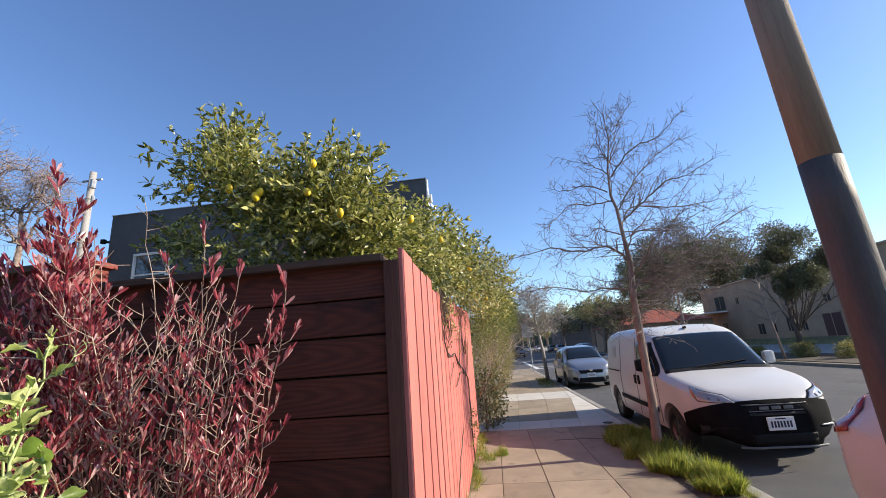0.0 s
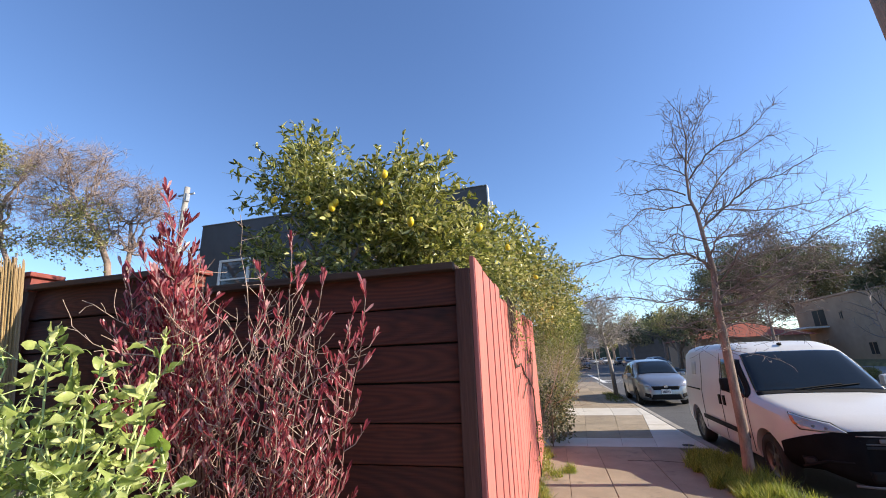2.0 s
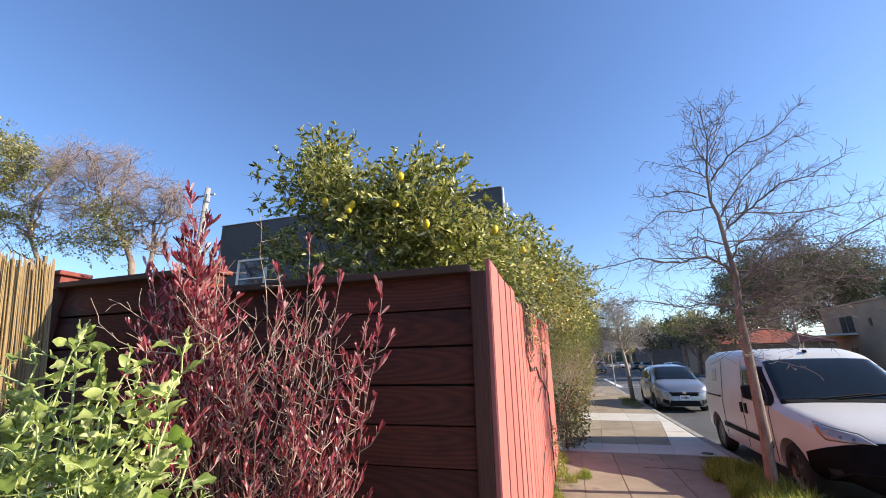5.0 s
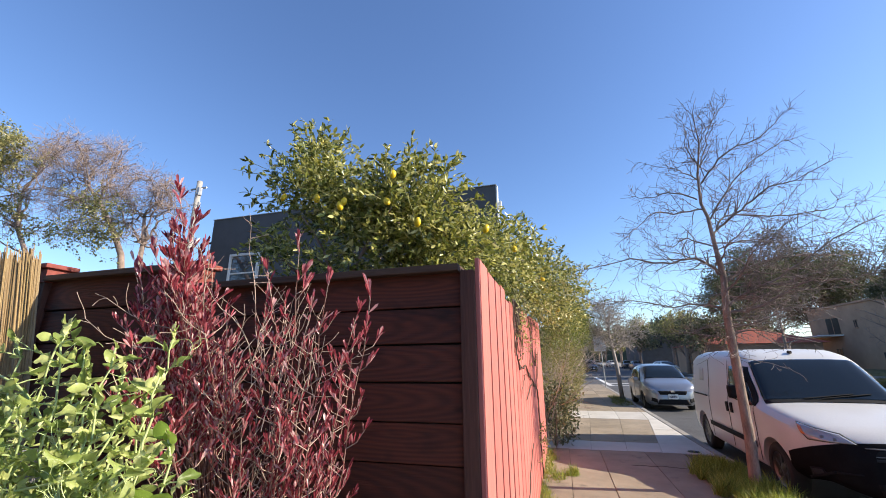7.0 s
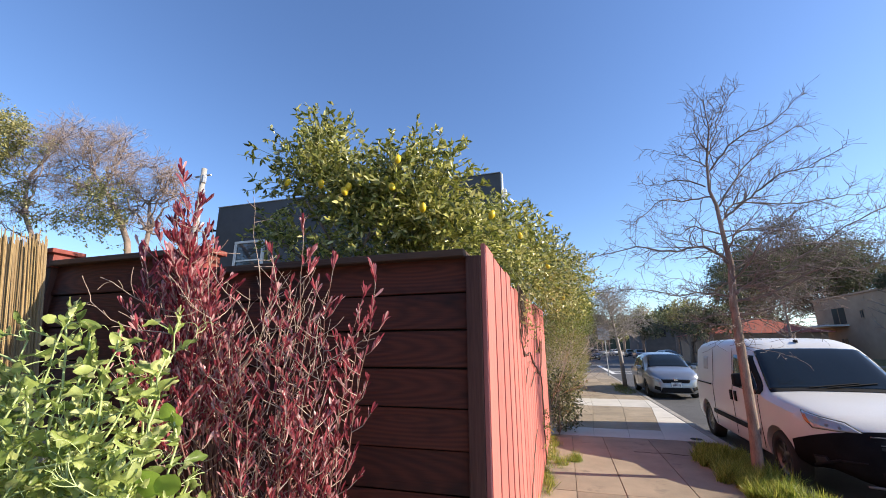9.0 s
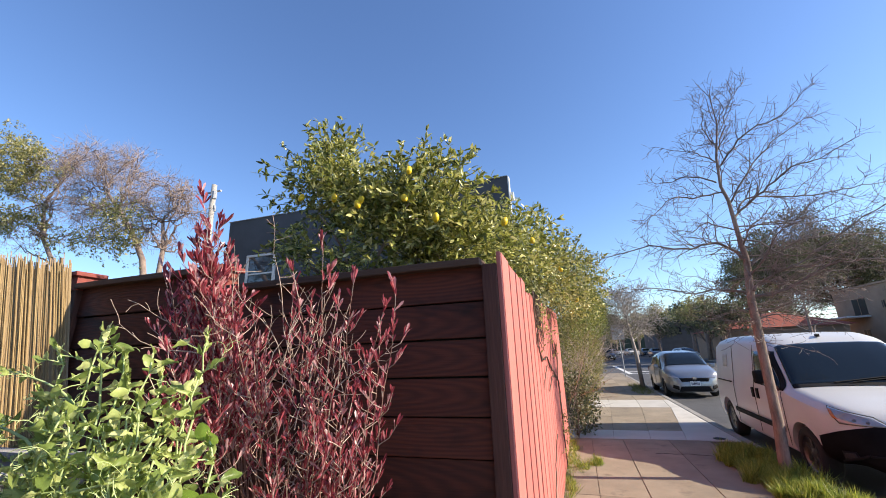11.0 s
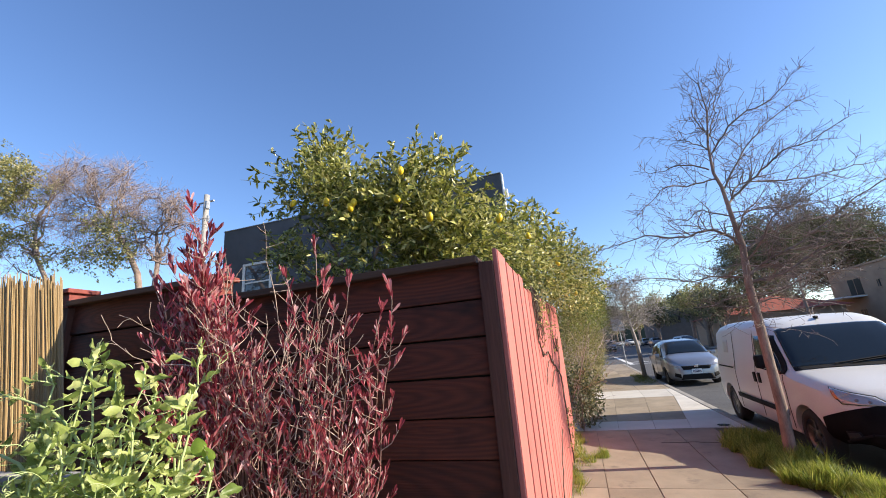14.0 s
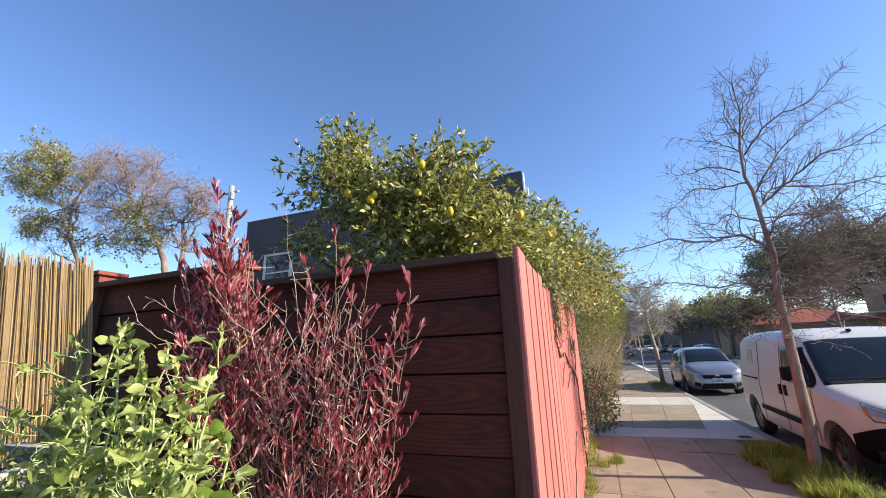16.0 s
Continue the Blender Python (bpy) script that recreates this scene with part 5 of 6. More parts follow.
pea_leaves.sort(key=lambda q: -q[2] * (1.2 if q[0].y < 1.05 else 0.8) * (q[0].z > 1.0))
for q, d, size in pea_leaves[:295]:
    ob = link("leaf", prg.choice(pea_meshes), PEA_LEAF, pea, smooth=True)
    ob.matrix_basis = leaf_pose(q, d, size * 1.05)
PEA_REST = leaf_mat("pea_leaf_many", [(0.2, 0.28, 0.07), (0.48, 0.57, 0.17), (0.8, 0.83, 0.4)], 0.36, 0.5, "island", 0.35)
for k, shape in enumerate(PEA_SMALL):
    rest = pea_leaves[295 + k::3]
    tagged(link("foliage", leaves("foliage", [q for q, d, z in rest], [d for q, d, z in rest], np.array([z for q, d, z in rest]), 1.0, shape, 1.6), PEA_REST, pea, "smaller fresh green leaves", True), kind="stuff")
# broad leaf pairs low on the plant: base, direction, size
PEA_BROAD = leaf_mat("pea_broad_leaf", [(0.3, 0.46, 0.07), (0.42, 0.58, 0.11)], 0.5, 0.5, "object", 0.3)
broad = raw("leaf", *ovate(0.42, 0.03, 0.15))
for q, d, z in [((-1.06, 0.95, 1.22), (-0.5, -0.1, 0.6), 0.075), ((-1.05, 0.95, 1.22), (0.6, 0.1, 0.65), 0.08), ((-1.07, 0.97, 1.4), (0.8, 0.1, 0.2), 0.05), ((-1.08, 0.97, 1.4), (-0.2, 0, 1), 0.05), ((-1.3, 0.95, 1.18), (0.25, -0.2, 1), 0.085)]:
    d = Vector(d).normalized()
    back = Vector((-0.55, 0.75, 0.25))
    back = (back - d * back.dot(d)).normalized()
    ob = link("leaf", broad, PEA_BROAD, pea, "broad bright green leaf", True)
    ob.matrix_basis = Matrix.Translation(q) @ Matrix((d, back.cross(d), back)).transposed().to_4x4() @ Matrix.Scale(z, 4)

# trees beyond the garden, to the west


def dome_tree(trunk, domes, bark, seed, label, tufts=(), leaf=None, tuft_n=0):
    """A wide bare tree: a leaning trunk, limbs that leave it to fill low domes (centre, radii, twigs) with a web of fine twigs; tufts of leaves (centre, radii)."""
    rg = random.Random(seed)
    t = thing("garden_tree", trunk[0][:3], label, "tree")
    spine = [(Vector(p[:3]), p[3]) for p in trunk]
    link("trunk", tubes("trunk", [spine], 10), bark, t, smooth=True)
    out = []
    for c, r, n in domes:
        c, main = Vector(c), []
        near = sorted(spine[1:], key=lambda p: (p[0] - c).length)[:2]
        for k in range(max(3, n // 8)):
            a, h = k * 2.4 + rg.random(), rg.uniform(-0.5, 0.5)
            e = c + Vector((0.72 * r[0] * math.cos(a), 0.72 * r[1] * math.sin(a), h * r[2]))
            f0, r0 = near[k % 2]
            m = f0.lerp(e, 0.5) + Vector((rg.gauss(0, 0.35), rg.gauss(0, 0.15), rg.uniform(-0.35, 0.4)))
            line = []
            for i in range(11):
                f = i / 10
                line.append(((1 - f) ** 2 * f0 + 2 * f * (1 - f) * m + f * f * e + Vector((rg.gauss(0, 0.05), rg.gauss(0, 0.05), rg.gauss(0, 0.06))), min(0.042, r0 * 0.6) * (1 - 0.74 * f)))
            link("limb", tubes("limb", [line], 6), bark, t, smooth=True)
            main.append(line)
        for k in range(int(2.7 * n)):
            a, up, far = rg.uniform(0, 6.283), rg.uniform(-0.8, 1.0), rg.random() ** 0.4
            flat = math.sqrt(1 - up * up)
            e = c + Vector((r[0] * flat * math.cos(a), r[1] * flat * math.sin(a), r[2] * up)) * far
            q = min((line[rg.randint(2, 10)][0] for line in main), key=lambda v: (v - e).length + rg.uniform(0, 0.5))
            d = e - q
            wavy(q, d + Vector((rg.gauss(0, 0.5), 0, rg.gauss(-0.05, 0.3))), min(max(d.length, 0.6) * rg.uniform(0.8, 1.1), 2.4), 0.013, 2, rg, out, 1.9, 8.0, -0.01)
    tagged(link("crown", tubes("crown", out, 3), bark, t, "wide bare crown of fine purple-grey twigs"), kind="stuff")
    if tufts:
        ps, ds = [], []
        for c, r in tufts:
            for k in range(60):
                cc = np.array(c) + rng_np.normal(0, 0.5, 3) * np.array(r)
                p, d = clump(cc, np.array(r) * 0.2, tuft_n // 60, 0.9)
                ps.append(p)
                ds.append(d + rng_np.normal(0, 0.8, d.shape))
        p, d = np.concatenate(ps), np.concatenate(ds)
        tagged(link("foliage", leaves("foliage", p, d, rng_np.uniform(0.06, 0.14, len(p)), 0.5), leaf, t, "sparse yellow-green leaves"), kind="stuff")
    return t


dome_tree([(-14.2, 10.2, -0.02, 0.161), (-14.4, 10.2, 3.5, 0.124), (-14.9, 10.2, 5.4, 0.105), (-15.7, 10.2, 6.6, 0.0868), (-16.7, 10.2, 7.7, 0.0682), (-17.5, 10.2, 8.5, 0.0496)], [((-17.9, 10.2, 9.9), (2.6, 1.4, 1.3), 60), ((-18.9, 10.2, 8.6), (1.5, 1.2, 1.0), 26), ((-18.0, 10.2, 7.6), (1.7, 1.0, 0.8), 28), ((-15.6, 10.0, 8.4), (1.2, 1.0, 0.7), 18), ((-16.2, 10.0, 6.3), (2.4, 1.0, 0.9), 22)], TWIG_GREY, 14, "large leaning bare tree with a web of purple-grey twigs", [((-15.9, 9.4, 7.1), (0.9, 0.6, 0.8)), ((-15.4, 9.4, 6.0), (1.0, 0.6, 0.7)), ((-17.6, 9.4, 6.4), (1.6, 0.6, 0.6))], OLIVE_LEAF, 720)
dome_tree([(-13.4, 9.8, -0.02, 0.124), (-13.45, 9.8, 4.4, 0.093), (-13.4, 9.8, 5.6, 0.0744), (-13.6, 9.8, 6.6, 0.0496)], [((-14.1, 9.8, 7.6), (1.9, 1.0, 1.2), 58), ((-12.6, 9.8, 7.0), (1.0, 0.8, 1.1), 24), ((-13.9, 9.8, 5.9), (1.6, 0.8, 0.7), 12)], TWIG_GREY, 24, "bare garden tree with a rounded crown of fine twigs", [((-14.4, 9.2, 6.8), (0.8, 0.6, 0.5)), ((-14.6, 9.2, 5.8), (0.7, 0.6, 0.5))], OLIVE_LEAF, 480)
dome_tree([(-18.6, 10.4, -0.02, 0.161), (-18.9, 10.4, 4.4, 0.124), (-20.4, 10.4, 5.9, 0.093), (-21.5, 10.4, 7.2, 0.0744), (-21.9, 10.4, 8.8, 0.0558)], [((-22.6, 10.4, 10.5), (2.7, 1.3, 1.6), 44), ((-20.6, 10.4, 11.0), (1.5, 1.0, 1.0), 20), ((-21.2, 10.2, 8.4), (2.2, 1.0, 1.0), 22), ((-20.9, 10.2, 6.8), (2.4, 1.0, 0.8), 16), ((-24.6, 10.4, 8.0), (1.8, 1.0, 1.6), 18)], TWIG_GREY, 34, "wide garden tree with thin olive-green leaves on forked grey limbs", [((-22.8, 9.4, 11.2), (1.3, 0.8, 0.9)), ((-24.4, 9.4, 10.6), (1.4, 0.8, 1.2)), ((-21.0, 9.4, 10.2), (1.2, 0.8, 0.8)), ((-22.2, 9.4, 9.6), (1.6, 0.8, 0.7)), ((-21.4, 9.4, 7.6), (1.3, 0.8, 0.6))], OLIVE_LEAF, 2100)

# trees across the street and far down it
leafy_tree("evergreen_tree", (16.0, 23.7, 0), 4.6, 0.17, many_clumps((1.0, 0.0, 4.9), (1.0, 1.0, 0.42), 0.85, 13, 31), 60000, 0.1, DARK_LEAF, "dark evergreen street tree with spreading crown", 31, 0.45, DARK_BARK)
leafy_tree("evergreen_tree", (26.6, 65.5, 0), 14, 0.4, many_clumps((0, 0, 11.2), (2.8, 2.6, 1.7), 2.1, 26, 34), 40000, 0.25, DARK_LEAF, "dark evergreen rising behind the red-roofed house", 34, 0.45, DARK_BARK)
leafy_tree("evergreen_tree", (38.8, 73.0, 0), 17, 0.5, many_clumps((0, 0, 13.2), (4.4, 3.4, 2.6), 2.6, 48, 32), 80000, 0.29, DARK_LEAF, "tall dark evergreen behind the tan building", 32, 0.45, DARK_BARK)
for k, (x, y, h) in enumerate([(13.5, 52, 6.5), (15, 64, 8), (13, 78, 8), (16, 95, 10), (1.0, 62, 7), (-3, 80, 8), (1.5, 100, 9), (11.5, 120, 10), (5.5, 150, 11), (-6, 55, 6), (20, 58, 9), (9, 175, 12), (2, 190, 12), (-12, 140, 11), (-22, 120, 10), (18, 140, 12), (27, 120, 12), (35, 150, 13), (13, 160, 11), (-3, 150, 11), (5, 205, 14), (14, 200, 13), (-10, 190, 13), (24, 190, 13), (-0.5, 48.5, 6), (12.8, 44, 6.5)]):
    leafy_tree("far_tree", (x, y, 0), h, 0.25, many_clumps((0, 0, h * 0.68), (h * 0.16, h * 0.16, h * 0.12), h * 0.19, 11, 40 + k), 3200, 0.05 * h, DARK_LEAF if k % 3 else OLIVE_LEAF, "far street tree with dull green crown", 40 + k)
bare_tree("far_tree", (14.6, 33, 0), [(0, 0, -0.02, 0.12), (0, 0, 2, 0.1), (0, 0, 4.5, 0.04), (0, 0, 5.6, 0.02)], ring_limbs(12, 1.9, 5.2, 2.3, 0.04, 0.5, 44), 45, "bare street tree with dense brown twigs", TWIG, 2.2, 7.0)
for x, y, s in ((15.4, 22.6, 0.55), (16.2, 24.0, 0.7), (15.6, 20.3, 0.5), (17, 21.6, 0.6), (15.5, 26.5, 0.42)):
    b = thing("round_bush", (x, y, 0), "low clipped bush before the tan building", "bush", "bushes across the street")
    p, d = clump((x, y, s * 0.6), (s, s, s * 0.8), 1600, 0.7)
    p[:, 2] = np.maximum(p[:, 2], 0.01)
    link("foliage", leaves("foliage", p, d + rng_np.normal(0, 0.8, d.shape), rng_np.uniform(0.05, 0.11, len(p)), 0.5), HEDGE_LEAF, b)
    o2 = []
    for k in range(5):
        grow((x, y, 0), (rnd.gauss(0, 0.5), rnd.gauss(0, 0.5), 1), s * 0.8, 0.02, 1, rnd, o2)
    tagged(link("brushwood", tubes("brushwood", o2, 4), TWIG, b), kind="stuff")

# ---- vehicles ----


def smooth_rows(st, n, rounds=13, calm=1e9):
    """Rows between the stations, eased by so many rounds; behind the place called calm much more."""
    st = np.array(st, float)
    s = np.linspace(st[0, 0], st[-1, 0], n)
    cols = [np.interp(s, st[:, 0], st[:, k]) for k in range(1, st.shape[1])]
    soft = np.where(((s > calm) & (s < 4.4)) | ((s > 0.3) & (s < 1.12)), 1.0, 0.0)
    for c in cols:
        for k in range(rounds + (60 if calm < 1e8 else 0)):
            eased = 0.25 * c[:-2] + 0.5 * c[1:-1] + 0.25 * c[2:]
            c[1:-1] = eased if k < rounds else c[1:-1] + soft[1:-1] * (eased - c[1:-1])
    return s, np.stack(cols, 1)


class Shell:
    """A car body: stations (s, top, half width, half roof width, bottom), belt height."""

    def __init__(self, stations, belt, n=90, rounds=13, calm=1e9):
        self.s, self.c = smooth_rows(stations, n, rounds, calm)
        self.belt = belt

    def section(self, s):
        zt, w, wr, z0 = [np.interp(s, self.s, self.c[:, k]) for k in range(4)]
        low = min(self.belt, zt - 0.1)
        mid = z0 + 0.45 * (low - z0)
        return [(0.0, z0), (w - 0.14, z0), (w - 0.04, z0 + 0.07), (w - 0.005, z0 + 0.2 * (low - z0) + 0.03), (w, mid + 0.04), (w - 0.004, low - 0.06), (w - 0.02, low),
                (wr + 0.35 * (w - wr) * min(max((zt - low - 0.1) / 0.45, 0), 1), zt - min(0.16, (zt - low) * 0.6)), (wr - 0.03, zt - min(0.06, (zt - low) * 0.35)), (wr - 0.13, zt - 0.018), (wr * 0.5, zt - 0.003), (0.0, zt)]

    def side_x(self, s, z):
        q = self.section(s)[3:]
        return float(np.interp(z, [p[1] for p in q], [p[0] for p in q]))

    def top_z(self, s, x):
        q = self.section(s)[5:][::-1]
        return float(np.interp(abs(x), [p[0] for p in q], [p[1] for p in q]))

    def front_s(self, x, z):
        for s in np.linspace(self.s[0], self.s[0] + 1.6, 220):
            zt, w, wr, z0 = [np.interp(s, self.s, self.c[:, k]) for k in range(4)]
            if z <= zt and abs(x) <= self.side_x(s, z) + 1e-6:
                return float(s)
        return float(self.s[0])

    def corner(self, a, z, side):
        """The point of the body's front corner at height z, seen at the angle a (degrees) from a post inside it."""
        ca, sa, lo, hi = math.cos(radians(a)), math.sin(radians(a)), 0.0, 1.2
        for _ in range(24):
            r = 0.5 * (lo + hi)
            x, s = 0.3 + r * ca, 0.75 - r * sa
            inside = s >= self.s[0] and z <= np.interp(s, self.s, self.c[:, 0]) and x <= self.side_x(s, z)
            lo, hi = (r, hi) if inside else (lo, r)
        return side * (0.3 + lo * ca), 0.75 - lo * sa, ca * side, -sa

    def mesh(self, name):
        rows = [[(x, s, z) for x, z in self.section(s)] + [(-x, s, z) for x, z in self.section(s)[-2:0:-1]] for s in self.s]
        k = len(rows[0])
        v = [p for r in rows for p in r]
        f = [(i * k + j, i * k + (j + 1) % k, (i + 1) * k + (j + 1) % k, (i + 1) * k + j) for i in range(len(rows) - 1) for j in range(k)]
        f += [tuple(range(k))[::-1], tuple(range((len(rows) - 1) * k, len(rows) * k))]
        return raw(name, v, f)

    def patch(self, name, quad, kind, nx=8, ny=6, off=0.007, flip=1):
        """A panel laid on the body; quad: four corners in (s, z) for a side, (s, x) for the top, (x, z) for the front."""
        q = [np.array(c, float) for c in quad]
        v = []
        for i in range(nx + 1):
            for j in range(ny + 1):
                a, b = i / nx, j / ny
                c = (1 - a) * (1 - b) * q[0] + a * (1 - b) * q[1] + a * b * q[2] + (1 - a) * b * q[3]
                if kind == "side":
                    v.append((flip * (self.side_x(c[0], c[1]) + off), c[0], c[1]))
                elif kind == "corner":
                    x, y, nx2, ny2 = self.corner(c[0], c[1], flip)
                    v.append((x + nx2 * off, y + ny2 * off, c[1]))
                elif kind == "top":
                    v.append((c[1], c[0], self.top_z(c[0], c[1]) + off))
                else:
                    v.append((c[0], self.front_s(c[0], c[1]) - off, c[1]))
        f = []
        for i in range(nx):
            for j in range(ny):
                k = i * (ny + 1) + j
                f.append((k, k + ny + 1, k + ny + 2, k + 1))
        me = raw(name, v, f)
        bm = bmesh.new()
        bm.from_mesh(me)
        bmesh.ops.solidify(bm, geom=bm.faces[:], thickness=0.004)
        bm.to_mesh(me)
        bm.free()
        me.polygons.foreach_set("use_smooth", [True] * len(me.polygons))
        return me


def lathe(name, prof, n=28):
    """Turn a profile of (radius, x) round the x axis."""
    v = [(x, r * math.cos(2 * math.pi * k / n), r * math.sin(2 * math.pi * k / n)) for r, x in prof for k in range(n)]
    f = [(i * n + k, i * n + (k + 1) % n, (i + 1) * n + (k + 1) % n, (i + 1) * n + k) for i in range(len(prof) - 1) for k in range(n)]
    return raw(name, v, f)


def wheel(parent, x, y, r, side_sign, rim_mat=ALLOY):
    s = side_sign
    w = link("wheel", lathe("wheel", [(r * 0.62, s * -0.1), (r * 0.9, s * -0.11), (r, s * -0.08), (r, s * 0.06), (r * 0.92, s * 0.095), (r * 0.64, s * 0.09), (r * 0.62, s * 0.05)]), RUBBER, parent, "black tyre on a silver rim", True)
    w.location = (x, y, r)
    link("rim", lathe("rim", [(r * 0.63, s * 0.085), (r * 0.58, s * 0.06), (r * 0.3, s * 0.045), (0.06, s * 0.06), (0.001, s * 0.062)]), rim_mat, w, smooth=True)
    for k in range(6):
        a = k * math.pi / 3
        bm = box(0.0, 0.012, -0.022, 0.022, 0.07, r * 0.6, 0.004)
        bmesh.ops.rotate(bm, cent=(0, 0, 0), matrix=Matrix.Rotation(a, 3, "X"), verts=bm.verts)
        bmesh.ops.translate(bm, vec=(s * 0.062, 0, 0), verts=bm.verts)
        part("spoke", bm, rim_mat, w)
    return w


def cut_arches(ob, centres, r, half):
    """Cut the wheel arches out of the body."""
    bm = bmesh.new()
    for y, z in centres:
        for s in (-1, 1):
            q = bmesh.ops.create_cone(bm, cap_ends=True, segments=28, radius1=r, radius2=r, depth=0.36)
            bmesh.ops.transform(bm, matrix=Matrix.Translation((s * (half - 0.02), y, z)) @ Matrix.Rotation(math.pi / 2, 4, "Y"), verts=q["verts"])
    me = bpy.data.meshes.new("cutter")
    bm.to_mesh(me)
    bm.free()
    cutter = new("cutter", me)
    m = ob.modifiers.new("arches", "BOOLEAN")
    m.operation, m.solver, m.object = "DIFFERENCE", "EXACT", cutter
    bpy.context.view_layer.update()
    done = bpy.data.meshes.new_from_object(ob.evaluated_get(bpy.context.evaluated_depsgraph_get()))
    ob.modifiers.clear()
    ob.data = done
    bpy.data.objects.remove(cutter)


def shade_auto(ob, angle=0.6):
    bm = bmesh.new()
    bm.from_mesh(ob.data)
    for f in bm.faces:
        f.smooth = True
    for e in bm.edges:
        if len(e.link_faces) == 2 and e.calc_face_angle(0) > angle:
            e.smooth = False
    bm.to_mesh(ob.data)
    bm.free()


def plate(parent, sh, z, dx=0.0, label="white number plate with dark marks"):
    y = sh.front_s(0, z) - 0.03
    p = part("number_plate", box(dx - 0.153, dx + 0.153, y, y + 0.012, z - 0.077, z + 0.077, 0.003), PLATE, parent, label)
    for k in range(7):
        x = dx - 0.108 + k * 0.036
        part("mark", box(x - 0.011, x + 0.011, y - 0.002, y, z - 0.045, z + 0.03), INK, p)
    part("mark", box(dx - 0.06, dx + 0.06, y - 0.002, y, z + 0.05, z + 0.064), INK, p)


def new_mesh(name, bm):
    me = bpy.data.meshes.new(name)
    bm.to_mesh(me)
    bm.free()
    return me


def cargo_van(m):
    v = thing("cargo_van", (0, 0, 0), "white cargo van with black front bumper, parked at kerb", "van")
    sh = Shell([(0.0, 0.765, 0.35, 0.31, 0.25), (0.03, 0.805, 0.475, 0.43, 0.26), (0.08, 0.85, 0.58, 0.525, 0.285), (0.16, 0.905, 0.68, 0.62, 0.33), (0.27, 0.95, 0.768, 0.705, 0.37), (0.4, 0.99, 0.838, 0.768, 0.38), (0.6, 1.035, 0.893, 0.82, 0.3), (0.9, 1.085, 0.915, 0.842, 0.22), (1.18, 1.12, 0.915, 0.845, 0.22), (1.27, 1.145, 0.915, 0.83, 0.22), (1.5, 1.37, 0.915, 0.78, 0.22), (1.75, 1.6, 0.915, 0.75, 0.22), (1.95, 1.75, 0.915, 0.74, 0.22), (2.15, 1.82, 0.915, 0.745, 0.22), (2.5, 1.87, 0.915, 0.755, 0.22), (3.2, 1.885, 0.915, 0.76, 0.22), (4.2, 1.87, 0.912, 0.76, 0.24), (4.6, 1.83, 0.9, 0.74, 0.26), (4.72, 1.72, 0.875, 0.7, 0.3), (4.75, 1.6, 0.85, 0.66, 0.34)], 1.06, 191, 8, 1.32)
    body = link("body", sh.mesh("body"), VAN_WHITE, v)
    cut_arches(body, [(0.92, 0.33), (4.03, 0.33)], 0.375, 0.915)
    shade_auto(body)
    # black lower front
    bs = Shell([(-0.06, 0.6, 0.3, 0.26, 0.24), (-0.04, 0.74, 0.4, 0.36, 0.22), (0.0, 0.81, 0.5, 0.46, 0.2), (0.1, 0.82, 0.63, 0.58, 0.19), (0.25, 0.78, 0.775, 0.72, 0.19), (0.45, 0.68, 0.88, 0.83, 0.2), (0.54, 0.56, 0.91, 0.87, 0.22)], 0.62, 30)
    # the black lower front follows the body below a slanting line
    bm = bmesh.new()
    bm.from_mesh(body.data)
    for co, no in (((0, 0, 0.815), (0, 0.36, 1)), ((0, 0.56, 0), (0, 1, 0))):
        bmesh.ops.bisect_plane(bm, geom=bm.verts[:] + bm.edges[:] + bm.faces[:], plane_co=co, plane_no=no, clear_outer=True)
    bm.normal_update()
    for q in bm.verts:
        q.co += q.normal * 0.014
        q.co.y -= 0.045 * max(0.0, 1 - q.co.y / 0.3) * min(1.0, max(0.0, (0.7 - q.co.z) / 0.05))
    link("bumper", new_mesh("bumper", bm), BUMPER_BLACK, v, "black plastic bumper", True)
    gr = link("grille", sh.patch("grille", [(-0.4, 0.67), (0.4, 0.67), (0.38, 0.77), (-0.38, 0.77)], "front", 20, 5, 0.018), BLACK_PLASTIC, v, "black grille with dull silver emblem bars")
    yb = sh.front_s(0, 0.72) - 0.034
    for x in (-0.14, 0.0, 0.14):
        part("emblem_bar", box(x - 0.055, x + 0.055, yb, yb + 0.016, 0.695, 0.735, 0.008), DULL_TRIM, gr)
    for z in (0.675, 0.752):
        link("grille_bar", sh.patch("grille_bar", [(-0.38, z), (0.38, z), (0.38, z + 0.01), (-0.38, z + 0.01)], "front", 20, 1, 0.026), DULL_TRIM, gr)
    link("upper_intake", bs.patch("upper_intake", [(-0.44, 0.632), (0.44, 0.632), (0.46, 0.66), (-0.46, 0.66)], "front", 20, 2, 0.004), RUBBER, v, "dark slot under the grille")
    link("lower_grille", sh.patch("lower_grille", [(-0.36, 0.31), (0.36, 0.31), (0.38, 0.42), (-0.38, 0.42)], "front", 16, 4, 0.066), BLACK_PLASTIC, v, "black lower grille")
    link("chin", sh.patch("chin", [(-0.5, 0.25), (0.5, 0.25), (0.5, 0.275), (-0.5, 0.275)], "front", 24, 2, 0.06), DULL_TRIM, v, "silver lower lip")
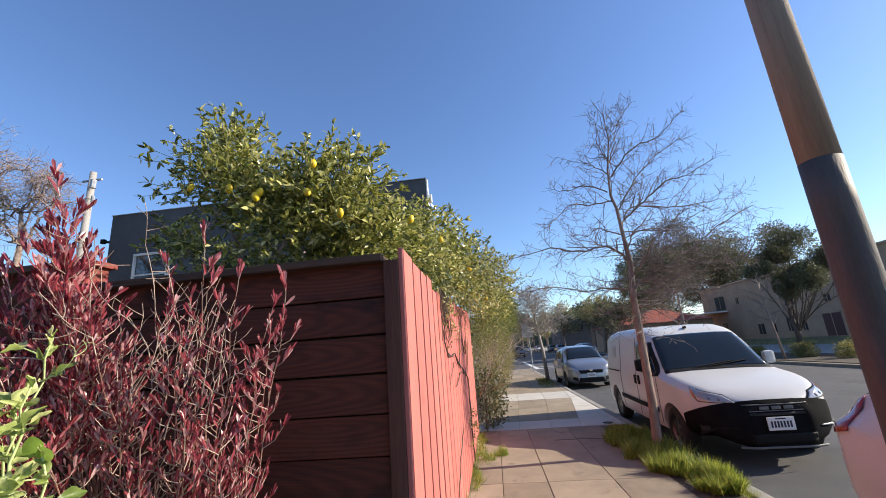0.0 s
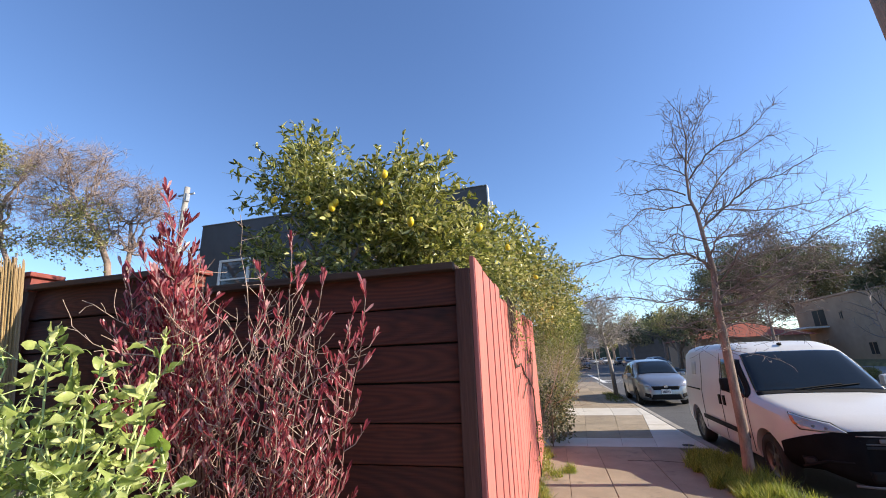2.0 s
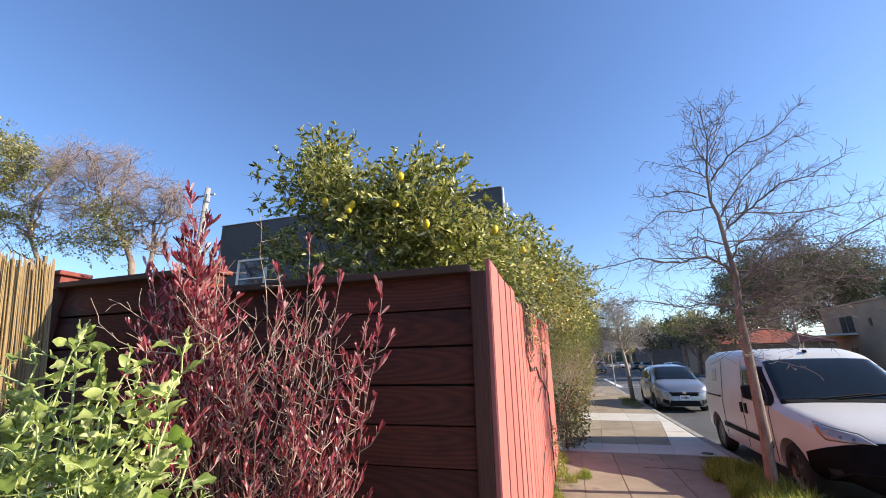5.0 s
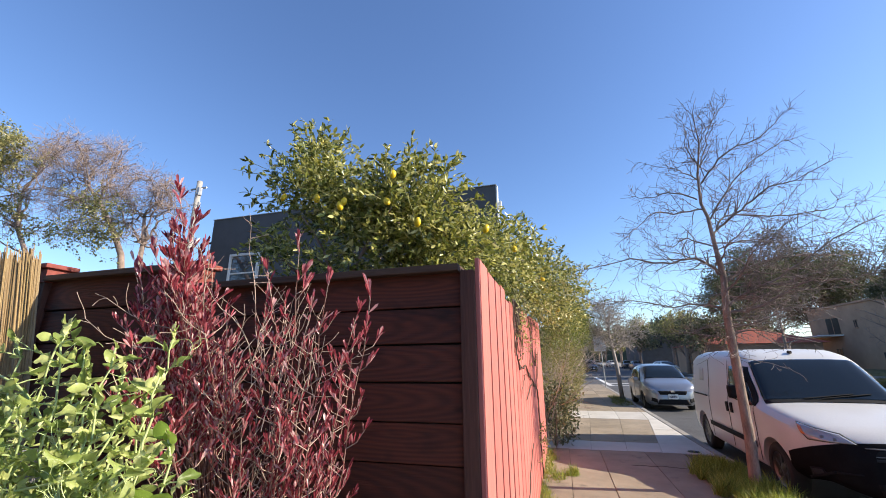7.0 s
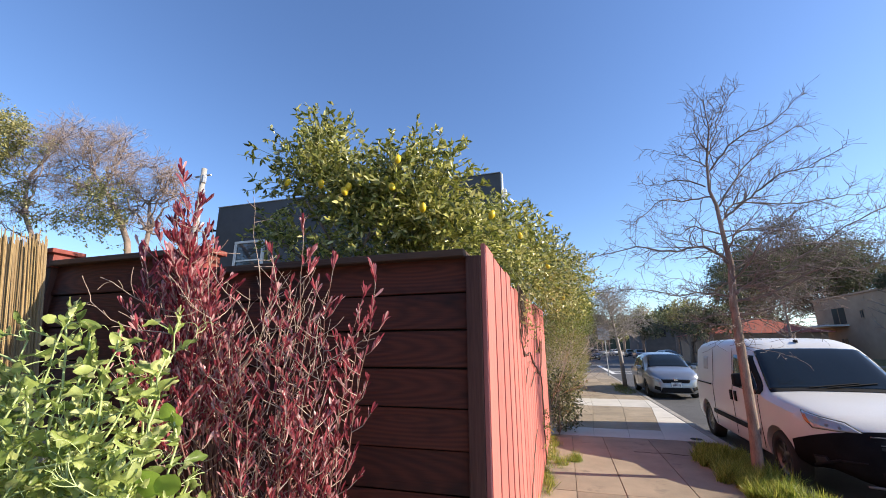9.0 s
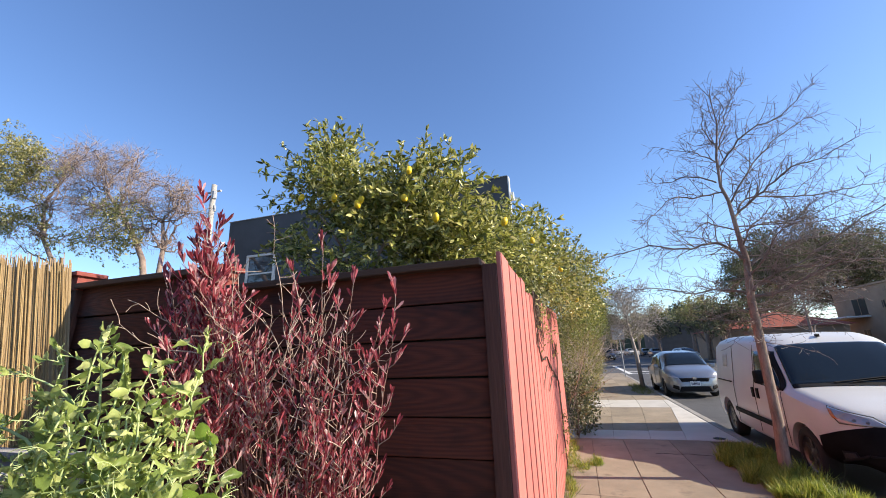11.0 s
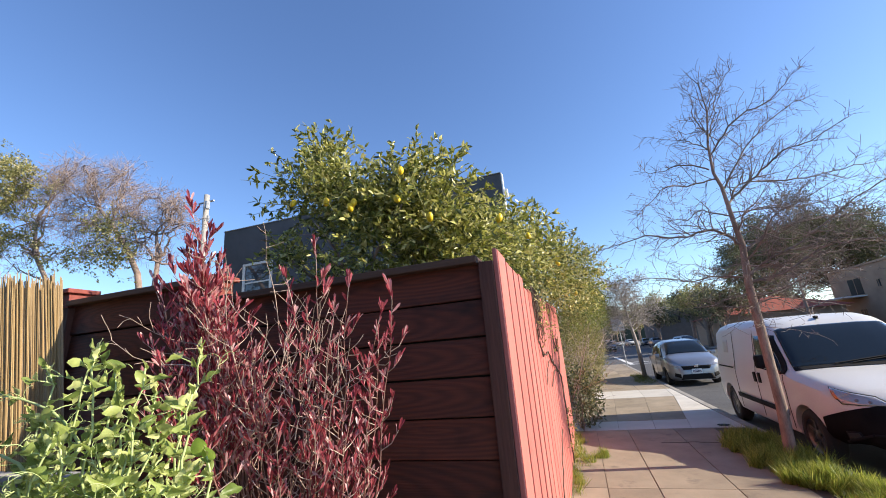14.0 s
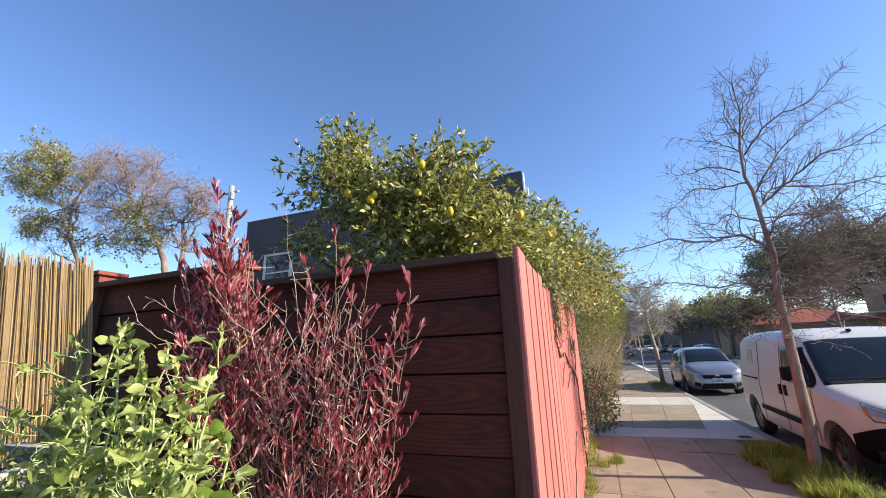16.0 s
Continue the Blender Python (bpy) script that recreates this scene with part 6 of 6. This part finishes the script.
    for s in (-1, 1):
        hl = link("headlamp", sh.patch("headlamp", [(80, 0.785), (46, 0.795), (31, 0.96), (70, 0.872)], "corner", 18, 8, 0.014, s), LAMP_GLASS, v, "clear swept headlamp")
        link("bezel", sh.patch("bezel", [(82, 0.78), (45, 0.788), (29, 0.967), (71, 0.88)], "corner", 18, 8, 0.007, s), BLACK_PLASTIC, hl)
        link("indicator", sh.patch("indicator", [(44, 0.84), (40, 0.845), (32, 0.945), (37, 0.93)], "corner", 4, 4, 0.018, s), AMBER, hl, "amber side indicator")
        for q, h in ((66, 0.815), (57, 0.83)):
            bm = bmesh.new()
            bmesh.ops.create_uvsphere(bm, u_segments=12, v_segments=8, radius=0.026)
            cx, cy = sh.corner(q, h, s)[:2]
            bmesh.ops.translate(bm, vec=(cx, cy + 0.002, h), verts=bm.verts)
            part("bulb_bowl", bm, DULL_TRIM, hl, "", True)
        # bezel and lips: left black stands in for shade, right pale for sun
        fl = link("fog_bezel", sh.patch("fog_bezel", [(56, 0.43), (43, 0.41), (42, 0.5), (53, 0.51)], "corner", 6, 4, 0.035, s), DULL_TRIM if s > 0 else BLACK_PLASTIC, v, "fog lamp in a moulded bezel")
        link("fog_lamp", sh.patch("fog_lamp", [(54, 0.442), (44, 0.425), (43.5, 0.485), (52, 0.495)], "corner", 6, 4, 0.043, s), RUBBER, fl)
        link("bumper_lip", sh.patch("bumper_lip", [(78, 0.485), (62, 0.475), (62, 0.5), (78, 0.498)], "corner", 8, 2, 0.06, s), SIGN_BACK if s > 0 else BLACK_PLASTIC, v, "moulded edge of the bumper")
        link("bumper_lip", sh.patch("bumper_lip", [(62, 0.475), (42, 0.37), (41, 0.4), (62, 0.502)], "corner", 10, 2, 0.045, s), SIGN_BACK if s > 0 else BLACK_PLASTIC, v, "moulded edge of the bumper")
        link("door_window", sh.patch("door_window", [(1.4, 1.05), (2.32, 1.1), (2.32, 1.6), (1.92, 1.6)], "side", 8, 6, 0.006, s), CAR_GLASS, v, "dark front door window")
        link("quarter_pillar", sh.patch("quarter_pillar", [(1.62, 1.06), (1.67, 1.06), (1.75, 1.44), (1.7, 1.42)], "side", 2, 5, 0.012, s), BLACK_PLASTIC, v)
        for a, b in ((1.34, 0.34), (2.38, 0.34), (3.42, 0.34)):
            link("door_seam", sh.patch("door_seam", [(a, b), (a + 0.012, b), (a + 0.012, 1.7 if a > 1.5 else 1.1), (a, 1.7 if a > 1.5 else 1.1)], "side", 1, 12, 0.002, s), BLACK_PLASTIC, v)
        link("side_strip", sh.patch("side_strip", [(1.4, 0.5), (3.5, 0.52), (3.5, 0.6), (1.4, 0.58)], "side", 10, 2, 0.016, s), BLACK_PLASTIC, v, "grey-black rubbing strip")
        link("slide_rail", sh.patch("slide_rail", [(3.5, 1.02), (4.45, 1.02), (4.45, 1.045), (3.5, 1.045)], "side", 6, 1, 0.01, s), BLACK_PLASTIC, v)
        for a in (2.24, 2.44):
            part("door_handle", box(s * (sh.side_x(a, 0.95)) - 0.02, s * (sh.side_x(a, 0.95)) + 0.02, a - 0.05, a + 0.05, 0.86, 1.02, 0.015), BLACK_PLASTIC, v, "black door handle")
        link("emblem", sh.patch("emblem", [(3.75, 1.3), (4.05, 1.3), (4.05, 1.55), (3.75, 1.55)], "side", 4, 4, 0.003, s), SIGN_BACK, v, "faded round logo patch")
        # sunlight is put into the right mirror's white; the left stays black
        mir = part("wing_mirror", box(s * 1.02 - 0.08, s * 1.02 + 0.08, 1.6, 1.72, 1.13, 1.33, 0.045), VAN_WHITE if s > 0 else BLACK_PLASTIC, v, "wing mirror coloured white for the sun on it" if s > 0 else "black wing mirror")
        part("mirror_arm", box(s * 0.9 - 0.06, s * 0.9 + 0.06, 1.62, 1.7, 1.08, 1.14, 0.01), BLACK_PLASTIC, mir)
        for y in (0.92, 4.03):
            wheel(v, s * 0.79, y, 0.325, s)
    link("windshield", sh.patch("windshield", [(1.27, -0.78), (1.89, -0.67), (1.89, 0.67), (1.27, 0.78)], "top", 30, 24, 0.01), CAR_GLASS, v, "large dark windscreen")
    link("cowl", sh.patch("cowl", [(1.19, -0.79), (1.27, -0.78), (1.27, 0.78), (1.19, 0.79)], "top", 3, 16, 0.006), BLACK_PLASTIC, v)
    for s in (-1, 1):
        link("wiper", tubes("wiper", [[((s * 0.1 - 0.2, 1.25, sh.top_z(1.25, 0.1) + 0.025), 0.008), ((s * 0.1 + 0.4, 1.33, sh.top_z(1.33, 0.4) + 0.025), 0.008)]], 5), BLACK_PLASTIC, v)
    part("roof_aerial", box(-0.016, 0.016, 2.05, 2.15, 1.79, 1.835, 0.01), BLACK_PLASTIC, v, "short roof aerial")
    plate(v, bs, 0.54, -0.02)
    for s in (-1, 1):
        link("pillar", sh.patch("pillar", [(1.27, 1.06), (1.4, 1.06), (1.9, 1.6), (1.82, 1.59)], "side", 3, 10, 0.005, s), BLACK_PLASTIC, v, "black windscreen pillar")
    v.matrix_basis = m
    return v


def hatchback(name, m, paint, label, category, length=4.06, height=1.52, tail=0.95):
    v = thing(name, (0, 0, 0), label, category)
    h, L = height, length
    sh = Shell([(0.0, 0.66, 0.5, 0.44, 0.2), (0.04, 0.75, 0.63, 0.56, 0.19), (0.12, 0.83, 0.73, 0.66, 0.18), (0.32, 0.92, 0.8, 0.73, 0.18), (0.62, 0.99, 0.835, 0.76, 0.18), (0.8, 1.03, 0.84, 0.75, 0.18), (1.2, h - 0.25, 0.845, 0.66, 0.18), (1.6, h - 0.06, 0.847, 0.61, 0.18), (2.2, h, 0.847, 0.6, 0.18), (L - 0.7, h - 0.06, 0.84, 0.58, 0.18), (L - 0.35, h - 0.25, 0.83, 0.56, 0.2), (L - 0.12, tail + 0.1, 0.82, 0.66, 0.24), (L - 0.03, tail, 0.8, 0.66, 0.26), (L, tail - 0.1, 0.74, 0.62, 0.3)], 0.92, 120, 10)
    body = link("body", sh.mesh("body"), paint, v)
    cut_arches(body, [(0.8, 0.3), (L - 0.75, 0.3)], 0.34, 0.845)
    shade_auto(body)
    link("windshield", sh.patch("windshield", [(0.84, -0.69), (1.58, -0.56), (1.58, 0.56), (0.84, 0.69)], "top", 14, 14, 0.008), CAR_GLASS, v, "dark windscreen")
    link("rear_window", sh.patch("rear_window", [(L - 0.62, -0.5), (L - 0.2, -0.58), (L - 0.2, 0.58), (L - 0.62, 0.5)], "top", 6, 10, 0.006), CAR_GLASS, v)
    for s in (-1, 1):
        link("side_window", sh.patch("side_window", [(1.12, 0.95), (2.25, 0.95), (2.25, h - 0.15), (1.68, h - 0.17)], "side", 8, 5, 0.006, s), CAR_GLASS, v)
        link("side_window", sh.patch("side_window", [(2.3, 0.95), (L - 0.85, 0.97), (L - 1.0, h - 0.2), (2.3, h - 0.15)], "side", 8, 5, 0.006, s), CAR_GLASS, v)
        link("headlamp", sh.patch("headlamp", [(78, 0.64), (48, 0.68), (36, 0.83), (68, 0.72)], "corner", 12, 5, 0.009, s), LAMP_GLASS, v, "clear headlamp")
        link("tail_lamp", sh.patch("tail_lamp", [(L - 0.24, tail - 0.17), (L - 0.04, tail - 0.22), (L - 0.06, tail - 0.03), (L - 0.2, tail + 0.07)], "side", 6, 6, 0.012, s), RED_LENS, v, "red tail lamp")
        for a in (1.2, 2.27):
            link("door_seam", sh.patch("door_seam", [(a, 0.3), (a + 0.01, 0.3), (a + 0.01, 0.93), (a, 0.93)], "side", 1, 8, 0.002, s), BLACK_PLASTIC, v)
        part("wing_mirror", box(s * 0.93 - 0.08, s * 0.93 + 0.08, 1.2, 1.32, 0.95, 1.08, 0.03), paint, v)
        for y in (0.8, L - 0.75):
            wheel(v, s * 0.73, y, 0.295, s)
    gr = link("grille", sh.patch("grille", [(-0.4, 0.54), (0.4, 0.54), (0.46, 0.66), (-0.46, 0.66)], "front", 16, 4, 0.016), BLACK_PLASTIC, v, "black grille with a chrome badge")
    yb = sh.front_s(0, 0.64) - 0.03
    part("badge", box(-0.06, 0.06, yb, yb + 0.01, 0.61, 0.7, 0.01), CHROME, gr)
    link("air_intake", sh.patch("air_intake", [(-0.52, 0.22), (0.52, 0.22), (0.44, 0.39), (-0.44, 0.39)], "front", 12, 4, 0.03), BLACK_PLASTIC, v, "black lower air intake")
    for s in (-1, 1):
        link("fog_recess", sh.patch("fog_recess", [(s * 0.5, 0.27), (s * 0.68, 0.33), (s * 0.66, 0.44), (s * 0.5, 0.4)], "front", 5, 3, 0.012), BLACK_PLASTIC, v)
    plate(v, sh, 0.48)
    v.matrix_basis = m
    return v


ROADZ = -0.12
cargo_van(pose(3.53, 5.88, ROADZ, 0, 0, -1.5))
hatchback("hatchback", pose(3.6, 16.2, ROADZ), SILVER, "silver compact hatchback parked facing along the kerb", "car", 4.06, 1.56)
hatchback("white_car", pose(3.52, -0.4, ROADZ, 0, 0, 0), VAN_WHITE, "white car with red tail lamps parked before the van", "car", 4.3, 1.5, 1.06)
hatchback("dark_suv", pose(4.5, 66, ROADZ, 0, 0, 25), DARK_PAINT, "black sport utility car beyond the crossing", "car", 4.5, 1.78)
hatchback("far_car", pose(12.0, 52, ROADZ, 0, 0, 14), VAN_WHITE, "white car parked beyond the crossing", "car")
hatchback("far_car", pose(12.4, 76, ROADZ, 0, 0, 4), BLUE_PAINT, "dark blue car parked far down the street", "car")
hatchback("far_car", pose(11.6, 104, ROADZ, 0, 0, 10), VAN_WHITE, "white car parked far down the street", "car")
hatchback("far_car", pose(9.2, 112, ROADZ, 0, 0, 20), SILVER, "pale silver car parked far down the street", "car")
hatchback("far_car", pose(12.4, 88, ROADZ, 0, 0, 0), DARK_PAINT, "dark car parked far down the street", "car")

# ---- buildings across the street ----


def building(name, x0, x1, y0, y1, h, wall, label, wins, roof=None):
    """A block whose windows (axis, a0, a1, z0, z1) lie on its street face, x0, or its near face, y0."""
    b = thing(name, ((x0 + x1) / 2, (y0 + y1) / 2, 0), label, "building")
    part("wall", box(x0, x1, y0, y1, -0.1, h), wall, b)
    if roof:
        bm = bmesh.new()
        e = 0.5
        vs = [bm.verts.new(q) for q in ((x0 - e, y0 - e, h), (x1 + e, y0 - e, h), (x1 + e, y1 + e, h), (x0 - e, y1 + e, h), ((x0 + x1) / 2, y0 + 2, h + 1.6), ((x0 + x1) / 2, y1 - 2, h + 1.6))]
        for f in ((0, 1, 4), (1, 2, 5, 4), (2, 3, 5), (3, 0, 4, 5), (3, 2, 1, 0)):
            bm.faces.new([vs[i] for i in f])
        part("roof", bm, roof, b, "low tiled roof")
    else:
        part("roof", box(x0 - 0.15, x1 + 0.15, y0 - 0.15, y1 + 0.15, h, h + 0.18, 0.02), wall, b, "flat roof edge")
    for ax, a0, a1, z0, z1, dark in wins:
        if ax == "x":
            w = part("window", box(x0 - 0.02, x0 + 0.05, a0, a1, z0, z1), MAROON if dark else DIM_GLASS, b, "dark window" if not dark else "dull maroon garage door")
            for q in (box(x0 - 0.07, x0 - 0.0, a0 - 0.08, a1 + 0.08, z1, z1 + 0.1), box(x0 - 0.09, x0 - 0.0, a0 - 0.08, a1 + 0.08, z0 - 0.1, z0)):
                part("sill", q, wall, w)
            part("mullion", box(x0 - 0.04, x0 - 0.021, (a0 + a1) / 2 - 0.03, (a0 + a1) / 2 + 0.03, z0, z1), wall, w)
        else:
            w = part("window", box(a0, a1, y0 - 0.02, y0 + 0.05, z0, z1), DIM_GLASS, b, "dark window")
            part("sill", box(a0 - 0.08, a1 + 0.08, y0 - 0.09, y0, z0 - 0.1, z0), wall, w)
    return b


tan = building("tan_building", 27, 37, 24, 55, 6.5, STUCCO_TAN, "tan stucco two-storey building on a low grass bank", [("x", 50.0, 52.0, 3.86, 5.45, 0), ("x", 47.4, 47.8, 4.3, 4.95, 0), ("x", 40.0, 40.5, 3.35, 4.05, 0), ("x", 35.4, 36.0, 3.27, 3.87, 0), ("x", 50.5, 51.4, 0.95, 2.4, 0), ("x", 44.2, 45.1, 0.97, 1.97, 0), ("x", 42.5, 43.0, 1.08, 2.06, 0), ("x", 40.3, 40.9, 1.1, 2.28, 0), ("x", 38.6, 39.1, 1.12, 2.26, 0), ("x", 34.9, 36.7, 0.55, 2.32, 1)])
part("awning", box(25.0, 26.99, 49.7, 55.5, 3.62, 3.76, 0.02), WHITE, tan, "thin white flat awning over the door")
bm = bmesh.new()
bank = [bm.verts.new(q) for y in (23.0, 56.0) for q in ((25.4, y, 0.0), (25.6, y, 0.3), (26.4, y, 0.5), (26.99, y, 0.52), (26.99, y, 0.0))]
bm.faces.new(bank[4::-1])
bm.faces.new(bank[5:])
for k in range(5):
    bm.faces.new((bank[k], bank[(k + 1) % 5], bank[5 + (k + 1) % 5], bank[5 + k]))
part("grass_bank", bm, BANK_GRASS, tan, "dry low grass bank")
apron = part("apron", box(17.6, 25.38, 20, 56, -0.05, 0.03, 0.01), KERB)
tagged(apron, "pale concrete apron before the tan building", "pavement", kind="structure")
building("far_house", 14.5, 24, 47.5, 60, 3.0, STUCCO_TAN, "low house with a red tiled roof beyond the crossing", [("x", 49, 51, 1, 2.2, 0), ("x", 54, 56, 1, 2.2, 0), ("y", 16, 18, 1, 2.2, 0)], ROOF_TILE)
building("far_house", -14, -4, 66, 82, 5.5, STUCCO_TAN, "tan two-storey house far down the street", [("y", -12, -10, 1, 2.4, 0), ("y", -8, -6, 1, 2.4, 0), ("y", -12, -10, 3.6, 4.9, 0), ("y", -8, -6, 3.6, 4.9, 0)])
building("far_house", 14.5, 26, 84, 104, 6.0, STUCCO, "grey house far down the street", [("x", 86, 88, 1, 2.4, 0), ("x", 92, 94, 1, 2.4, 0), ("y", 16, 18, 3.6, 4.9, 0)])
building("far_house", -16, -2.5, 100, 130, 7.0, STUCCO_TAN, "tan house far down the street", [("y", -12, -10, 1, 2.4, 0), ("y", -7, -5, 3.6, 4.9, 0)])

# ---- pavement slabs ----


def slab(pts, material):
    k = 0.0022
    cx, cy = sum(p[0] for p in pts) / 4, sum(p[1] for p in pts) / 4
    q = [(x + k * (1 if x < cx else -1), y + k * (1 if y < cy else -1)) for x, y in pts]
    return part("slab", prism(q, -0.014, rnd.uniform(-0.003, 0.001), 0.004), material, pavement)


ys = [-7.0, -4.5, -2.0, 0.4, 2.9, 5.4, 8.62]
xs = [-0.45, 0.03, 0.565, 1.32, 1.95]
for y0, y1 in zip(ys, ys[1:]):
    for x0, x1 in zip(xs, xs[1:]):
        slab([(x0, y0), (x1, y0), (x1, y1), (x0, y1)], SLAB)
    if y1 < 5.0:
        slab([(1.95, y0), (2.45, y0), (2.45, y1), (1.95, y1)], SLAB)
edge = lambda y: min(1.71 + 0.13 * (y - 9.3), 2.3)
ys = [8.62, 9.5, 11.3, 13.0, 14.8, 16.4, 18.2, 20.0, 22.0, 24.0, 26.0, 28.0, 30.2]
for i, (y0, y1) in enumerate(zip(ys, ys[1:])):
    a, b = edge(y0), edge(y1)
    m = SLAB_NEW if i == 0 or i in (3,) else SLAB
    for u, w in ((0, 0.42), (0.42, 0.72), (0.72, 1)):
        slab([(-0.45 + (a + 0.45) * u, y0), (-0.45 + (a + 0.45) * w, y0), (-0.45 + (b + 0.45) * w, y1), (-0.45 + (b + 0.45) * u, y1)], m)
    slab([(a, y0), (2.45, y0), (2.45, y1), (b, y1)], SLAB_NEW if i < 4 else SLAB)
part("drain_cover", prism([(2.17 + 0.1 * math.cos(t * 0.524), 8.82 + 0.1 * math.sin(t * 0.524)) for t in range(12)], -0.01, 0.003), BLACK_PLASTIC, pavement, "small round iron cover")
crack, yc = [], 7.53
for k in range(23):
    yc += rnd.gauss(0, 0.012)
    crack.append((0.95 + 0.036 * k, yc, 0.004 + rnd.uniform(0, 0.012)))
part("crack", prism([(x, y - w) for x, y, w in crack] + [(x, y + w) for x, y, w in crack[::-1]], -0.004, 0.0035), JOINT, pavement, "dirt-filled crack across the slabs")
